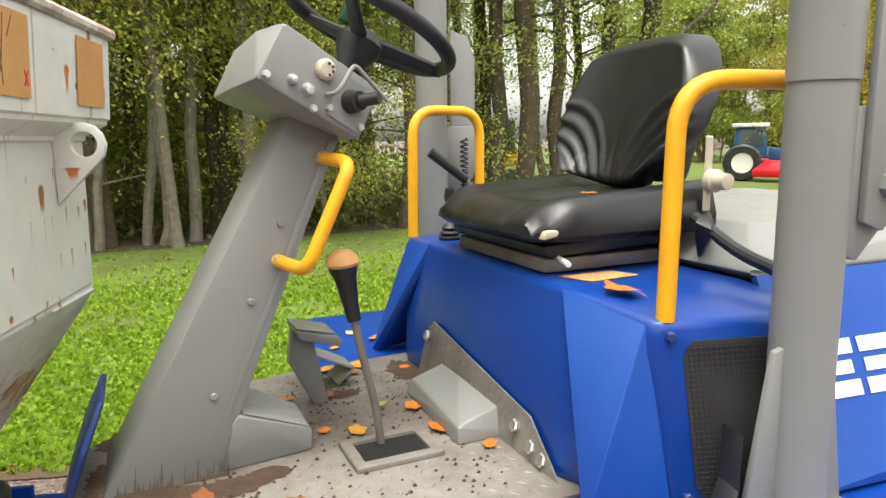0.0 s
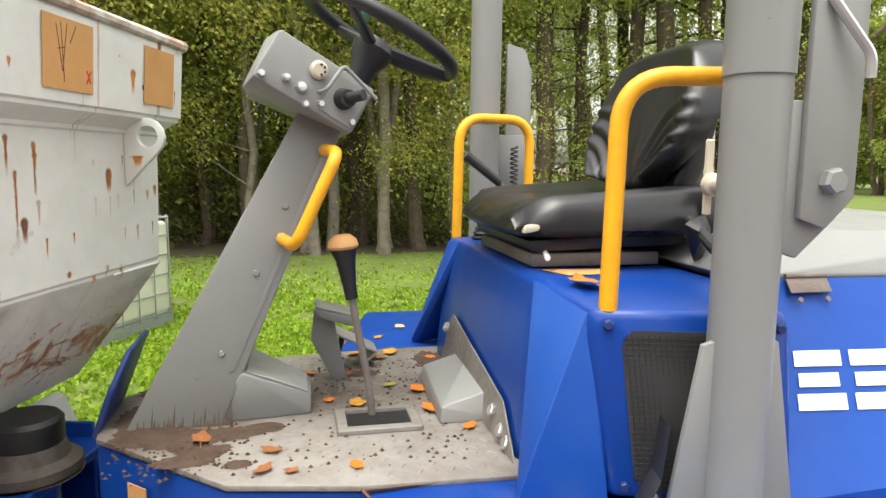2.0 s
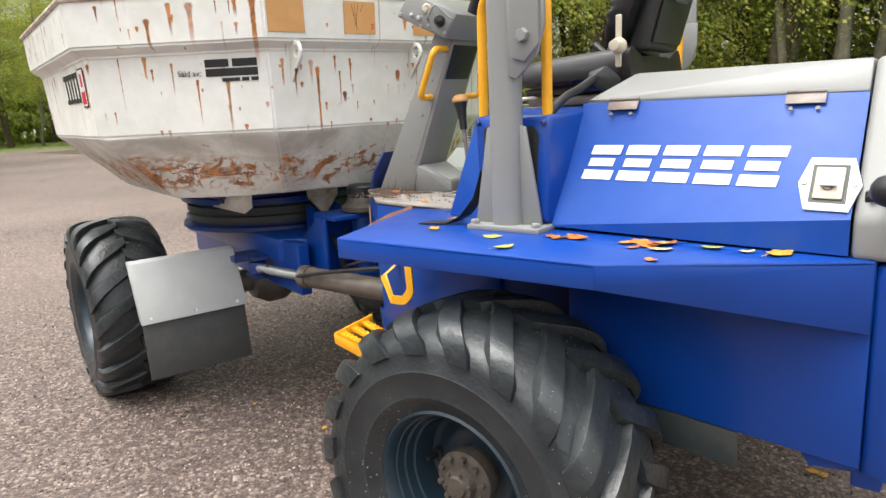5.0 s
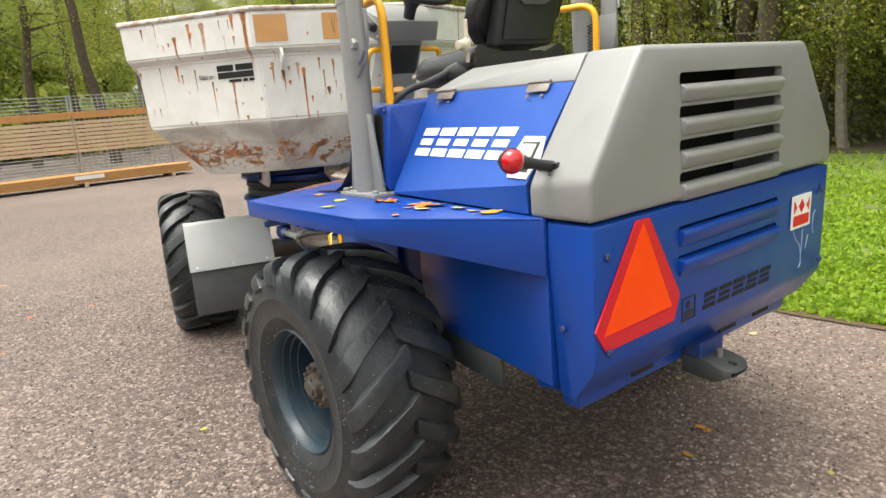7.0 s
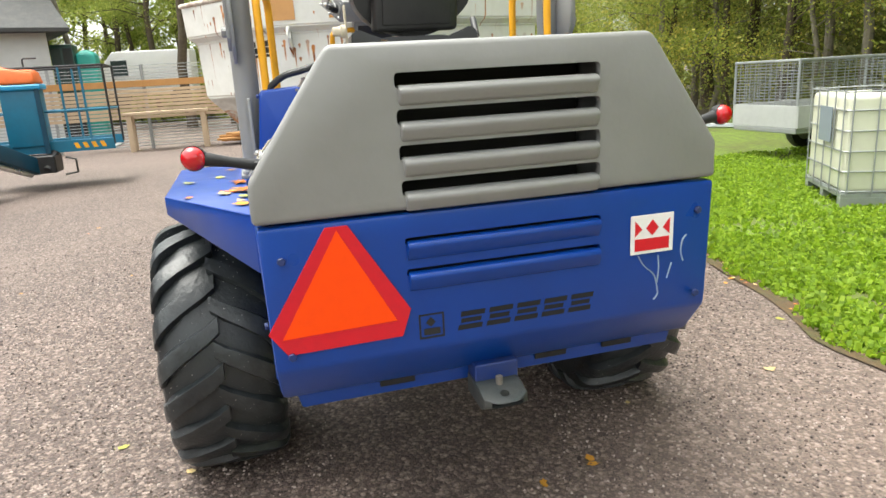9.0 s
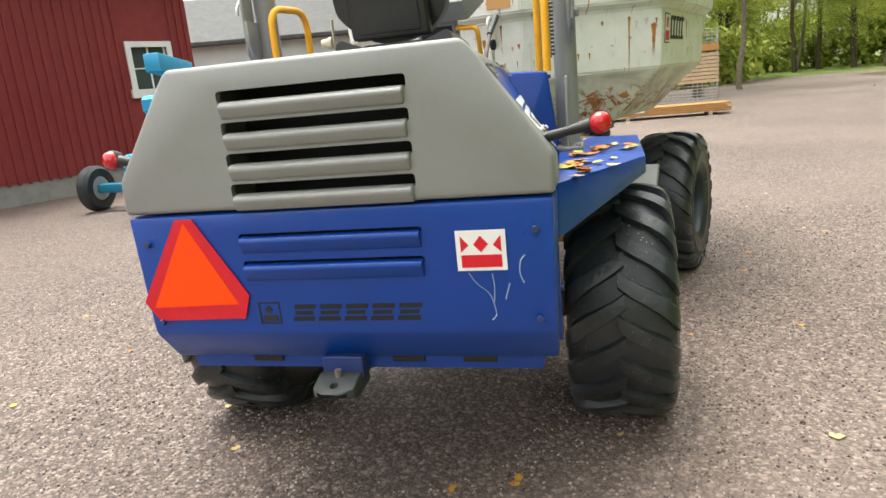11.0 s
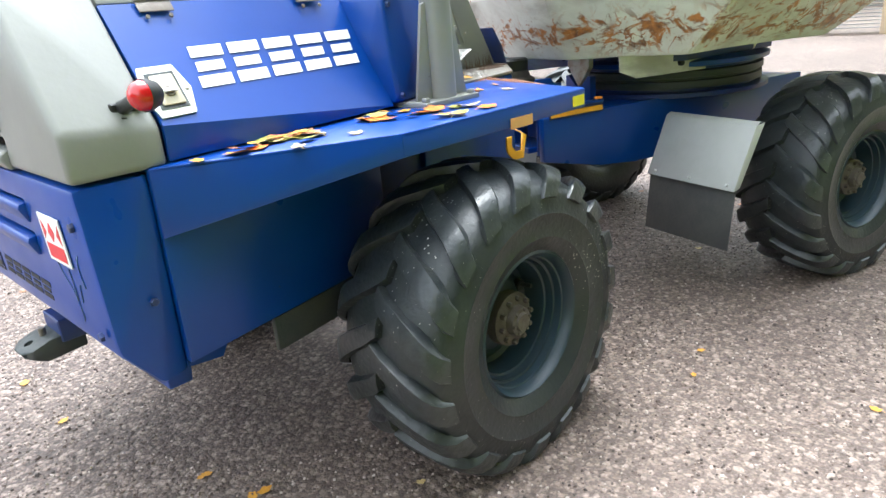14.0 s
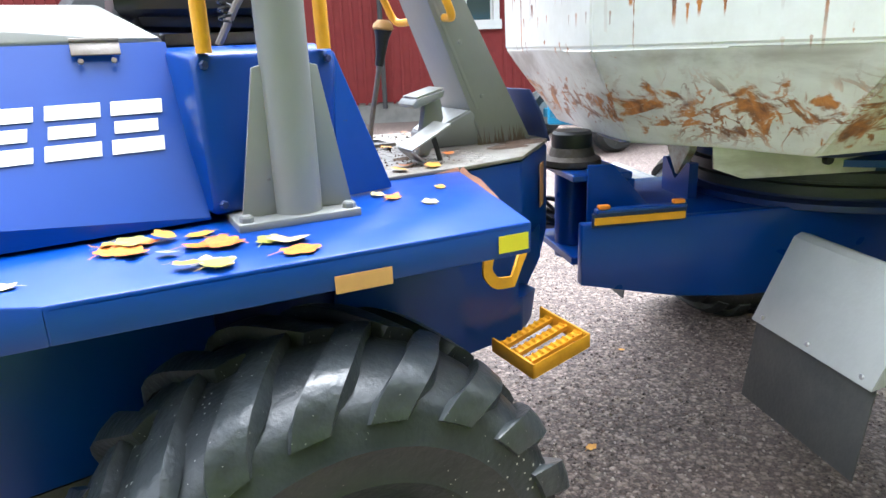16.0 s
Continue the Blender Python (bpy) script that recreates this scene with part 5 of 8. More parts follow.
part("joint_column", tube([(0.09, 0, 0.70), (0.09, 0, 1.08)], 0.06, 20), BLUE, dumper, "blue steering joint", m=FRONT)
part("joint_collar", lathe([(0.10, 1.045), (0.108, 1.052), (0.108, 1.072), (0.085, 1.085), (0.075, 1.115), (0, 1.115), (0, 1.045), (0.11, 1.045)], (0.09, 0, 0), (0, 0, 1), 28), HUBMAT, dumper, "rusty joint collar", m=FRONT)
part("joint_cap", lathe([(0.072, 1.11), (0.075, 1.12), (0.075, 1.165), (0.066, 1.175), (0, 1.175), (0, 1.11), (0.072, 1.11)], (0.09, 0, 0), (0, 0, 1), 28), BLACK, dumper, "black rubber joint cap", m=FRONT)
hrng = random.Random(12)
for k in range(5):
    z = 0.80 + 0.03 * k
    j1, j2, j3 = (hrng.uniform(-0.05, 0.05) for _ in range(3))
    part("hydraulic_hose", tube(rounded([(-0.14, 0.12 - 0.03 * k, z + 0.05 + j1), (-0.03, 0.17 + 0.3 * j2, z + j2), (0.07, 0.15 - 0.02 * k, z - 0.04 + j3), (0.14, 0.12, z + j1), (0.2, 0.08 + j3, z + 0.03)], 0.05), hrng.choice((0.008, 0.010, 0.012)), 8), BLACK, dumper, "black hydraulic hose", m=FRONT)
# slewing ring
RC = (1.16, 0, 0)
part("slewing_ring", lathe([(0.55, 0.905), (0.56, 0.91), (0.56, 0.93), (0.50, 0.935), (0.50, 1.055), (0, 1.055), (0, 0.905), (0.55, 0.905)], RC, (0, 0, 1), 64), BLUE_OLD, dumper, "greasy dark slewing ring", m=FRONT)
part("ring_seal", lathe([(0.502, 0.945), (0.525, 0.95), (0.525, 0.985), (0.508, 0.99), (0.508, 1.0), (0.53, 1.005), (0.53, 1.035), (0.502, 1.04), (0.502, 0.945)], RC, (0, 0, 1), 64), FRAMEGREY, dumper, "greasy grey ring seal", m=FRONT)
part("turntable", lathe([(0.53, 1.056), (0.56, 1.062), (0.56, 1.085), (0.5, 1.10), (0, 1.10), (0, 1.056), (0.53, 1.056)], RC, (0, 0, 1), 56), BLUE, dumper, "blue turntable plate", m=FRONT)
part("turntable_frame", hull([(u, v, z) for u, v in ((0.66, 0.42), (0.66, -0.42), (1.5, 0.45), (1.5, -0.45), (0.8, 0.5), (0.8, -0.5)) for z in (1.10, 1.165)], 0.004), BLUE_OLD, dumper, m=FRONT)
# steering cylinder
CYLINDER = mat("oily_cylinder_paint", (0.105, 0.09, 0.075), 0.38, second=(0.23, 0.20, 0.165), scale=7, amount=0.7, bump=0.12, third=(0.05, 0.03, 0.02), third_scale=4, third_amount=0.8)
for s in (1,):
    cyl = part("steering_cylinder", tube([(-0.44, s * 0.180, 0.768), (0.085, s * 0.322, 0.765)], 0.049, 20), CYLINDER, dumper, "brown worn hydraulic steering cylinder", m=FRONT)
    part("gland", tube([(0.075, s * 0.319, 0.765), (0.125, s * 0.333, 0.763)], 0.055, 20), CYLINDER, cyl)
    part("rod", tube([(0.11, s * 0.329, 0.763), (0.56, s * 0.395, 0.745)], 0.024, 16), STEEL, cyl, "bright chromed rod")
    part("rod_eye", join(lathe([(0.045, -0.03), (0.048, 0.0), (0.045, 0.03), (0, 0.03), (0, -0.03), (0.045, -0.03)], (0.575, s * 0.39, 0.745), (0, 0, 1), 20), box(0.53, 0.68, s * 0.385 - 0.05, s * 0.37 + 0.05, 0.785, 0.803), box(0.53, 0.68, s * 0.385 - 0.05, s * 0.37 + 0.05, 0.688, 0.706)), BLUE_OLD, cyl)
    part("pressure_hose", tube(rounded([(-0.40, s * 0.20, 0.87), (-0.20, s * 0.30, 0.84), (0.0, s * 0.365, 0.80), (0.10, s * 0.375, 0.775)], 0.1), 0.009, 8), BLACK, cyl)
# mud guards and rubber flaps of the front wheels
for s in (1, -1):
    prof = [(0.74, 0.85), (0.715, 0.858), (0.69, 0.845), (0.565, 0.565)]
    bms = []
    for (ua, za), (ub, zb) in zip(prof, prof[1:]):
        bms.append(hull([(u + d, v, z) for (u, z) in ((ua, za), (ub, zb)) for d in (0, -0.006) for v in (s * 0.475, s * 0.995)], 0.0015))
    for v in (s * 0.475, s * 0.995):
        bms.append(hull([(u, v + dv, z) for dv in (0, -s * 0.006) for u, z in ((0.74, 0.85), (0.69, 0.845), (0.565, 0.565), (0.60, 0.575))], 0.0015))
    g = part("front_guard", bms[2], GREY_FLAP, dumper, "light grey bent sheet wheel guard", m=FRONT)
    for q in bms[:2]:
        part("fold", q, GREY_FLAP, g)
    for q in bms[3:]:
        part("side_lip", q, GREY_FLAP, g)
    part("rubber_flap", hull([(u + d, v, z) for d in (0, 0.006) for v in (s * 0.48, s * 0.99) for u, z in ((0.578, 0.575), (0.545, 0.285))], 0.002), RUBBER_FLAP, g, "black rubber mudflap, dusty")
    for f in (0.08, 0.5, 0.92):
        part("bolt", bolt((0.571, s * (0.48 + 0.51 * f), 0.585), (-0.9, 0, 0.4), 0.008), STEEL, g, smooth=0)
    if s > 0:
        part("guard_bracket", box(0.6, 0.75, 0.34, 0.5, 0.78, 0.81), BLUE_OLD, g)
shelf = part("lamp_shelf", box(0.03, 0.345, -0.392, -0.36, 0.952, 0.966, 0.003), BLUE, dumper, "narrow blue shelf with amber reflectors", m=FRONT)
part("strip_backing", box(0.02, 0.352, -0.378, -0.368, 0.905, 0.952, 0.003), BLUE_OLD, shelf)
part("marker_strip", box(0.026, 0.346, -0.384, -0.378, 0.912, 0.938, 0.003), YELLOW, shelf, "yellow warning strip")
for u in (0.035, 0.295):
    part("amber_reflector", box(u, u + 0.042, -0.394, -0.370, 0.966, 0.981, 0.006, 2), mat("amber_plastic", (0.75, 0.24, 0.02), 0.35, second=(0.55, 0.15, 0.01), scale=30, bump=0), shelf, "amber reflector block")

# the swivel skip
BEND = [(-0.03, 0.47), (0.46, 1.075), (1.75, 1.075), (2.6, 0.62)]
LOW = [(0.16, 0.36), (0.48, 0.78), (1.45, 0.78), (1.85, 0.45)]
MID = [(-0.035, 0.475), (0.45, 1.09), (1.85, 1.09), (2.75, 0.66)]
LED = [(-0.09, 0.50), (0.425, 1.14), (1.88, 1.14), (2.82, 0.68)]
TOPP = [(-0.10, 0.505), (0.42, 1.15), (1.9, 1.15), (2.9, 0.70)]


def both(p):
    """The outline on both sides; the rear wall ends nearer the middle on its right."""
    q = p + [(u, -v) for u, v in p[::-1]]
    return q[:-1] + [(q[-1][0] + 0.015, q[-1][1] + 0.06)]


rings = [(both(LOW), 1.165), (both(BEND), 1.466), (both(MID), 1.80), (both(LED), 1.835), (both(TOPP), 2.03)]
bm = bmesh.new()
vv = []
for poly, z in rings:
    vv.append([bm.verts.new((u, v, z)) for u, v in poly])
for a, b in zip(vv, vv[1:]):
    for j in range(8):
        bm.faces.new((a[j], a[(j + 1) % 8], b[(j + 1) % 8], b[j]))
bm.faces.new(vv[0][::-1])
bmesh.ops.recalc_face_normals(bm, faces=bm.faces[:])
bmesh.ops.bevel(bm, geom=[e for e in bm.edges if not e.is_boundary], offset=0.008, segments=2, affect="EDGES")
bmesh.ops.subdivide_edges(bm, edges=bm.edges[:], cuts=3, use_grid_fill=True)
for v in bm.verts:
    if v.co.z < 1.46:
        v.co += Vector((1, 1, 0.6)) * 0.012 * noise.noise(v.co * 3.1)
skip = part("skip", bm, SKIPWHITE, dumper, "white steel tipping skip, rust-stained and dented", m=FRONT, smooth=25)
sol = skip.modifiers.new("sheet", "SOLIDIFY")
sol.thickness, sol.offset = 0.010, -1
rimpath = [(u, v, 2.03) for u, v in both(TOPP)]
part("rim_bar", tube(rimpath, 0.014, 8, closed=True), mat("rusty_rim_paint", (0.66, 0.64, 0.58), 0.55, second=(0.36, 0.13, 0.025), scale=7, amount=0.95, bump=0.2, third=(0.15, 0.055, 0.02), third_scale=22, third_amount=0.8), skip, "white rim bar, rusted along its top")


def skip_face(k, f, z, lift=0.004):
    """A point on the skip's upright walls: wall k (0 rear-left chamfer, 1 left, 7 rear, 6 rear-right chamfer, 5 right), f along it."""
    lo, hi = both(BEND), both(MID)
    if z > 1.835:
        lo, hi, za, zb = both(LED), both(TOPP), 1.835, 2.03
    else:
        za, zb = 1.466, 1.80
    t = (z - za) / (zb - za)
    a = Vector(lo[k]).lerp(Vector(hi[k]), t)
    b = Vector(lo[(k + 1) % 8]).lerp(Vector(hi[(k + 1) % 8]), t)
    p = a.lerp(b, f)
    n = Vector((-(b - a).y, (b - a).x)).normalized()
    c = Vector((1.0, 0))
    if n.dot(p - c) < 0:
        n = -n
    return Vector((p.x + n.x * lift, p.y + n.y * lift, z))


def sheet(k, f0, f1, z0, z1, lift=0.004):
    p = [skip_face(k, f0, z0, lift), skip_face(k, f1, z0, lift), skip_face(k, f1, z1, lift), skip_face(k, f0, z1, lift)]
    n = (p[1] - p[0]).cross(p[2] - p[0])
    c = (p[0] + p[2]) / 2 - Vector((1.0, 0, 1.7))
    return plate(p if n.dot(c) > 0 else p[::-1], 0.0015)


INK = mat("black_print", (0.012, 0.012, 0.012), 0.5, second=(0.03, 0.03, 0.03), scale=30, bump=0)
SOOT = mat("brown_pen", (0.10, 0.04, 0.02), 0.6, bump=0)
# tan tape patches under the rim, on the rear and the chamfered walls
for k, f0, f1 in ((7, 0.06, 0.215), (7, 0.438, 0.607), (7, 0.81, 0.985)):
    part("tape_patch", sheet(k, f0, f1, 1.865, 2.0), TAN, skip, "brown masking tape patch", smooth=0)
# pen strokes and a red cross on the middle patch
def pen(f0, z0, f1, z1, w, ink):
    a, b = skip_face(7, f0, z0, 0.0045), skip_face(7, f1, z1, 0.0045)
    side = (b - a).normalized().cross(Vector((-1, 0, 0))) * w
    part("pen_stroke", plate([a - side, b - side, b + side, a + side], 0.0006, 0, (-1, 0, 0)), ink, skip, smooth=0)


for f0, z0, f1, z1 in ((0.447, 1.885, 0.462, 1.91), (0.462, 1.885, 0.447, 1.91)):
    pen(f0, z0, f1, z1, 0.0018, RED)
for f0, z0, f1, z1 in ((0.53, 1.99, 0.545, 1.90), (0.545, 1.90, 0.565, 1.985), (0.54, 1.945, 0.56, 1.94), (0.55, 1.99, 0.54, 1.88), (0.50, 1.99, 0.52, 1.955)):
    pen(f0, z0, f1, z1, 0.0009, SOOT)
# dealer's sticker on the chamfered wall: the name and numbers as bars
for k in (0,):
    for f0, f1, z0, z1 in ((0.06, 0.195, 1.738, 1.77), (0.215, 0.345, 1.738, 1.77), (0.06, 0.345, 1.700, 1.732), (0.06, 0.10, 1.678, 1.693), (0.112, 0.15, 1.678, 1.693), (0.162, 0.26, 1.678, 1.693)):
        part("print_bar", sheet(k, f0, f1, z0, z1, 0.0035), INK, skip, "black printed bars of a dealer's sticker", smooth=0)
    cu = bpy.data.curves.new("printed_word", "FONT")
    cu.body, cu.size, cu.extrude, cu.align_x = "S\u00e5ld av:", 0.034, 0.0006, "RIGHT"
    tmp = bpy.data.objects.new("tmp_text", cu)
    me = bpy.data.meshes.new_from_object(tmp)
    bpy.data.objects.remove(tmp)
    a, b = skip_face(0, 0.37, 1.705, 0.0045), skip_face(0, 0.5, 1.705, 0.0045)
    xdir = (a - b).normalized()
    zdir = Vector((0, 0, 1))
    ndir = xdir.cross(zdir)
    bm = bmesh.new()
    bm.from_mesh(me)
    bmesh.ops.transform(bm, matrix=Matrix((xdir, zdir, ndir)).transposed().to_4x4(), verts=bm.verts[:])
    bmesh.ops.translate(bm, vec=a, verts=bm.verts[:])
    part("printed_word", bm, INK, skip, "black printed words", smooth=0)
# badge and lettering bars on the side walls
for k in (1, 5):
    def at(a, b, k=k):
        f = 0.06 + 0.42 * a
        return skip_face(k, f if k == 1 else 1 - f, 1.62 + 0.14 * b, 0.004)
    bd = part("badge_plate", sheet(k, *((0.055, 0.145) if k == 1 else (0.945, 0.855)), 1.60, 1.77, 0.003), INK, skip, "red and white badge as plain shapes", smooth=0)
    part("badge_shape", sheet(k, *((0.06, 0.14) if k == 1 else (0.94, 0.86)), 1.607, 1.763, 0.004), WHITE, bd, smooth=0)
    part("badge_shape", sheet(k, *((0.068, 0.132) if k == 1 else (0.932, 0.868)), 1.615, 1.67, 0.005), RED, bd, smooth=0)
    part("badge_shape", sheet(k, *((0.085, 0.115) if k == 1 else (0.915, 0.885)), 1.69, 1.745, 0.005), RED, bd, smooth=0)
    for i in range(5):
        f0 = 0.17 + i * 0.058
        ff = (f0, f0 + 0.046) if k == 1 else (1 - f0, 1 - f0 - 0.046)
        part("brand_bar", join(sheet(k, *ff, 1.735, 1.76), sheet(k, *ff, 1.625, 1.645), sheet(k, ff[0], ff[0] + (ff[1] - ff[0]) * 0.35, 1.645, 1.735)), INK, skip, "black plain brand lettering bars", smooth=0)

# lifting lugs below the rim
for k, f in ((7, 0.88), (7, 0.185)):
    p = skip_face(k, f, 1.80, 0.0)
    q = skip_face(k, f, 1.80, 1.0)
    nrm = Vector((q.x - p.x, q.y - p.y, 0)).normalized()
    tan = Vector((-nrm.y, nrm.x, 0))
    outl = [(0.0, 1.828), (0.0, 1.665), (0.02, 1.685)] + [(0.058 + 0.044 * math.cos(0.5 * i), 1.786 + 0.046 * math.sin(0.5 * i)) for i in range(-4, 5)]
    bm = hull([p * Vector((1, 1, 0)) + nrm * d + tan * w + Vector((0, 0, z)) for w in (-0.007, 0.007) for d, z in outl], 0.003)
    c = p * Vector((1, 1, 0)) + nrm * 0.060 + Vector((0, 0, 1.788))
    bm = cut(bm, lathe([(0, 0.1), (0.026, 0.1), (0.026, -0.1), (0, -0.1)], c, tan, 18))
    part("lifting_lug", bm, SKIPWHITE, skip, "white lifting lug with a worn rusty eye")
# tooth and side flanges under the skip
part("skip_tooth", hull([(u, v, z) for u in (0.514, 0.546) for v, z in ((-0.09, 1.17), (0.09, 1.17), (-0.086, 1.085), (0.086, 1.085), (-0.006, 0.982), (0.006, 0.982))], 0.004), mat("rust_run_paint", (0.62, 0.60, 0.53), 0.55, second=(0.42, 0.17, 0.04), scale=9, amount=0.9, bump=0.15, third=(0.25, 0.09, 0.02), third_scale=18, third_amount=0.6), skip, "white centring tooth run with rust", smooth=0)
for s in (1, -1):
    part("skip_flange", hull([(u, s * v, z) for v in (0.452, 0.462) for u, z in ((0.377, 1.175), (0.383, 1.088), (0.49, 1.048), (1.06, 1.038), (1.24, 1.073), (1.33, 1.09), (1.40, 1.175))], 0.003), SKIPWHITE, skip, "white flange under the skip")
    part("flange_stud", lathe([(0, 0.016), (0.014, 0.015), (0.017, 0.010), (0.017, -0.02), (0, -0.02)], (0.78, s * 0.466, 1.092), (0, s, 0), 14), BLACK, skip, "black stud")


# ---- ground ----
def gravel_mat():
    """Reddish-grey crushed stone: stones of one to two centimetres, each with its own tint, shade painted into the
    gaps, damp patches between.
    """
    m = bpy.data.materials.new("crushed_gravel")
    m.use_nodes = True
    n, l = m.node_tree.nodes, m.node_tree.links
    b = n["Principled BSDF"]
    co = n.new("ShaderNodeTexCoord")
    warp = n.new("ShaderNodeTexNoise")
    warp.inputs["Scale"].default_value = 30
    l.new(co.outputs["Object"], warp.inputs["Vector"])
    add = n.new("ShaderNodeVectorMath")
    add.operation = "MULTIPLY_ADD"
    add.inputs[1].default_value = (0.012, 0.012, 0.0)
    l.new(warp.outputs["Color"], add.inputs[0])
    l.new(co.outputs["Object"], add.inputs[2])
    col, hgt = None, None
    for sc, lo, hi, share in ((50, (0.018, 0.012, 0.010), (0.50, 0.40, 0.345), 0.0), (95, (0.022, 0.015, 0.013), (0.42, 0.325, 0.28), 0.42), (190, (0.045, 0.032, 0.027), (0.28, 0.215, 0.185), 0.25)):
        v = n.new("ShaderNodeTexVoronoi")
        v.inputs["Scale"].default_value = sc
        l.new(add.outputs[0], v.inputs["Vector"])
        sep = n.new("ShaderNodeSeparateColor")
        l.new(v.outputs["Color"], sep.inputs[0])
        r = n.new("ShaderNodeValToRGB")
        r.color_ramp.elements[0].color, r.color_ramp.elements[1].color = (*lo, 1), (*hi, 1)
        e = r.color_ramp.elements.new(0.6)
        e.color = (0.155, 0.108, 0.09, 1)
        l.new(sep.outputs[0], r.inputs[0])
        # the gaps between stones lie deeper; their shade is put into the colour
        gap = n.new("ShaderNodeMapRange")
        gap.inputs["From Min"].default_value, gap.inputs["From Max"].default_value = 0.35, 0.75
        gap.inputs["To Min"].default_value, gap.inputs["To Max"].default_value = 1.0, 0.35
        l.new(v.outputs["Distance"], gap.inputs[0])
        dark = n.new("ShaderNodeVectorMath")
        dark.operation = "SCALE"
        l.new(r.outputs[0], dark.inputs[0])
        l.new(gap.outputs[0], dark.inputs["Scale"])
        if col is None:
            col, hgt = dark.outputs[0], v.outputs["Distance"]
        else:
            x = n.new("ShaderNodeMix")
            x.data_type = "RGBA"
            x.inputs[0].default_value = share
            l.new(col, x.inputs[6])
            l.new(dark.outputs[0], x.inputs[7])
            col = x.outputs[2]
            am = n.new("ShaderNodeMath")
            am.operation = "MULTIPLY_ADD"
            am.inputs[1].default_value = 50 / sc
            l.new(v.outputs["Distance"], am.inputs[0])
            l.new(hgt, am.inputs[2])
            hgt = am.outputs[0]
    # sandy stretches where wheels have ground the stone down
    sand = n.new("ShaderNodeTexNoise")
    sand.inputs["Scale"].default_value, sand.inputs["Detail"].default_value = 0.22, 6
    l.new(co.outputs["Object"], sand.inputs["Vector"])
    sr = n.new("ShaderNodeMapRange")
    sr.inputs["From Min"].default_value, sr.inputs["From Max"].default_value, sr.inputs["To Max"].default_value = 0.45, 0.72, 0.34
    l.new(sand.outputs["Fac"], sr.inputs[0])
    x = n.new("ShaderNodeMix")
    x.data_type = "RGBA"
    l.new(sr.outputs[0], x.inputs[0])
    l.new(col, x.inputs[6])
    x.inputs[7].default_value = (0.235, 0.18, 0.15, 1)
    col = x.outputs[2]
    big = n.new("ShaderNodeTexNoise")
    big.inputs["Scale"].default_value, big.inputs["Detail"].default_value = 0.35, 5
    l.new(co.outputs["Object"], big.inputs["Vector"])
    rr = n.new("ShaderNodeMapRange")
    rr.inputs["From Min"].default_value, rr.inputs["From Max"].default_value = 0.3, 0.7
    rr.inputs["To Min"].default_value, rr.inputs["To Max"].default_value = 0.90, 1.20
    l.new(big.outputs["Fac"], rr.inputs[0])
    mul = n.new("ShaderNodeVectorMath")
    mul.operation = "SCALE"
    l.new(col, mul.inputs[0])
    l.new(rr.outputs[0], mul.inputs["Scale"])
    l.new(mul.outputs[0], b.inputs["Base Color"])
    b.inputs["Roughness"].default_value = 0.7
    bp = n.new("ShaderNodeBump")
    bp.inputs["Strength"].default_value, bp.inputs["Distance"].default_value, bp.invert = 0.8, 0.007, True
    l.new(hgt, bp.inputs["Height"])
    l.new(bp.outputs[0], b.inputs["Normal"])
    return m


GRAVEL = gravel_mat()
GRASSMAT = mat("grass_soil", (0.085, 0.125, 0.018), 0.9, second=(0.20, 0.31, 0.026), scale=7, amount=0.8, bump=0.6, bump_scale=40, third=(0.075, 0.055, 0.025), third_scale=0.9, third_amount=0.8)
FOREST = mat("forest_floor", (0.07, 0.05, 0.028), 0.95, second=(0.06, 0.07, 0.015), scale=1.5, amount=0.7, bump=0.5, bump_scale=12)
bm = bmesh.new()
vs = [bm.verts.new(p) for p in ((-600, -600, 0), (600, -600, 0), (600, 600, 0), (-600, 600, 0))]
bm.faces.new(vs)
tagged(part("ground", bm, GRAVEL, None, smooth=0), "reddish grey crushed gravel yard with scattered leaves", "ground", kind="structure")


def sheet_on_ground(name, pts, z, material, label, category):
    bm = bmesh.new()
    vs = [bm.verts.new((x, y, z)) for x, y in pts]
    f = bm.faces.new(vs)
    f.normal_update()
    if f.normal.z < 0:
        f.normal_flip()
    bmesh.ops.triangulate(bm, faces=bm.faces[:])
    return tagged(part(name, bm, material, None, smooth=0), label, category, kind="structure")


def verge(x):
    """Where the grass begins, by x."""
    if x < 1.0:
        return -2.2 + 0.06 * (x - 1.0) * (1 if x > -6 else 0.5) + 0.04 * math.sin(x * 2.3)
    return -2.2 - 0.3 * (x - 1.0) - 0.03 * (x - 1.0) ** 1.5 + 0.05 * math.sin(x * 3.1)


pts = [(x * 0.25, verge(x * 0.25)) for x in range(-120, 60)]
sheet_on_ground("grass_verge", pts + [(16, -12), (40, -15), (40, -60), (-60, -90), (-60, -2)], 0.006, GRASSMAT, "bright green mown grass beside the yard", "grass")
sheet_on_ground("forest_floor", [(-8.5, -14), (-4, -11.5), (0, -11.0), (5, -10.8), (12, -12), (40, -14), (40, -80), (-14, -80), (-11, -22)], 0.012, FOREST, "brown leaf-strewn woodland floor", "ground")
sheet_on_ground("far_meadow", [(45, -60), (45, 20), (140, 60), (140, -90)], 0.008, GRASSMAT, "far green field beyond the yard", "grass")


edge = [(x * 0.2, verge(x * 0.2) + 0.05 + 0.07 * noise.noise(Vector((x * 0.31, 7.0, 0)))) for x in range(-60, 56)]
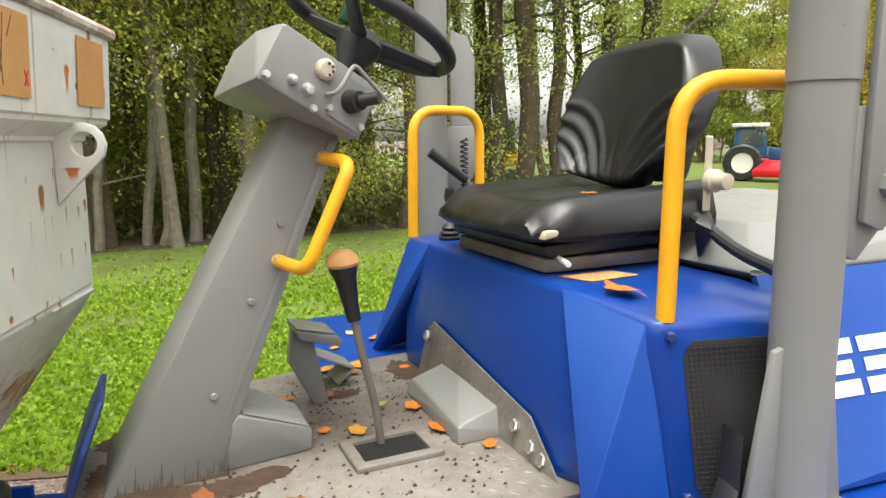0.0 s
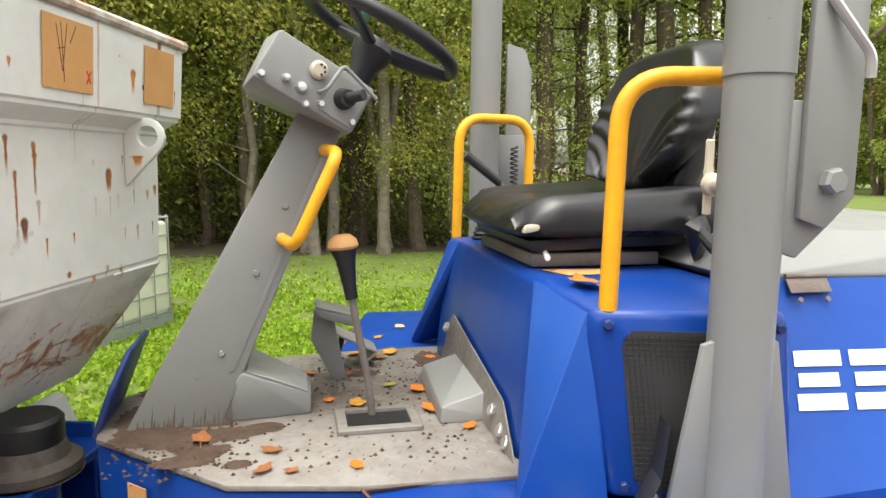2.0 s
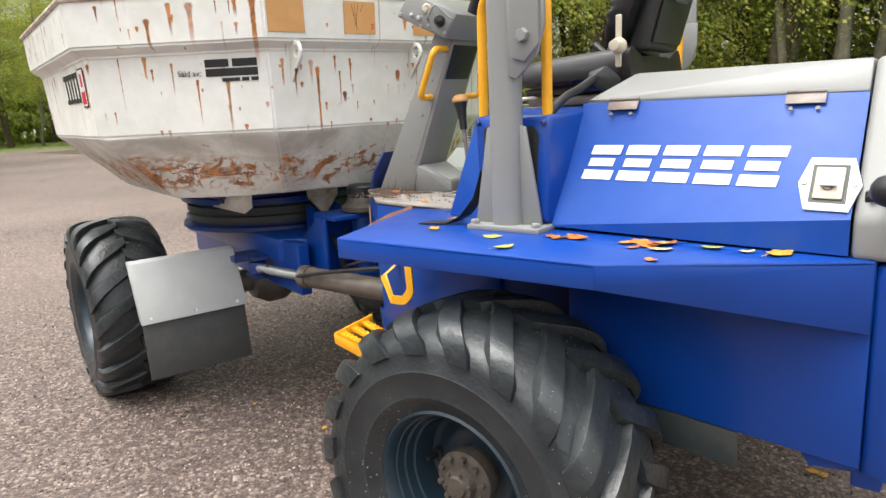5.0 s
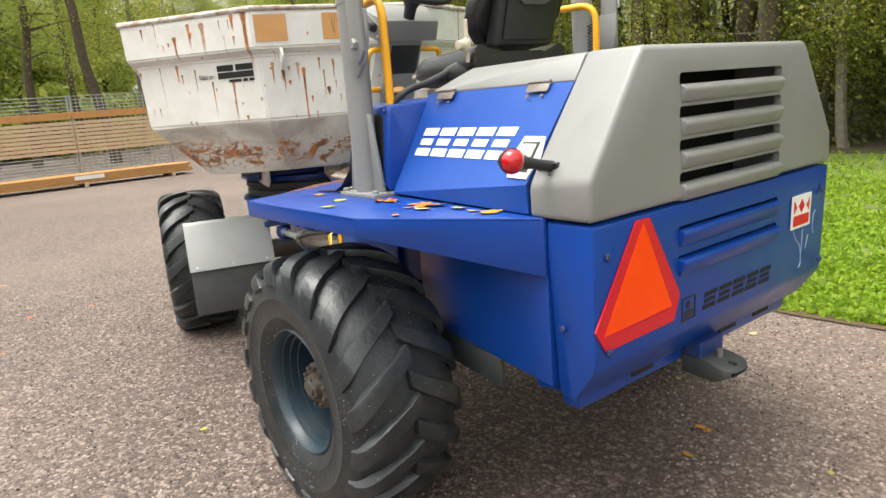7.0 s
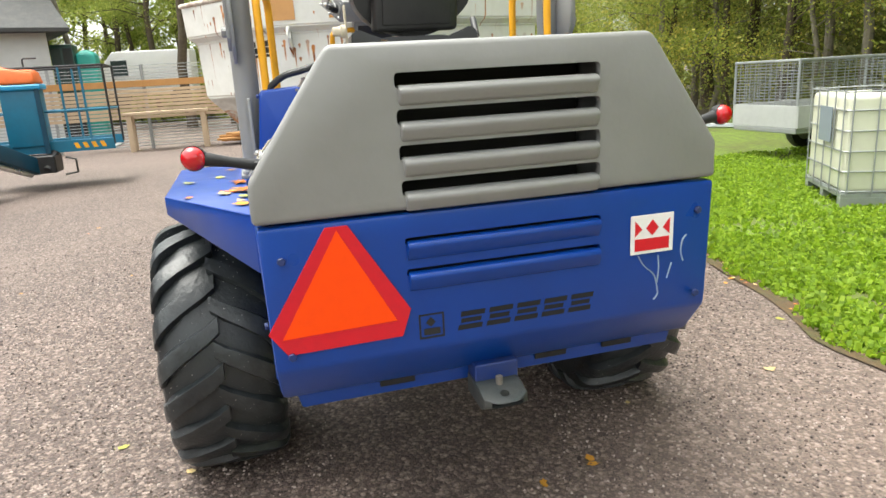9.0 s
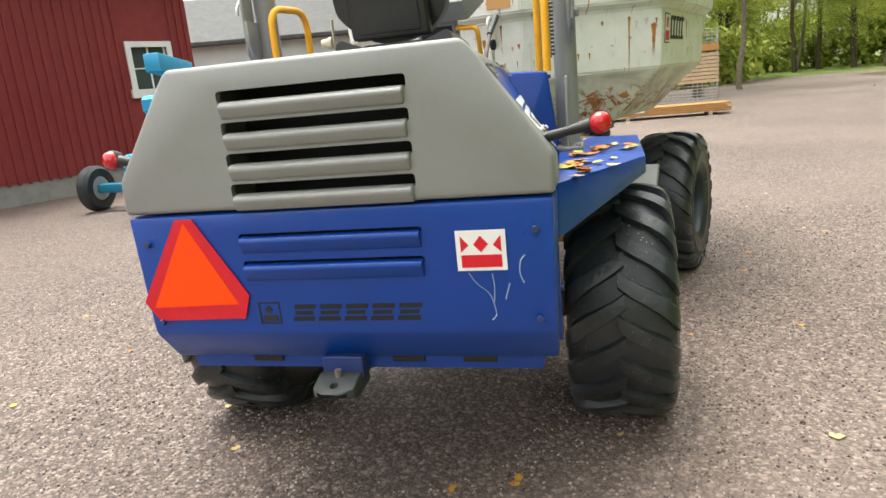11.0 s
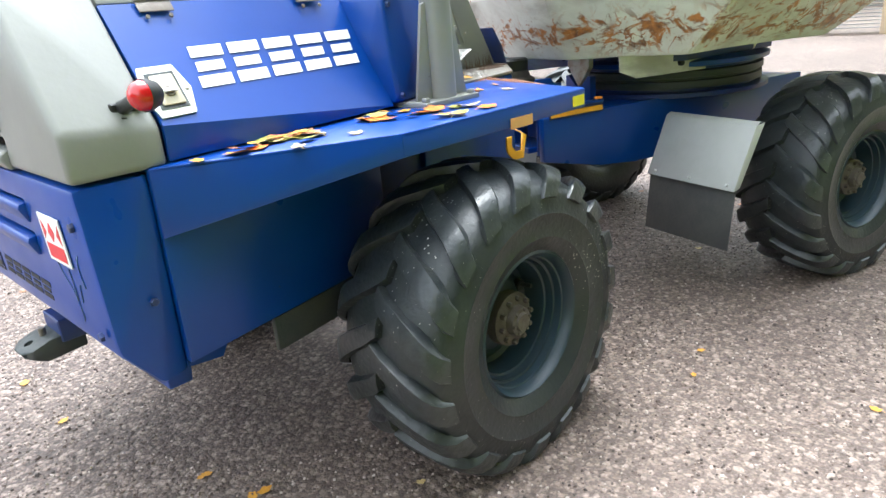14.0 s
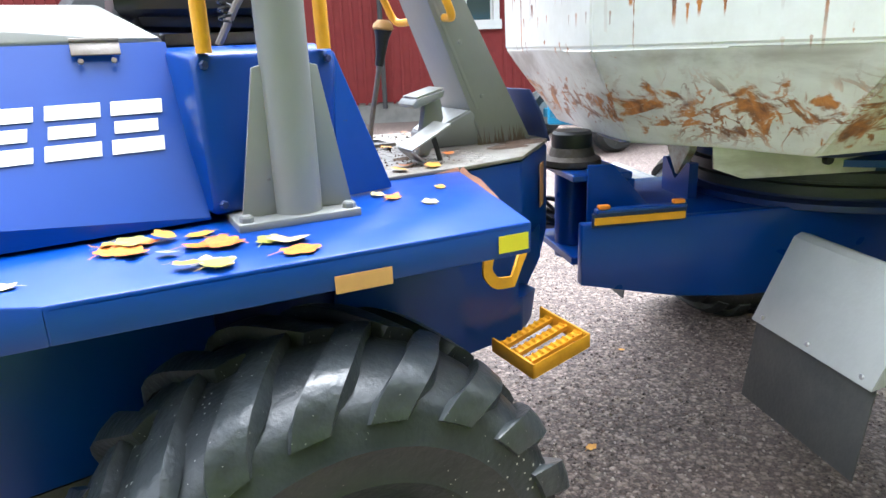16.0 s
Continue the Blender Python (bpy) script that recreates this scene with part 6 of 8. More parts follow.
sheet_on_ground("verge_soil", edge + [(x, verge(x) - 0.22 + 0.12 * noise.noise(Vector((x * 2.1, 2.0, 0)))) for x, _ in edge[::-1]], 0.009, mat("leaf_litter", (0.075, 0.05, 0.03), 0.95, second=(0.16, 0.085, 0.035), scale=22, amount=0.8, bump=0.6, bump_scale=60, third=(0.05, 0.07, 0.015), third_scale=3, third_amount=0.7), "brown leaf litter and soil along the grass edge", "soil")


def scatter(name, count, place, material, size, label, category, blades=3, tall=1.0, seed=1, parent=None):
    """Many small blades or leaves in one mesh. place(rng) gives a foot."""
    rng = random.Random(seed)
    verts, faces = [], []
    for _ in range(count):
        x, y, z = place(rng)
        for _ in range(blades):
            a = rng.uniform(0, 6.283)
            s = size * rng.uniform(0.6, 1.4)
            h = s * tall * rng.uniform(0.6, 1.3)
            ox, oy = rng.uniform(-1, 1) * size, rng.uniform(-1, 1) * size
            dx, dy = math.cos(a) * s * 0.45, math.sin(a) * s * 0.45
            lx, ly = -math.sin(a) * s * rng.uniform(0.2, 1.0), math.cos(a) * s * rng.uniform(0.2, 1.0)
            k = len(verts)
            verts += [(x + ox - dx, y + oy - dy, z), (x + ox + dx, y + oy + dy, z), (x + ox + dx * 0.8 + lx, y + oy + dy * 0.8 + ly, z + h), (x + ox - dx * 0.8 + lx, y + oy - dy * 0.8 + ly, z + h)]
            faces.append((k, k + 1, k + 2, k + 3))
    me = bpy.data.meshes.new(name)
    me.from_pydata(verts, [], faces)
    me.materials.append(material)
    ob = new(name, me)
    ob.parent = parent
    return tagged(ob, label, category, kind="stuff")


def leaf_mat(name, a, b, c, through=0.5):
    """Leaves: three greens, piece by piece, a little light passing through."""
    m = bpy.data.materials.new(name)
    m.use_nodes = True
    n, l = m.node_tree.nodes, m.node_tree.links
    p = n["Principled BSDF"]
    g = n.new("ShaderNodeNewGeometry")
    r = n.new("ShaderNodeValToRGB")
    r.color_ramp.elements[0].color, r.color_ramp.elements[1].color = (*a, 1), (*c, 1)
    e = r.color_ramp.elements.new(0.6)
    e.color = (*b, 1)
    l.new(g.outputs["Random Per Island"], r.inputs[0])
    l.new(r.outputs[0], p.inputs["Base Color"])
    p.inputs["Roughness"].default_value = 0.6
    tr = n.new("ShaderNodeBsdfTranslucent")
    l.new(r.outputs[0], tr.inputs[0])
    mx = n.new("ShaderNodeMixShader")
    mx.inputs[0].default_value = through
    l.new(p.outputs[0], mx.inputs[1])
    l.new(tr.outputs[0], mx.inputs[2])
    l.new(mx.outputs[0], n["Material Output"].inputs[0])
    return m


BLADE = leaf_mat("grass_blades", (0.13, 0.22, 0.016), (0.26, 0.41, 0.025), (0.38, 0.51, 0.05))


def near_grass(rng):
    x = rng.uniform(-5.5, 7.5)
    top = verge(x)
    y = top - abs(rng.gauss(0, 1)) * 2.6 - 0.03 + 0.04 * rng.random() * (rng.random() < 0.5)
    # thin, trodden places show the soil
    if noise.noise(Vector((x * 1.1, y * 1.1, 3.0))) + 0.5 * noise.noise(Vector((x * 4, y * 4, 1.0))) > 0.16 and rng.random() < 0.8:
        return near_grass(rng)
    return x, max(y, -11), 0.0


scatter("grass", 52000, near_grass, BLADE, 0.030, "bright green clover and grass blades", "grass", 3, 1.1, 5)

# ---- woodland ----
BARK = mat("pine_bark", (0.075, 0.054, 0.035), 0.95, second=(0.155, 0.12, 0.085), scale=9, amount=0.7, bump=0.7, bump_scale=14, third=(0.05, 0.06, 0.03), third_scale=1.0, third_amount=0.5)
BIRCH = mat("birch_bark", (0.215, 0.185, 0.14), 0.85, second=(0.05, 0.043, 0.034), scale=7, amount=0.8, bump=0.4, bump_scale=14, third=(0.14, 0.13, 0.10), third_scale=1.5, third_amount=0.7)
LEAF_G = leaf_mat("green_leaves", (0.18, 0.24, 0.04), (0.32, 0.38, 0.07), (0.54, 0.56, 0.14), 0.58)
LEAF_Y = leaf_mat("turning_leaves", (0.20, 0.26, 0.045), (0.36, 0.39, 0.07), (0.56, 0.47, 0.09))
# darker greens: the shade inside the wood is put into these leaves
LEAF_SHADE = leaf_mat("shade_darkened_leaves", (0.12, 0.14, 0.035), (0.19, 0.21, 0.05), (0.29, 0.27, 0.075))
LEAF_O = leaf_mat("amber_leaves", (0.30, 0.25, 0.04), (0.48, 0.32, 0.05), (0.62, 0.36, 0.06))


def leaf_cloud(centres, per, spread, size, seed):
    """Small leaves round the ends of the limbs, in one mesh."""
    rng = random.Random(seed)
    verts, faces = [], []
    for cx, cy, cz in centres:
        for _ in range(per):
            x, y, z = cx + rng.gauss(0, spread), cy + rng.gauss(0, spread), cz + rng.gauss(0, spread * 0.6)
            s = size * rng.uniform(0.6, 1.5)
            d = Vector((rng.uniform(-1, 1), rng.uniform(-1, 1), rng.uniform(-0.6, 1))).normalized()
            e = d.orthogonal().normalized() * s
            f = d.cross(e) * 0.6
            k = len(verts)
            verts += [(x + e.x, y + e.y, z + e.z), (x + f.x, y + f.y, z + f.z), (x - e.x, y - e.y, z - e.z), (x - f.x, y - f.y, z - f.z)]
            faces.append((k, k + 1, k + 2, k + 3))
    return verts, faces


def tree_model(seed, height, r, leaf, bark, first, spread, label, per=200, size=0.032, limbs=34):
    rng = random.Random(seed)
    t = thing("tree", label, "tree", Matrix.Translation((0, -300, 0)), "woodland trees")
    lean = (rng.uniform(-0.7, 0.7), rng.uniform(-0.7, 0.7))
    path = [(lean[0] * f * f + rng.uniform(-0.09, 0.09), lean[1] * f * f + rng.uniform(-0.09, 0.09), height * f - 0.05) for f in (0, 0.03, 0.09, 0.16, 0.25, 0.36, 0.5, 0.65, 0.8, 1.0)]
    part("trunk", tube(path, [r * 1.25, r * 1.08, r, r * 0.97, r * 0.9, r * 0.85, r * 0.75, r * 0.6, r * 0.42, r * 0.1], 10), bark, t)
    ends, bms = [], []
    for k in range(limbs):
        f = first + (1 - first) * (k + rng.random()) / limbs
        z = height * f
        a = rng.uniform(0, 6.283)
        ln = spread * (1.1 - 0.75 * f) * rng.uniform(0.6, 1.2) + 0.3
        base = Vector((lean[0] * f * f, lean[1] * f * f, z))
        end = base + Vector((math.cos(a) * ln, math.sin(a) * ln, rng.uniform(-0.15, 0.45) * ln))
        mid = base.lerp(end, 0.5) + Vector((0, 0, 0.1 * ln))
        bms.append(tube([base, mid, end], [r * 0.25, r * 0.15, 0.01], 5))
        ends += [tuple(end), tuple(mid.lerp(end, 0.5)), tuple(mid)]
        ends.append(tuple(end + Vector((rng.gauss(0, 0.4), rng.gauss(0, 0.4), rng.gauss(-0.15, 0.3)))))
    tagged(part("branching", join(*bms), bark, t), kind="stuff")
    verts, faces = leaf_cloud(ends, per, 0.45, size, seed + 50)
    me = bpy.data.meshes.new("crown")
    me.from_pydata(verts, [], faces)
    me.materials.append(leaf)
    c = new("crown", me)
    c.parent = t
    return t


models = [tree_model(11, 13, 0.15, LEAF_G, BARK, 0.28, 2.6, "tall woodland tree with dark bark and green leaves"),
          tree_model(12, 11, 0.12, LEAF_G, BARK, 0.2, 2.4, "woodland tree with brown bark and dense green leaves"),
          tree_model(13, 12, 0.10, LEAF_Y, BIRCH, 0.25, 2.2, "slender pale birch with green and yellow leaves"),
          tree_model(14, 9, 0.08, LEAF_Y, BIRCH, 0.14, 2.0, "young birch with leaves turning yellow"),
          tree_model(15, 14, 0.17, LEAF_G, BARK, 0.42, 2.4, "tall pine with a bare reddish trunk"),
          tree_model(16, 13, 0.10, LEAF_G, BARK, 0.10, 2.0, "slim woodland tree with a long bare trunk", per=130, limbs=30),
          tree_model(17, 12, 0.075, LEAF_Y, BIRCH, 0.07, 1.9, "thin pale-barked tree with sparse yellow-green leaves", per=125, limbs=30),
          tree_model(18, 13, 0.11, LEAF_Y, BIRCH, 0.40, 2.0, "leaning grey birch with a bare lower trunk", per=135, limbs=26),
          tree_model(19, 13, 0.16, LEAF_G, BARK, 0.10, 3.2, "broad green tree beyond the meadow", per=70, size=0.10, limbs=46),
          tree_model(20, 11, 0.10, LEAF_O, BIRCH, 0.16, 2.2, "young tree with amber autumn leaves", per=130, limbs=34)]
rng = random.Random(21)
spots = []
# edge of the wood behind the dumper; towards the meadow the stems stand further apart
for i in range(29):
    x = -4.2 + i * 0.85 + rng.uniform(-0.45, 0.45)
    y = -11.3 - abs(rng.gauss(0, 1.9)) - (0.9 * max(0, -4 - x))
    spots.append((x, y, rng.choice((4, 5, 0, 5, 4) if x < -2.5 else (0, 5, 2, 1, 6, 0, 3, 4)), rng.uniform(0.75, 1.25)))
for i in range(44):
    x = rng.uniform(-4.5, 24)
    y = -14.5 - rng.random() * 14
    spots.append((x, y, rng.choice((0, 1, 2, 4, 5, 6)), rng.uniform(0.85, 1.3)))
for i in range(9):
    spots.append((rng.uniform(-15, -5), -19 - rng.random() * 10, rng.choice((4, 0, 5, 1)), rng.uniform(0.9, 1.2)))
# bare stems along the very edge, and tall ones against the light
for i in range(5):
    x = -3 + i * 2.9 + rng.uniform(-0.5, 0.5)
    spots.append((x, -10.9 - rng.random() * 0.9, rng.choice((4, 7, 7, 4)), rng.uniform(0.75, 1.1)))
# belt beyond the fence and round the far side of the yard
for i in range(20):
    spots.append((38 + rng.uniform(0, 14), -8 + i * 1.7 + rng.uniform(-0.8, 0.8), rng.choice((0, 8, 4, 8)), rng.uniform(0.9, 1.3)))
for x, y, v in ((30, 2.9, 4), (30.5, 1.0, 4), (31, 7.0, 7), (32, -2.2, 0), (29, -4.6, 4), (33, -7.0, 2), (40, 5.1, 0)):
    spots.append((x, y, v, 1.2))
for i in range(40):
    spots.append((22 + i * 2.2 + rng.uniform(-1, 1), -15 - i * 0.55 - rng.random() * 7, rng.choice((0, 1, 2)), rng.uniform(0.9, 1.3)))
for i in range(26):
    spots.append((50 + rng.uniform(0, 18), -24 + i * 0.9 + rng.uniform(-0.6, 0.6), rng.choice((0, 1, 2)), rng.uniform(0.9, 1.3)))
# far trees past the meadow
for i in range(54):
    a = radians(-128 - i * 1.5)
    d = 52 + rng.uniform(-6, 14)
    spots.append((2 + d * math.cos(a), 1 + d * math.sin(a), 8 if rng.random() < 0.8 else 3, rng.uniform(0.7, 1.15)))
# stout bare stems side by side at the end of the wood, some leaning
for x, y, tilt, sc in ((-5.3, -11.8, -2, 1.15), (-5.85, -11.5, 1, 1.2), (-6.6, -11.5, -1, 1.1), (-7.9, -12.6, 4, 0.8), (-7.9, -11.4, 6, 1.15), (-8.6, -10.9, 3, 1.3)):
    copy_thing(models[(4, 0, 4, 5, 0, 4)[round(-x * 7) % 6]], Matrix.Translation((x, y, -0.1)) @ Matrix.Rotation(radians(tilt), 4, Vector((-0.78, 0.62, 0))) @ Matrix.Rotation(x * 3.1, 4, "Z") @ Matrix.Scale(sc, 4))
# pale slim birches before the dark of the wood
for x, y, tilt, sc in ((1.45, -11.0, 3, 0.9), (1.95, -11.5, -6, 0.8), (1.1, -11.6, -2, 1.0), (2.85, -12.0, -9, 0.9), (0.0, -11.7, 7, 0.85), (-0.65, -11.6, 12, 0.9), (4.3, -11.8, 4, 0.9)):
    copy_thing(models[7], Matrix.Translation((x, y, -0.1)) @ Matrix.Rotation(radians(tilt), 4, "Y") @ Matrix.Rotation(x * 2.7, 4, "Z") @ Matrix.Scale(sc, 4))
for k, (x, y, v, s) in enumerate(spots):
    copy_thing(models[v], Matrix.Translation((x, y, -0.1)) @ Matrix.Rotation(rng.gauss(0, 0.06), 4, "X") @ Matrix.Rotation(rng.gauss(0, 0.07), 4, "Y") @ Matrix.Rotation(rng.uniform(0, 6.28), 4, "Z") @ Matrix.Scale(s, 4))
for mdl, (x, y) in zip(models, ((0.6, -12.6), (3.6, -12.8), (1.6, -11.4), (5.6, -11.5), (-6.4, -14.4), (-3.4, -12.0), (2.6, -11.2), (0.2, -10.9), (-34.0, -34.0), (-15.5, -11.6))):
    mdl.matrix_world = Matrix.Translation((x, y, 0))


def bush_field(name, spots, material, size, label, seed):
    verts, faces = [], []
    rng = random.Random(seed)
    cs = []
    for x, y, r, h in spots:
        for _ in range(7):
            cs.append((x + rng.gauss(0, r * 0.5), y + rng.gauss(0, r * 0.5), abs(rng.gauss(h * 0.45, h * 0.3))))
    v, f = leaf_cloud(cs, 60, 0.4, size, seed)
    me = bpy.data.meshes.new(name)
    me.from_pydata(v, [], f)
    me.materials.append(material)
    tagged(new(name, me), label, "bushes", kind="stuff")


rng = random.Random(8)
bush_field("undergrowth", [(rng.uniform(-7, 14), -12.0 - rng.random() * 3.0, 1.0, rng.uniform(0.6, 2.4)) for _ in range(60)], LEAF_SHADE, 0.05, "undergrowth at the edge of the wood, leaves darkened for shade", 31)
bush_field("forest_thicket", [(rng.uniform(-4.5, 30), -17 - rng.random() * 11, 2.0, 4.0) for _ in range(130)], LEAF_SHADE, 0.11, "dense thicket inside the wood, its shade put into the leaf colour", 32)
bush_field("far_woods", [(58 + rng.uniform(0, 6), -26 + i * 0.5, 2.0, 5) for i in range(45)] + [(40 + i * 1.5, -17 - i * 0.75 - rng.random() * 5, 2.5, 7) for i in range(50)] + [(38 + rng.uniform(0, 5), -8 + i * 0.7, 2.0, 3) for i in range(60)]
           + [(2 + (58 + rng.uniform(0, 8)) * math.cos(radians(-132 - i)), 1 + (58 + rng.uniform(0, 8)) * math.sin(radians(-132 - i)), 3, 6) for i in range(80)], LEAF_G, 0.2, "far green woods at the edge of the fields", 33)


# ---- red barn ----
REDWOOD = mat("red_barn_paint", (0.20, 0.018, 0.018), 0.7, second=(0.13, 0.012, 0.012), scale=4, amount=0.6, bump=0.3, bump_scale=30, third=(0.26, 0.04, 0.035), third_scale=0.8, third_amount=0.5)
CONCRETE = mat("grey_concrete", (0.26, 0.25, 0.235), 0.85, second=(0.16, 0.155, 0.145), scale=4, amount=0.7, bump=0.3, bump_scale=25)
WHITEWOOD = mat("white_trim_paint", (0.72, 0.72, 0.70), 0.5, second=(0.55, 0.55, 0.53), scale=8, amount=0.4, bump=0.05)
ROOF = mat("dark_roofing", (0.05, 0.05, 0.052), 0.7, second=(0.09, 0.085, 0.08), scale=3, amount=0.6, bump=0.3)
GLASS = bpy.data.materials.new("window_glass")
GLASS.use_nodes = True
gb = GLASS.node_tree.nodes["Principled BSDF"]
gb.inputs["Base Color"].default_value, gb.inputs["Roughness"].default_value, gb.inputs["Metallic"].default_value = (0.05, 0.07, 0.07, 1), 0.05, 0.0
GALV = mat("galvanised_wire", (0.38, 0.40, 0.41), 0.45, metal=0.6, second=(0.28, 0.29, 0.3), scale=9, amount=0.5, bump=0)
PLAIN_BLUE = mat("teal_machine_paint", (0.01, 0.16, 0.27), 0.4, second=(0.02, 0.10, 0.16), scale=4, amount=0.5, bump=0.05)
BRIGHT_BLUE = mat("sky_blue_paint", (0.02, 0.30, 0.55), 0.4, second=(0.02, 0.2, 0.4), scale=4, amount=0.4, bump=0.05)

# the wall runs along its own x; its face looks to -y
BARN = pose(6.0, 11.06, 0, 0, 0, -22.0)
barn = thing("barn", "red board barn on a grey concrete footing, white windows", "barn", BARN)
L0, L1, H = -13.0, 7.15, 4.6
part("footing", box(L0, L1, 0.02, 6.0, -0.1, 0.42, 0.01), CONCRETE, barn, "grey concrete footing")
WIN = [(1.92, 1.12, 1.92, 3.06), (6.05, 0.9, 1.98, 2.9)]
wall = cut(box(L0, L1, 0.0, 6.0, 0.42, H, 0), *[box(c - w / 2, c + w / 2, -0.3, 0.14, z0, z1, 0) for c, w, z0, z1 in WIN])
wall = part("wall", wall, REDWOOD, barn, "red painted board wall")
x = L0 + 0.1
proto = None
while x < L1:
    if not any(c - w / 2 - 0.08 < x < c + w / 2 + 0.08 for c, w, _, _ in WIN):
        if proto is None:
            proto = part("batten", box(-0.028, 0.028, -0.028, 0.004, 0.38, H, 0.004), REDWOOD, wall)
            proto.location.x = x
        else:
            o = new("batten", proto.data)
            o.parent, o.location = wall, (x, 0, 0)
    x += 0.19
for c, w, z0, z1 in WIN:
    wd = part("window", join(box(c - w / 2 - 0.10, c - w / 2 + 0.02, -0.05, 0.0, z0 - 0.1, z1 + 0.1), box(c + w / 2 - 0.02, c + w / 2 + 0.10, -0.05, 0.0, z0 - 0.1, z1 + 0.1),
                             box(c - w / 2 + 0.02, c + w / 2 - 0.02, -0.05, 0.0, z1 - 0.02, z1 + 0.1), box(c - w / 2 - 0.14, c + w / 2 + 0.14, -0.07, 0.0, z0 - 0.16, z0 + 0.02)), WHITEWOOD, barn, "white window casing")
    part("sash", join(box(c - 0.02, c + 0.02, 0.04, 0.08, z0, z1), box(c - w / 2, c + w / 2, 0.045, 0.075, (z0 + z1) / 2 - 0.015, (z0 + z1) / 2 + 0.015),
                      box(c - w / 2 + 0.02, c - w / 2 + 0.07, 0.04, 0.08, z0, z1), box(c + w / 2 - 0.07, c + w / 2 - 0.02, 0.04, 0.08, z0, z1)), WHITEWOOD, wd)
    for a in (-1, 1):
        for b in (0, 1):
            part("pane", box(c + (a - 1) / 2 * (w / 2) + 0.02, c + (a + 1) / 2 * (w / 2) - 0.02, 0.055, 0.062, z0 + b * (z1 - z0) / 2 + 0.02, z0 + (b + 1) * (z1 - z0) / 2 - 0.02, 0), GLASS, wd, "dark window pane", smooth=0)
part("downpipe", tube([(0.2, -0.08, 0.3), (0.2, -0.08, H)], 0.05, 12), ROOF, barn, "black rain downpipe")
part("roof", hull([(L0 - 0.3, -0.5, H - 0.1), (L1 + 0.3, -0.5, H - 0.1), (L0 - 0.3, 3, H + 2.2), (L1 + 0.3, 3, H + 2.2), (L0 - 0.3, 6.5, H - 0.1), (L1 + 0.3, 6.5, H - 0.1)], 0), ROOF, barn, "dark low roof", smooth=0)

lad = thing("ladder", "aluminium ladder on its edge against the barn's footing", "ladder", BARN @ pose(-0.62, -0.12, 0.0, 12, 0, 0))
for z in (0.03, 0.42):
    part("stile", box(-3.0, 0.0, -0.012, 0.012, z - 0.03, z + 0.03, 0.004), GALV, lad)
for k in range(10):
    part("rung", tube([(-0.15 - 0.3 * k, 0, 0.03), (-0.15 - 0.3 * k, 0, 0.42)], 0.014, 8), GALV, lad)
PINK = mat("red_plastic_ribbon", (0.62, 0.06, 0.08), 0.5, second=(0.45, 0.03, 0.05), scale=20, amount=0.5, bump=0.1)
rib = thing("barrier_ribbon", "red plastic barrier ribbon lying crumpled on the gravel", "ribbon", pose(2.9, 8.05, 0, 0, 0, -3))
for k in range(4):
    rr = random.Random(40 + k)
    part("ribbon_fold", tube(rounded([(j * 0.55 - 1.6, rr.uniform(-0.16, 0.16), 0.02 + 0.03 * rr.random()) for j in range(7)], 0.15, 4), 0.035, 8, flat=0.35), PINK, rib)

# ---- pale building behind the lift ----
PALE = mat("pale_plaster", (0.55, 0.56, 0.56), 0.8, second=(0.45, 0.46, 0.46), scale=2, amount=0.5, bump=0.15, bump_scale=40)
house = thing("house", "pale plastered outbuilding with a dark overhanging roof", "house", pose(27.0, 7.2, 0, 0, 0, 22))
part("wall", box(0, 8, 0, 12, -0.1, 4.0, 0.01), PALE, house)
part("roof", hull([(-0.6, -0.7, 3.9), (-0.6, 12.7, 3.9), (4, -0.7, 6.3), (4, 12.7, 6.3), (8.6, -0.7, 3.9), (8.6, 12.7, 3.9), (-0.6, -0.7, 4.05), (-0.6, 12.7, 4.05)], 0.02), ROOF, house, "dark roof", smooth=0)
w = part("window", join(box(-0.04, 0.0, 2.6, 3.6, 1.4, 2.5, 0.01)), WHITEWOOD, house, "white-framed window")
part("pane", box(-0.05, -0.041, 2.7, 3.5, 1.5, 2.4, 0), GLASS, w, smooth=0)

# ---- fence of boards and wire, with timber piled before it ----
BOARD = mat("weathered_board", (0.52, 0.40, 0.275), 0.8, second=(0.42, 0.32, 0.23), scale=5, amount=0.7, bump=0.2, bump_scale=30)
RAILWOOD = mat("orange_new_timber", (0.46, 0.24, 0.085), 0.75, second=(0.36, 0.18, 0.06), scale=5, amount=0.7, bump=0.2, bump_scale=30)
for k in range(6):
    y0 = -4.0 + k * 2.42
    fe = thing("fence_panel", "yard fence panel of weathered boards and galvanised wire, orange top rail", "fence", pose(19.2 + 0.10 * k, y0, 0), "yard fence")
    for y in (0.03, 2.39):
        part("post", tube([(0, y, -0.1), (0, y, 2.35)], 0.025, 8), GALV, fe)
    part("top_rail", box(-0.08, -0.02, 0, 2.42, 1.74, 1.92, 0.006), RAILWOOD, fe, "orange new timber rail")
    for i in range(8):
        part("board", box(-0.075, -0.03, 0.0, 2.42, 0.86 + i * 0.105, 0.945 + i * 0.105, 0.004), BOARD, fe)
    for i in range(9):
        part("wire", tube([(0, 0, 0.1 + i * 0.085), (0, 2.42, 0.1 + i * 0.085)], 0.012, 5), GALV, fe)
    for i in range(5):
        part("wire", tube([(0, 0, 1.97 + i * 0.09), (0, 2.42, 1.97 + i * 0.09)], 0.008, 5), GALV, fe)
    if k == 0:
        for i in range(18):
            part("wire", tube([(0, 0.05 + i * 0.13, 0.1), (0, 0.05 + i * 0.13, 2.3)], 0.008, 5), GALV, fe)
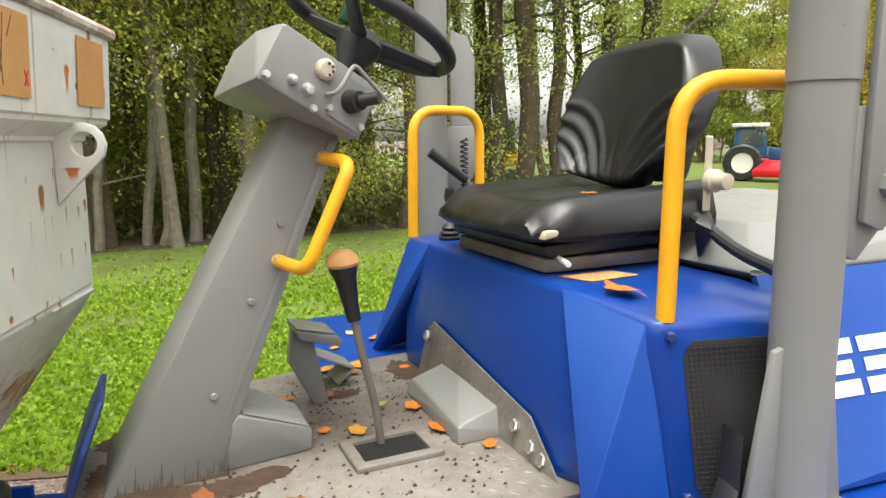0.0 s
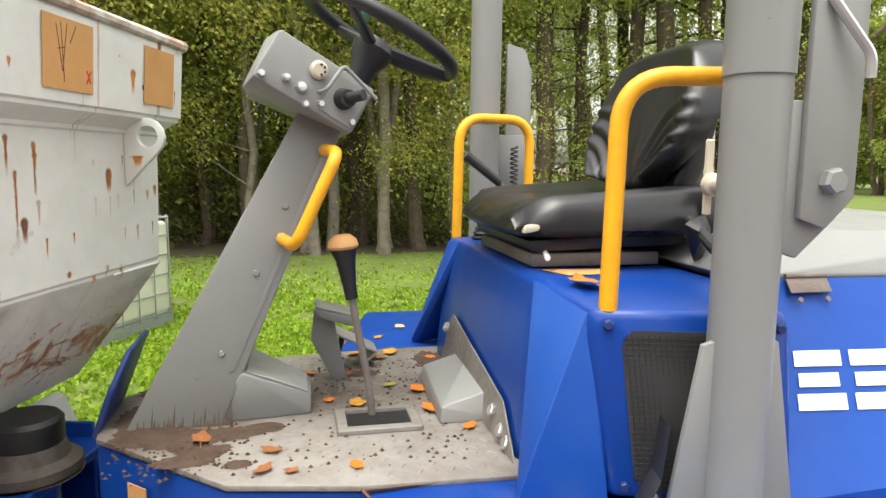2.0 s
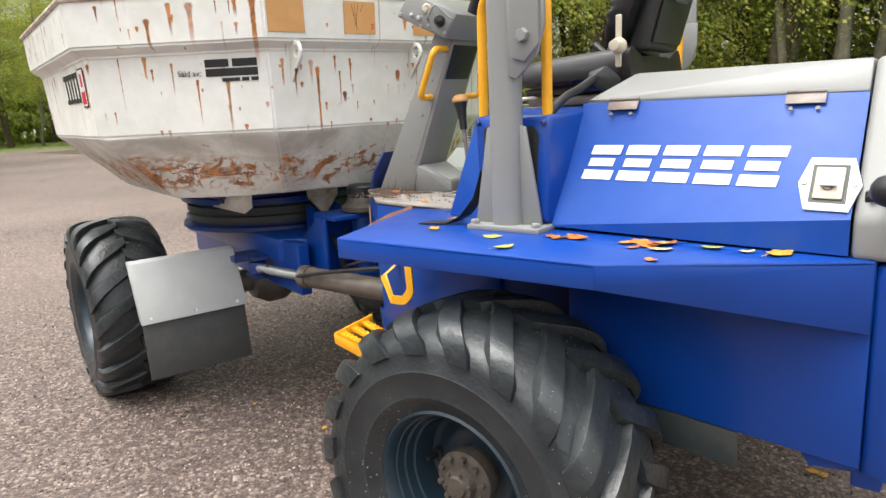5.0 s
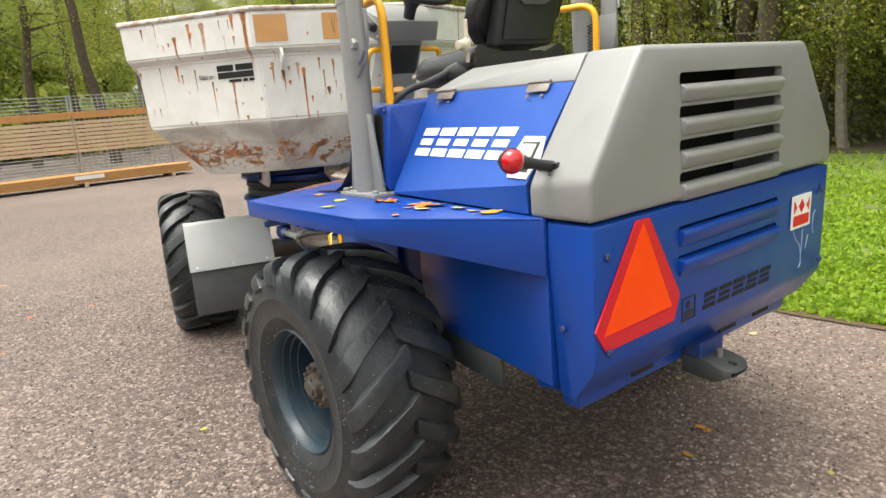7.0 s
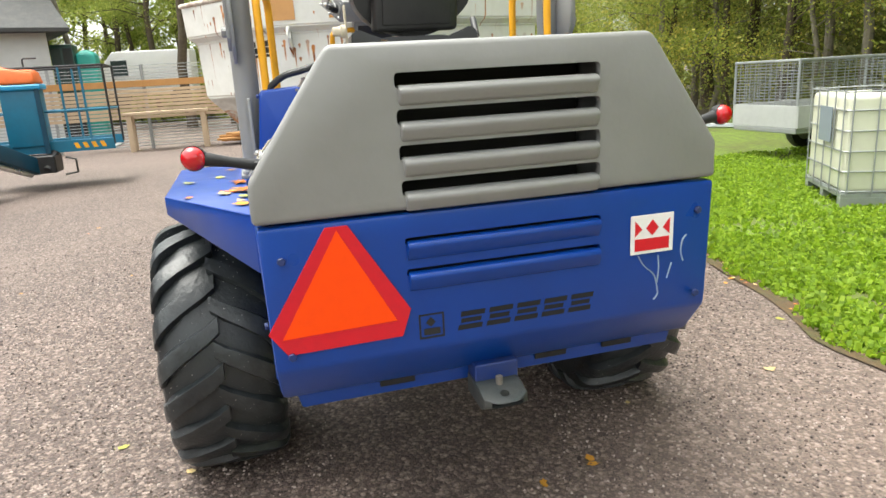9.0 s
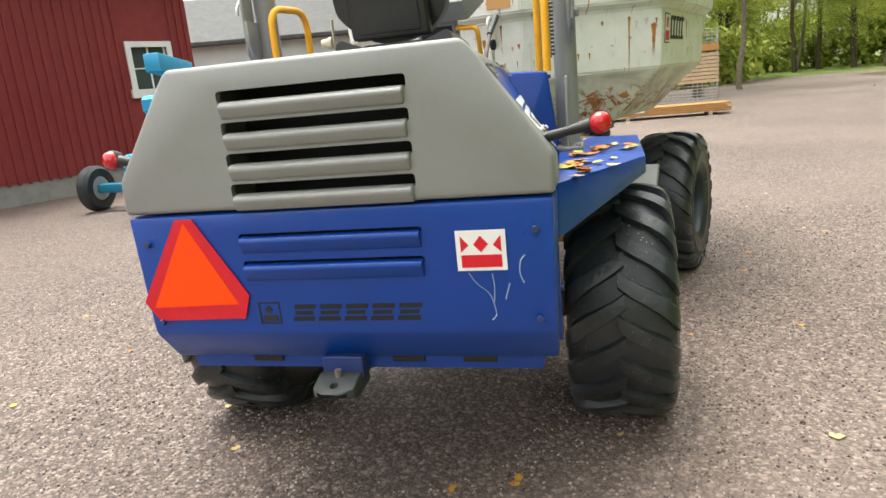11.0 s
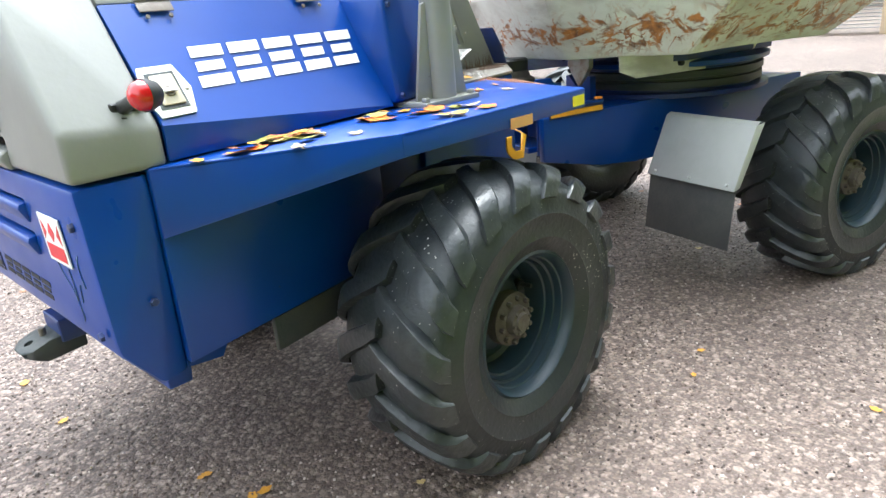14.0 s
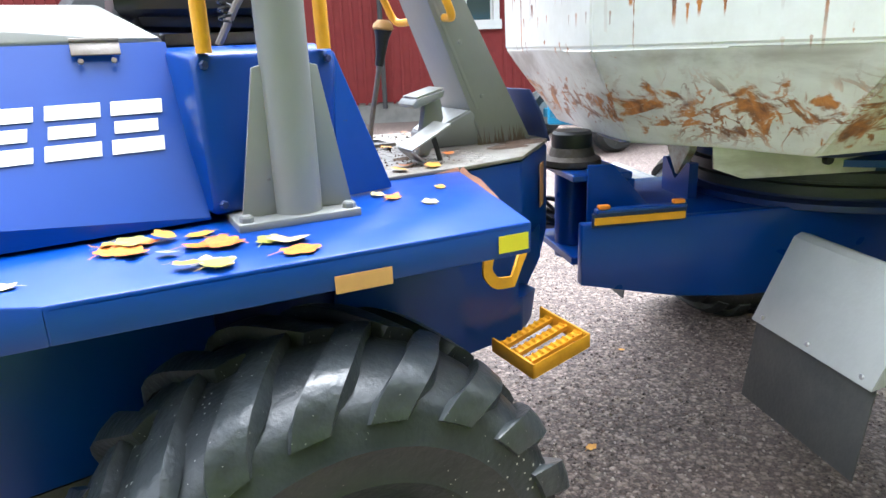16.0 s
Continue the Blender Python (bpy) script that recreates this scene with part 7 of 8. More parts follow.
pile = thing("timber_pile", "low pile of yellow sawn timber on bearers", "timber", pose(18.2, -4.1, 0))
random.seed(4)
for j in range(4):
    for i in range(7):
        part("plank", box(0.02 + i * 0.125, 0.135 + i * 0.125, random.uniform(-0.15, 0.15), 5.3 + random.uniform(-0.5, 0.3), 0.10 + j * 0.058, 0.152 + j * 0.058, 0.003), RAILWOOD, pile)
for y in (0.4, 2.6, 4.8):
    part("bearer", box(0, 0.9, y, y + 0.1, 0, 0.098, 0.003), BOARD, pile)
part("paper_note", box(-0.002, 0.0, 2.2, 2.9, 0.2, 0.3, 0), WHITE, pile, "white label sheet", smooth=0)
bench = thing("work_trestle", "grey wooden trestle table against the fence", "table", pose(18.5, 1.6, 0))
part("tabletop", box(0, 0.6, 0, 2.2, 0.98, 1.06, 0.005), BOARD, bench)
for x, y in ((0.03, 0.08), (0.5, 0.08), (0.03, 2.0), (0.5, 2.0)):
    part("leg", box(x, x + 0.09, y, y + 0.14, 0, 0.98, 0.004), BOARD, bench)

# ---- white plastic tank in a steel cage ----
TANK = mat("milky_plastic", (0.62, 0.62, 0.50), 0.35, second=(0.52, 0.53, 0.40), scale=2.5, amount=0.6, bump=0.04)


def ibc(m, label):
    t = thing("bulk_tank", label, "tank", m)
    part("bottle", hull([(x, y, z) for x in (0.012, 0.988) for y in (0.012, 1.188) for z in (0.15, 1.10)], 0.05, 4), TANK, t, "milky white plastic bottle")
    part("cap", lathe([(0, 0.05), (0.09, 0.05), (0.1, 0.0), (0, 0)], (0.5, 0.6, 1.08), (0, 0, 1), 20), BLACK, t)
    for z in (0.16, 0.36, 0.56, 0.76, 0.96, 1.14):
        part("cage_bar", tube(rounded([(0.5, 0, z), (0, 0, z), (0, 1.2, z), (1, 1.2, z), (1, 0, z), (0.5, 0, z)], 0.05), 0.0075, 6), GALV, t)
    for i in range(5):
        for x, y in ((0.05 + 0.225 * i, -0.012), (0.05 + 0.225 * i, 1.212), (-0.012, 0.06 + 0.27 * i), (1.012, 0.06 + 0.27 * i)):
            part("cage_bar", tube([(x, y, 0.12), (x, y, 1.16)], 0.0075, 6), GALV, t)
    part("pallet", join(box(0, 1, 0, 1.2, 0.1, 0.14), *[box(0, 1, y, y + 0.1, 0, 0.1) for y in (0, 0.55, 1.1)]), GALV, t)
    part("label_plate", box(-0.03, -0.024, 0.35, 0.75, 0.62, 0.98, 0.002), mat("grey_label", (0.2, 0.24, 0.27), 0.5, bump=0), t)
    return t


ibc(Matrix.Translation((3.55, -4.97, 0)) @ Matrix.Rotation(radians(-119), 4, "Z") @ Matrix.Translation((0, 0, 0)) @ pose(0, 0, 0), "milky white bulk tank in a galvanised cage on grass")

# ---- caged trailer ----
trl = thing("cage_trailer", "grey trailer with mesh cage sides standing on grass", "trailer", pose(6.2, -6.88, 0, 0, 0, 0))
part("bed", box(0, 1.3, -2.6, 0, 0.42, 0.5, 0.01), GALV, trl)
part("front_board", box(0, 1.3, -0.03, 0, 0.5, 0.82, 0.006), GREY_FLAP, trl, "pale grey drop board")
part("side_board", box(-0.03, 0, -2.6, 0, 0.5, 0.82, 0.006), GREY_FLAP, trl)
part("side_board", box(1.3, 1.33, -2.6, 0, 0.5, 0.82, 0.006), GREY_FLAP, trl)
for a, b in (((0, 0), (1.3, 0)), ((0, 0), (0, -2.6)), ((1.3, 0), (1.3, -2.6)), ((0, -2.6), (1.3, -2.6))):
    part("cage_frame", tube([(*a, 0.82), (*a, 1.45), (*b, 1.45), (*b, 0.82)], 0.022, 6), GALV, trl)
    va, vb = Vector((*a, 0)), Vector((*b, 0))
    for i in range(1, 14):
        p, q = va + Vector((0, 0, 0.82 + i * 0.045)), vb + Vector((0, 0, 0.82 + i * 0.045))
        part("mesh_wire", tube([p, q], 0.006, 4), GALV, trl)
    for i in range(1, 12):
        p = va.lerp(vb, i / 12)
        part("mesh_wire", tube([p + Vector((0, 0, 0.82)), p + Vector((0, 0, 1.45))], 0.005, 4), GALV, trl)
for x in (-0.12, 1.42):
    tw = part("wheel", lathe([(0.30, -0.07), (0.32, -0.03), (0.32, 0.03), (0.30, 0.07), (0.18, 0.07), (0.18, -0.07), (0.30, -0.07)], (x, -1.5, 0.32), (1, 0, 0), 28), RUBBER, trl)
    part("rim", lathe([(0, 0.04), (0.17, 0.05), (0.18, -0.04), (0, -0.04)], (x, -1.5, 0.32), (1, 0, 0), 20), GALV, tw)
part("drawbar", tube([(1.3, -0.4, 0.45), (2.4, 0.15, 0.44), (3.1, 0.5, 0.44)], 0.045, 6), GALV, trl)
part("jockey_leg", tube([(2.9, 0.4, 0.44), (2.9, 0.4, 0.0)], 0.03, 8), GALV, trl)

# ---- boom lift ----
lift = thing("boom_lift", "teal trailer boom lift with its basket lowered", "boom lift")
part("chassis", box(6.9, 10.6, 5.2, 6.25, 0.45, 0.75, 0.02), PLAIN_BLUE, lift)
for x, y in ((7.1, 5.12), (10.3, 4.76), (7.5, 7.3), (10.3, 6.4)):
    wv = part("wheel", lathe([(0.32, -0.11), (0.37, -0.06), (0.37, 0.06), (0.32, 0.11), (0.2, 0.11), (0.2, -0.11), (0.32, -0.11)], (x, y, 0.37), (0, 1, 0), 28), RUBBER, lift)
    part("rim", lathe([(0, 0.08), (0.1, 0.07), (0.19, 0.1), (0.2, -0.1), (0, -0.1)], (x, y, 0.37), (0, -1, 0), 24), GREY_FLAP, wv, "pale rim")
part("turret", box(7.6, 9.1, 5.35, 6.25, 0.75, 1.45, 0.05), PLAIN_BLUE, lift)
part("turret_cover", box(7.5, 8.6, 5.4, 6.2, 1.46, 1.75, 0.06), BRIGHT_BLUE, lift)
NAVY_TEAL = mat("dark_teal_boom_paint", (0.006, 0.055, 0.10), 0.35, second=(0.004, 0.03, 0.06), scale=4, amount=0.5, bump=0.05)
part("boom", hull([c + Vector((0, dy, dz)) for c in (Vector((8.6, 5.62, 1.72)), Vector((11.25, 4.2, 0.42))) for dy in (-0.11, 0.11) for dz in (-0.14, 0.14)], 0.02, 2), NAVY_TEAL, lift, "dark teal boom")
part("boom_sleeve", hull([c + Vector((0, dy, dz)) for c in (Vector((8.5, 5.67, 1.77)), Vector((10.2, 4.76, 0.94))) for dy in (-0.15, 0.15) for dz in (-0.18, 0.18)], 0.03, 2), NAVY_TEAL, lift)
part("boom_cylinder", tube([(9.6, 5.1, 0.95), (11.2, 4.25, 0.30)], 0.05, 12), STEEL, lift)
part("boom_knee", hull([(6.5, 5.0, 2.02), (8.2, 5.6, 1.95), (6.5, 5.25, 2.02), (8.2, 5.85, 1.95), (6.5, 5.0, 2.27), (8.2, 5.6, 2.22), (6.5, 5.25, 2.27), (8.2, 5.85, 2.22)], 0.02), BRIGHT_BLUE, lift, "sky blue boom end")
part("battery_box", hull([(x, y, z) for x, y in ((6.455, 5.776), (6.90, 5.31), (7.15, 5.55), (6.70, 6.02)) for z in (0.36, 0.93)], 0.04, 2), BRIGHT_BLUE, lift, "sky blue battery box")
part("rear_axle_beam", hull([(x, y, z) for x, y in ((7.0, 5.2), (7.2, 5.2), (7.4, 7.2), (7.6, 7.2)) for z in (0.30, 0.44)], 0.02), PLAIN_BLUE, lift)
part("box_bracket", box(6.3, 7.0, 5.2, 5.5, 0.5, 0.62, 0.01), PLAIN_BLUE, lift)
part("outrigger", tube([(9.6, 5.3, 0.7), (10.4, 5.0, 0.5)], 0.085, 4), PLAIN_BLUE, lift)
part("basket_bracket", join(box(11.2, 11.7, 3.85, 4.35, 0.30, 0.6, 0.02), tube([(11.3, 3.7, 0.55), (11.3, 3.55, 0.5), (11.3, 3.55, 0.28), (11.3, 3.75, 0.25)], 0.02, 6), tube([(11.2, 4.0, 0.35), (11.5, 3.9, 0.62)], 0.07, 8)), BLACK, lift)
cabinet = part("control_panel", box(11.42, 11.75, 3.95, 4.56, 0.75, 1.80, 0.03, 2), PLAIN_BLUE, lift, "teal control cabinet")
part("cabinet_lip", box(11.36, 11.78, 3.90, 4.66, 1.70, 1.79, 0.02), BRIGHT_BLUE, cabinet)
part("cabinet_strut", box(11.37, 11.41, 3.93, 4.01, 0.62, 1.78, 0.008), NAVY_TEAL, cabinet)
part("orange_cover", hull([(11.38, 3.96, 1.80), (11.95, 3.96, 1.80), (11.38, 4.72, 1.80), (11.95, 4.72, 1.80), (11.45, 4.0, 2.0), (11.85, 4.0, 2.03), (11.45, 4.6, 2.10), (11.85, 4.6, 2.12)], 0.04, 3), mat("orange_cover_paint", (0.8, 0.16, 0.03), 0.5, second=(0.6, 0.1, 0.02), bump=0.05), lift, "orange moulded cover")
part("basket_floor", box(11.5, 12.45, 2.92, 5.08, 0.62, 0.66, 0.01), GALV, lift)
part("toe_board", box(11.48, 11.51, 2.92, 5.08, 0.62, 0.82, 0.006), PLAIN_BLUE, lift)
part("toe_board", box(12.44, 12.47, 2.92, 5.08, 0.62, 0.82, 0.006), PLAIN_BLUE, lift)
for z in (1.32, 2.06):
    part("basket_rail", tube([(11.5, 2.92, z), (12.45, 2.92, z), (12.45, 5.08, z), (11.5, 5.08, z)], 0.022, 6, closed=True), PLAIN_BLUE if z < 1.5 else BLACK, lift)
for x, y in ((11.5, 2.92), (12.45, 2.92), (12.45, 5.08), (11.5, 5.08), (11.5, 3.28), (11.5, 3.62), (12.45, 3.6), (12.45, 4.35), (11.5, 4.78)):
    part("basket_post", tube([(x, y, 0.7), (x, y, 2.06)], 0.02, 6), PLAIN_BLUE if y > 3.0 else BLACK, lift)
for y in (4.15, 4.95):
    part("control_lever", tube(rounded([(11.6, y, 2.05), (11.6, y, 2.22), (11.6, y - 0.22, 2.22)], 0.04), 0.014, 6), BLACK, lift)
for i in range(4):
    part("hazard_stripe", plate([(11.476, 3.05 + i * 0.14, 0.67), (11.476, 3.12 + i * 0.14, 0.67), (11.476, 3.16 + i * 0.14, 0.77), (11.476, 3.09 + i * 0.14, 0.77)], 0.002, 0, (-1, 0, 0)), YELLOW, lift, smooth=0)

# ---- farm machines by the meadow ----
TRACTOR_BLUE = mat("tractor_blue", (0.01, 0.08, 0.20), 0.4, second=(0.01, 0.05, 0.12), scale=3, bump=0.03)
tr = thing("tractor", "dark blue farm tractor with a white cab roof", "tractor", pose(-20.6, -18.1, 0, 0, 0, 130))
part("bonnet", hull([(0.4, s * 0.32, z) for s in (1, -1) for z in (0.75, 1.3)] + [(2.0, s * 0.28, z) for s in (1, -1) for z in (0.75, 1.18)], 0.06, 2), TRACTOR_BLUE, tr)
cabp = part("cab", hull([(-0.9, s * 0.62, 0.9) for s in (1, -1)] + [(0.4, s * 0.6, 0.9) for s in (1, -1)] + [(-0.8, s * 0.55, 2.1) for s in (1, -1)] + [(0.25, s * 0.55, 2.1) for s in (1, -1)], 0.04), TRACTOR_BLUE, tr)
for s in (1, -1):
    part("cab_window", plate([(-0.7, s * 0.605, 1.35), (0.25, s * 0.60, 1.35), (0.15, s * 0.572, 2.0), (-0.65, s * 0.575, 2.0)], 0.01, 0, (0, s, 0.1)), GLASS, cabp, smooth=0)
part("cab_roof", hull([(x, s * 0.66, z) for s in (1, -1) for x in (-0.95, 0.4) for z in (2.1, 2.25)], 0.04), WHITE, cabp, "white roof")
for x, y, r in ((-0.5, 0.85, 0.72), (-0.5, -0.85, 0.72), (1.6, 0.7, 0.45), (1.6, -0.7, 0.45)):
    wv = part("wheel", lathe([(r * 0.9, -0.18), (r, -0.1), (r, 0.1), (r * 0.9, 0.18), (r * 0.55, 0.18), (r * 0.55, -0.18), (r * 0.9, -0.18)], (x, y, r), (0, 1, 0), 28), RUBBER, tr)
    part("rim", lathe([(0, 0.12), (r * 0.5, 0.16), (r * 0.55, -0.16), (0, -0.12)], (x, y, r), (0, 1, 0), 24), WHITE, wv, "white rim")
mow = thing("mower", "red tractor mower on the grass", "mower", pose(-20.3, -16.7, 0, 0, 0, 107))
part("deck", hull([(x, y, z) for x in (-0.9, 1.4) for y in (-0.5, 0.5) for z in (0.2, 0.45)] + [(0, -0.3, 0.8), (0, 0.3, 0.8), (-0.6, 0, 0.85)], 0.04), RED, mow)
part("arm", tube([(0, 0, 0.7), (-1.2, 0.2, 0.9)], 0.07, 6), RED, mow)
yl = thing("excavator", "small yellow excavator standing among the trees", "excavator", pose(-9.6, -20.0, 0, 0, 0, 40))
part("upper_body", hull([(x, y, z) for x in (-1.4, 0.9) for y in (-0.9, 0.9) for z in (0.8, 1.35)], 0.08), YELLOW, yl)
part("cab", hull([(x, y, z) for x in (0.0, 1.0) for y in (0.1, 0.9) for z in (1.3, 2.4)], 0.05), BLACK, yl)
part("track", box(-1.5, 1.5, -1.0, -0.6, 0, 0.7, 0.1, 2), RUBBER, yl)
part("track", box(-1.5, 1.5, 0.6, 1.0, 0, 0.7, 0.1, 2), RUBBER, yl)
# dead limb leaning out of the wood
solo("dead_branch", tube([(-9.2, -14.2, 0.6), (-11.4, -14.0, 3.9), (-13.4, -14.0, 5.3), (-15.0, -14.0, 6.9), (-16.4, -14.1, 8.1)], [0.09, 0.08, 0.065, 0.05, 0.02], 8), BARK, "bare dead limb leaning out from the wood", "branch")
# dark machine parked before the barn
dk = thing("parked_loader", "dark wheeled loader with a blue bonnet before the barn", "loader", pose(1.9, 9.6, 0, 0, 0, 10))
part("body", hull([(x, y, z) for x in (-1.6, 0.9) for y in (-0.7, 0.7) for z in (0.6, 1.7)] + [(-1.0, -0.6, 2.5), (-1.0, 0.6, 2.5), (0.0, 0.6, 2.5), (0.0, -0.6, 2.5)], 0.06), BLACK, dk)
part("bonnet", box(-0.4, 0.9, -0.76, -0.71, 1.2, 1.6, 0.02), TRACTOR_BLUE, dk)
part("tail_lamp", box(0.3, 0.5, -0.80, -0.765, 1.3, 1.45, 0.02), RED, dk)
for x in (-1.0, 0.6):
    wv = part("wheel", lathe([(0.5, -0.15), (0.58, -0.08), (0.58, 0.08), (0.5, 0.15), (0.3, 0.15), (0.3, -0.15), (0.5, -0.15)], (x, -0.85, 0.58), (0, 1, 0), 28), RUBBER, dk)
    part("rim", lathe([(0, 0.1), (0.29, 0.13), (0.3, -0.13), (0, -0.1)], (x, -0.85, 0.58), (0, -1, 0), 24), GREY_FLAP, wv)
# white van beyond the fence
van = thing("van", "white van parked beyond the fence", "van", pose(34, 4.8, 1.0, 0, 0, 84))
part("body", hull([(x, y, z) for x in (-2.2, 1.2) for y in (-0.95, 0.95) for z in (0.5, 2.5)] + [(2.3, -0.9, 1.2), (2.3, 0.9, 1.2), (2.3, 0.9, 0.5), (2.3, -0.9, 0.5)], 0.08, 2), WHITE, van)
for s in (1, -1):
    part("window", box(0.6, 1.3, s * 0.96 - 0.01, s * 0.96 + 0.01, 1.4, 2.1, 0.01), GLASS, van, "dark side window")
for x in (-1.4, 1.4):
    for y in (-0.9, 0.9):
        part("wheel", lathe([(0, -0.1), (0.33, -0.1), (0.35, 0), (0.33, 0.1), (0, 0.1)], (x, y, 0.35), (0, 1, 0), 20), RUBBER, van)
TARP = mat("teal_tarpaulin", (0.02, 0.30, 0.25), 0.5, second=(0.02, 0.2, 0.18), scale=3, bump=0.2, bump_scale=8)
solo("covered_load", hull([(28, 5.85, 0), (29.2, 5.85, 0), (28, 6.65, 0), (29.2, 6.65, 0), (28.1, 5.9, 3.2), (29.1, 5.9, 3.2), (28.1, 6.6, 3.25), (29.1, 6.6, 3.15), (28.5, 6.25, 3.4)], 0.12, 3), TARP, "teal tarpaulin over a tall load", "tarpaulin")
digger = thing("machine_cab", "dark glazed machine cab standing beyond the fence", "machine", pose(28.4, 7.0, 0))
part("frame", box(-0.5, 0.5, -0.4, 0.4, 0, 1.2, 0.05), BLACK, digger)
part("cab", hull([(x, y, z) for x in (-0.5, 0.5) for y in (-0.4, 0.4) for z in (1.2, 3.55)], 0.06, 2), mat("dark_green_cab", (0.02, 0.06, 0.05), 0.3, second=(0.03, 0.04, 0.04), bump=0), digger)
for y in (-0.2, 0.2):
    part("cab_pane", box(-0.515, -0.505, y - 0.16, y + 0.16, 2.3, 3.4, 0), GLASS, digger, smooth=0)


# ---- fallen leaves ----
LEAF_MATS = [mat("leaf_" + nm, c, 0.6, second=d, scale=60, amount=0.7, bump=0.2, bump_scale=90) for nm, c, d in (
    ("orange", (0.62, 0.18, 0.012), (0.42, 0.08, 0.012)), ("yellow", (0.58, 0.29, 0.03), (0.42, 0.15, 0.02)), ("pale", (0.60, 0.47, 0.22), (0.46, 0.27, 0.08)),
    ("green", (0.30, 0.33, 0.06), (0.4, 0.3, 0.05)), ("brown", (0.28, 0.10, 0.03), (0.15, 0.05, 0.02)))]
LEAF_WORDS = ["curled orange maple leaf", "yellow fallen leaf", "pale dry fallen leaf", "green-yellow fallen leaf", "brown withered leaf"]


def leaf_mesh(seed):
    """A lobed, curled leaf about six centimetres long, lying flat."""
    rng = random.Random(seed)
    bm = bmesh.new()
    n = 18
    cv = bm.verts.new((0, 0, 0.002))
    curl = rng.uniform(1.5, 7)
    fold = rng.uniform(1, 5)
    vs = []
    for k in range(n):
        a = 2 * math.pi * k / n
        r = 0.030 * (0.72 + 0.30 * abs(math.cos(2.5 * a)) + rng.uniform(-0.08, 0.08))
        x, y = 1.25 * r * math.cos(a), r * math.sin(a) * rng.uniform(0.75, 1.0)
        vs.append(bm.verts.new((x, y, 0.002 + curl * x * x + fold * y * y)))
    for k in range(n):
        bm.faces.new((cv, vs[k], vs[(k + 1) % n]))
    st = [bm.verts.new(p) for p in ((-0.03, -0.001, 0.006), (-0.03, 0.001, 0.006), (-0.055, 0.001, 0.002), (-0.055, -0.001, 0.002))]
    bm.faces.new(st)
    me = bpy.data.meshes.new("fallen_leaf")
    bm.to_mesh(me)
    bm.free()
    me.shade_smooth()
    return me


LEAF_SHAPES = []
for k in range(5):
    for v in range(3):
        me = leaf_mesh(100 + 7 * k + v)
        me.materials.append(LEAF_MATS[k])
        LEAF_SHAPES.append(me)
lrng = random.Random(77)


def lay_leaf(x, y, z, kind=None, size=1.0, tilt=0.0):
    k = lrng.choice((0, 0, 1, 1, 2, 2, 3, 4)) if kind is None else kind
    ob = new("fallen_leaf", LEAF_SHAPES[k * 3 + lrng.randrange(3)])
    ob.matrix_world = Matrix.Translation((x, y, z)) @ Euler((tilt, 0, lrng.uniform(0, 6.28))).to_matrix().to_4x4() @ Matrix.Scale(size * lrng.uniform(0.5, 1.05), 4)
    tagged(ob, LEAF_WORDS[k] + " lying where it fell", "leaf", "fallen leaves")


TOPZ = 1.163
RIGHT = ((0.265, -0.745, 1), (0.356, -0.765, 1), (0.413, -0.765, 0), (0.476, -0.729, 2), (0.502, -0.725, 3), (0.53, -0.70, 1), (0.471, -0.86, 2), (0.546, -0.73, 3), (0.591, -0.718, 4), (0.601, -0.769, 2), (0.647, -0.86, 2),
         (0.806, -0.715, 1), (0.859, -0.712, 0), (0.832, -0.771, 0), (0.956, -0.714, 1), (0.952, -0.797, 0), (0.996, -0.813, 0), (0.944, -0.907, 2), (0.955, -0.934, 2), (1.061, -0.83, 3), (1.091, -0.855, 2), (1.091, -0.93, 0),
         (1.372, -0.588, 2), (1.387, -0.639, 0), (1.44, -0.728, 2), (1.531, -0.599, 1))
for x, y, k in RIGHT:
    lay_leaf(x, y, TOPZ + 0.001, k, 1.1, lrng.uniform(-0.1, 0.1))
# heaps against the panel's foot
for cx, cy, n in ((0.53, -0.725, 9), (0.85, -0.735, 5), (0.96, -0.80, 3), (0.94, -0.92, 2), (0.40, -0.755, 3)):
    for _ in range(n):
        lay_leaf(cx + lrng.gauss(0, 0.035), min(cy + lrng.gauss(0, 0.02), -0.70), TOPZ + lrng.uniform(0.002, 0.012), lrng.choice((0, 0, 1, 1, 2, 3, 4)), 1.05, lrng.uniform(-0.25, 0.25))
LEFT = ((1.328, 0.763, 1), (1.373, 0.591, 4), (1.347, 0.596, 2), (1.093, 0.80, 3), (0.986, 0.911, 3), (0.941, 0.735, 4), (0.893, 0.726, 4), (0.864, 0.724, 0), (0.721, 0.73, 1), (0.693, 0.71, 0), (0.685, 0.782, 0), (0.626, 0.71, 4),
        (0.618, 0.776, 2), (0.599, 0.891, 0), (0.512, 0.711, 3), (0.66, 0.74, 0), (0.64, 0.72, 1), (0.915, 0.745, 0), (0.43, 0.72, 2), (0.36, 0.715, 1))
for x, y, k in LEFT:
    lay_leaf(x, y, TOPZ + 0.001, k, 0.95, lrng.uniform(-0.12, 0.12))
DECKLEAF = ((1.756, -0.216, 0), (1.719, -0.002, 0), (1.655, 0.029, 1), (1.522, -0.38, 1), (1.50, -0.041, 0), (1.494, 0.09, 0), (1.415, -0.31, 0), (1.43, 0.208, 0), (1.684, 0.351, 0), (1.854, 0.34, 4), (1.841, 0.256, 4), (1.803, 0.352, 4), (1.665, -0.199, 4),
            (1.562, -0.088, 3), (1.62, -0.38, 1), (1.56, -0.33, 4), (1.98, 0.18, 4))
for x, y, k in DECKLEAF:
    lay_leaf(x, y, 1.1765, k, 0.8, lrng.uniform(-0.2, 0.2))
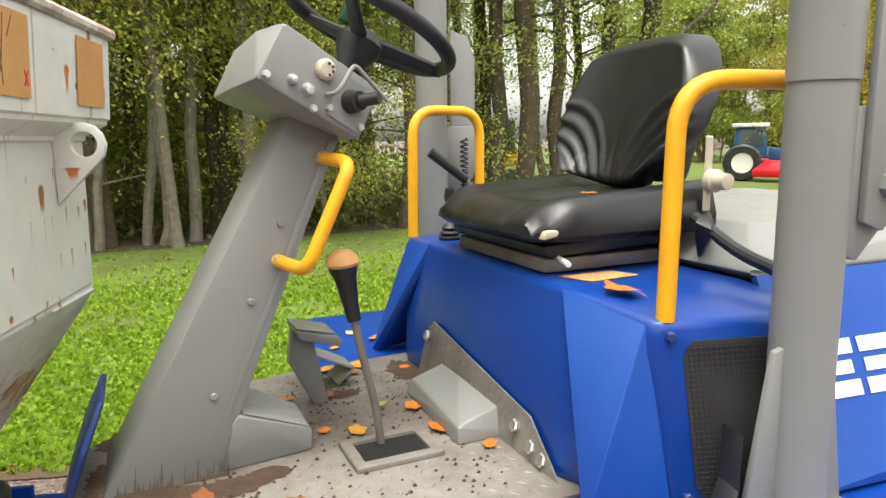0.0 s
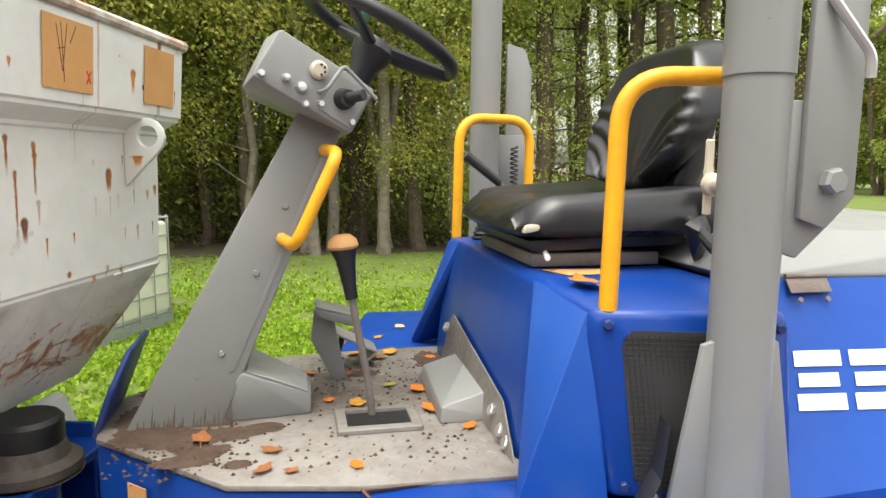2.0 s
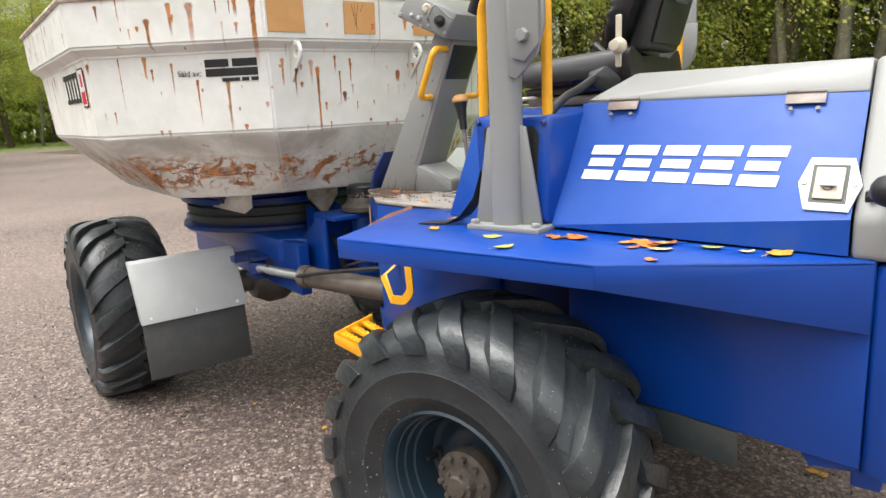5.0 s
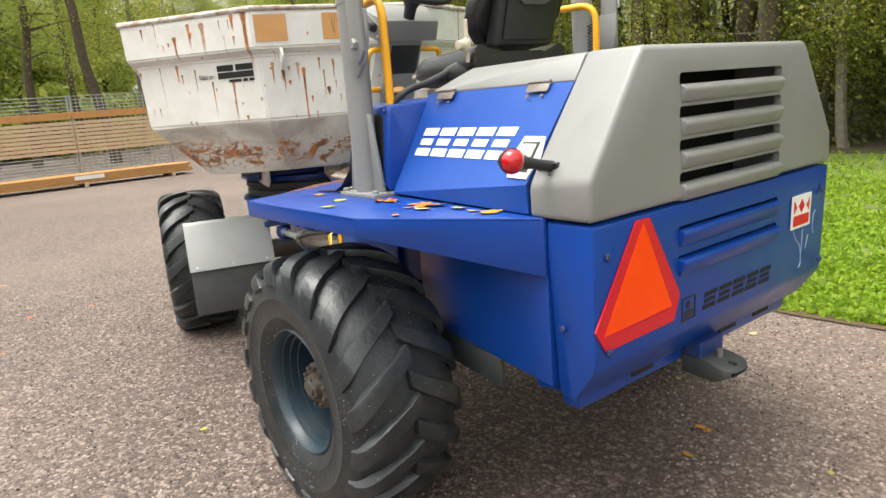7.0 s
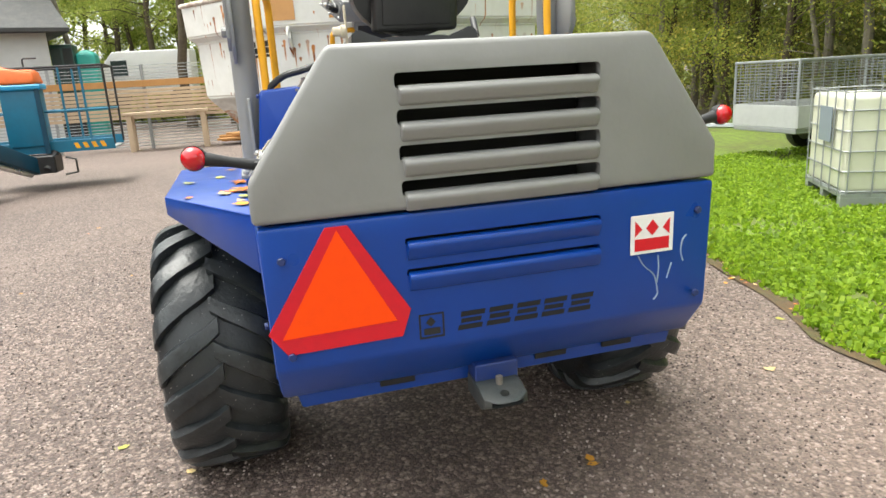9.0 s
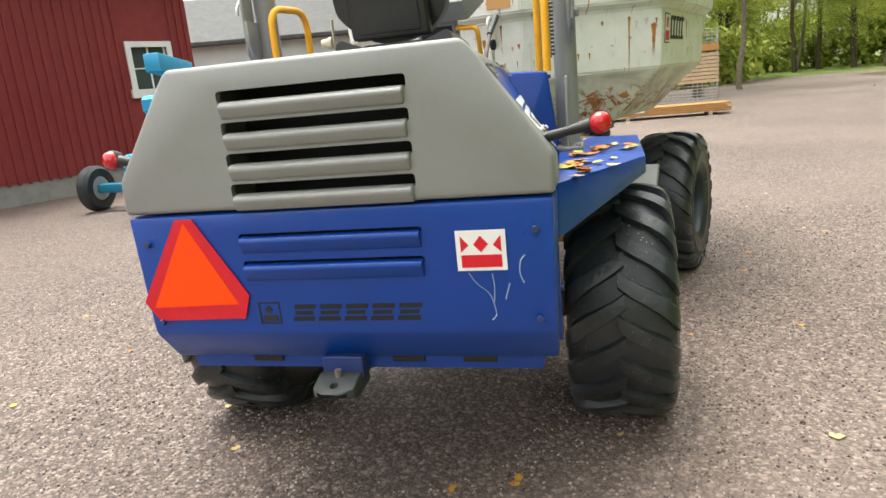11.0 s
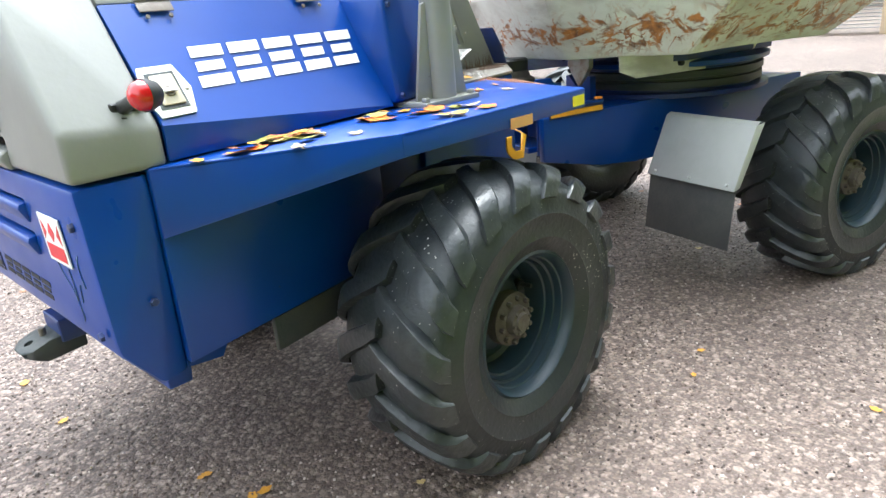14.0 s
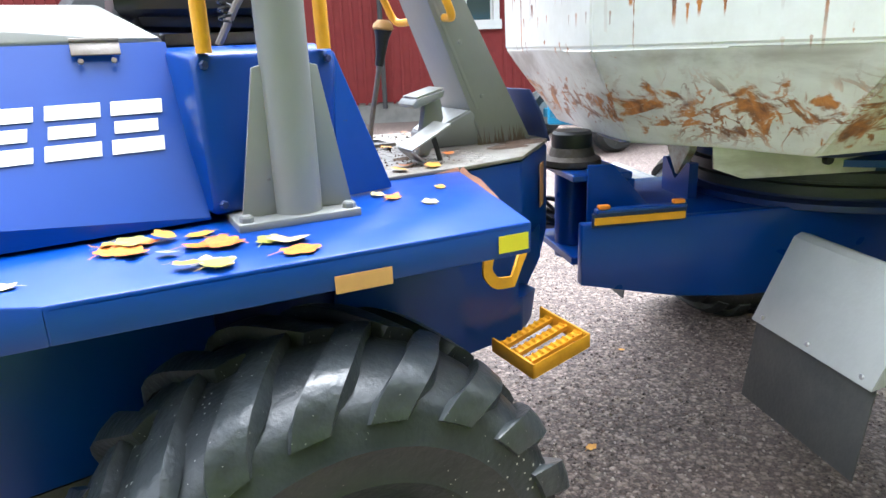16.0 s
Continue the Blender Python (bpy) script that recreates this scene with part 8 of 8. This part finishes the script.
lay_leaf(1.262, 0.395, 1.516, 0, 1.15, 0.08)
lay_leaf(1.12, 0.10, 1.665, 0, 0.9)
lay_leaf(0.10, -0.25, 1.605, 1, 0.6)
lay_leaf(0.07, 0.30, 1.605, 1, 0.5)
lay_leaf(0.55, 0.05, 1.608, 1, 0.5)
for _ in range(110):
    a, r = lrng.uniform(0, 6.28), lrng.uniform(0.8, 6.5)
    x, y = 0.8 + r * math.cos(a) * 1.1, r * math.sin(a)
    if y < -2.0:
        y = -2.1 - lrng.random() * 0.5
    lay_leaf(x, y, 0.004, None, 0.8)
for x, y in ((0.31, -0.23), (0.39, -0.47), (0.29, -0.23), (1.86, -1.26), (2.06, -1.2), (0.1, 1.07), (0.35, -0.46)):
    lay_leaf(x, y, 0.005, 1, 0.7)

for _ in range(90):
    x = lrng.uniform(-2.5, 6.5)
    lay_leaf(x, verge(x) + lrng.gauss(-0.1, 0.09), 0.012, lrng.choice((4, 4, 1, 0, 2)), 0.75)

# ---- soil and rust crumbs on the deck ----
SOIL = mat("brown_soil", (0.055, 0.032, 0.02), 0.9, second=(0.11, 0.07, 0.045), scale=30, amount=0.7, bump=0.5, bump_scale=120)


def soil_patch(cx, cy, z, rx, ry, seed):
    """A thin, ragged smear of soil lying on the steel."""
    rng = random.Random(seed)
    bm = bmesh.new()
    n = 40
    rim = []
    for k in range(n):
        a = 2 * math.pi * k / n
        q = rng.uniform(0.78, 1.05)
        rim.append(bm.verts.new((cx + rx * q * math.cos(a), cy + ry * q * math.sin(a), z + 0.0006)))
    mid = [bm.verts.new((cx + 0.45 * (v.co.x - cx), cy + 0.45 * (v.co.y - cy), z + rng.uniform(0.002, 0.005))) for v in rim]
    for k in range(n):
        bm.faces.new((rim[k], rim[(k + 1) % n], mid[(k + 1) % n], mid[k]))
    bm.faces.new(mid)
    return bm


def crumbs(boxes, count, seed):
    """Small lumps of soil scattered over rectangles (x0, x1, y0, y1, z)."""
    rng = random.Random(seed)
    verts, faces = [], []
    for _ in range(count):
        x0, x1, y0, y1, z = rng.choice(boxes)
        x, y, s = rng.uniform(x0, x1), rng.uniform(y0, y1), rng.uniform(0.002, 0.006)
        k = len(verts)
        verts += [(x - s, y, z), (x, y - s * rng.uniform(0.5, 1), z), (x + s, y, z), (x, y + s * rng.uniform(0.5, 1), z), (x, y, z + s)]
        faces += [(k, k + 1, k + 4), (k + 1, k + 2, k + 4), (k + 2, k + 3, k + 4), (k + 3, k, k + 4)]
    me = bpy.data.meshes.new("soil_crumbs")
    me.from_pydata(verts, [], faces)
    me.materials.append(SOIL)
    return tagged(new("soil_crumbs", me), "brown soil crumbs on the deck plate", "soil", kind="stuff")


DZ = 1.1725
for i, (cx, cy, rx, ry) in enumerate(((2.12, 0.03, 0.06, 0.09), (2.08, 0.14, 0.09, 0.06), (2.02, 0.165, 0.09, 0.055), (1.93, 0.15, 0.07, 0.04), (2.0, 0.27, 0.07, 0.03), (2.08, -0.14, 0.09, 0.06), (1.98, -0.2, 0.08, 0.05), (2.10, 0.105, 0.05, 0.05), (1.86, 0.13, 0.05, 0.03), (1.42, -0.30, 0.05, 0.09), (1.62, -0.20, 0.05, 0.03), (1.97, 0.23, 0.06, 0.035), (1.90, 0.30, 0.03, 0.02))):
    solo("soil_patch", soil_patch(cx, cy, DZ, rx, ry, 60 + i), SOIL, "brown smear of wet soil on the deck", "soil", group="soil on the deck")
crumbs([(1.45, 2.1, 0.1, 0.36, DZ), (1.42, 1.75, -0.36, 0.1, DZ), (1.9, 2.14, 0.1, 0.32, DZ)], 420, 9)
MUD = mat("dried_mud", (0.15, 0.115, 0.085), 0.9, second=(0.09, 0.06, 0.04), scale=40, amount=0.7, bump=0.3, bump_scale=150)
# splashed rust and mud at the column's foot
rng = random.Random(14)
for s in (1, -1):
    bms = []
    x = 1.93
    while x < 2.12:
        w, h = rng.uniform(0.0015, 0.004), 0.008 + 0.06 * rng.random() ** 2.2
        y = s * (col_y(x, 1.168) + 0.0012)
        y2 = s * (col_y(x - 0.44 * h * 0.6, 1.168 + h) + 0.0012)
        bms.append(hull([(x - w, y, 1.169), (x + w, y, 1.169), (x - 0.1 * h, y2, 1.169 + h), (x - w, y + s * 0.0006, 1.169), (x + w, y + s * 0.0006, 1.169), (x - 0.1 * h, y2 + s * 0.0006, 1.169 + h)]))
        x += w * 1.3
    part("rust_splash", join(*bms), MUD, col, "brown rust and mud splashes", smooth=0)

# ---- loose stones ----
rng = random.Random(5)
verts, faces = [], []
for _ in range(56000):
    a, r = rng.uniform(0, 6.283), 0.5 + 4.4 * rng.random() ** 0.8
    x, y = 0.9 + 1.15 * r * math.cos(a), r * math.sin(a)
    if y < verge(x) + 0.05:
        continue
    s = rng.uniform(0.0035, 0.0075) * (1.6 if rng.random() < 0.05 else 1)
    k = len(verts)
    b = rng.uniform(0, 6.283)
    for i in range(5):
        t = b + i * 1.257
        verts.append((x + s * math.cos(t) * rng.uniform(0.7, 1.3), y + s * math.sin(t) * rng.uniform(0.7, 1.3), -0.001))
    for i in range(5):
        t = b + i * 1.257 + 0.4
        verts.append((x + 0.6 * s * math.cos(t), y + 0.6 * s * math.sin(t), s * rng.uniform(0.5, 0.95)))
    for i in range(5):
        faces.append((k + i, k + (i + 1) % 5, k + 5 + (i + 1) % 5, k + 5 + i))
    faces.append(tuple(k + 5 + i for i in range(5)))
me = bpy.data.meshes.new("loose_stones")
me.from_pydata(verts, [], faces)
me.materials.append(leaf_mat("stone_tints", (0.035, 0.025, 0.022), (0.17, 0.123, 0.105), (0.46, 0.39, 0.35), 0.0))
tagged(new("loose_stones", me), "loose crushed stones on the yard", "gravel", kind="stuff")
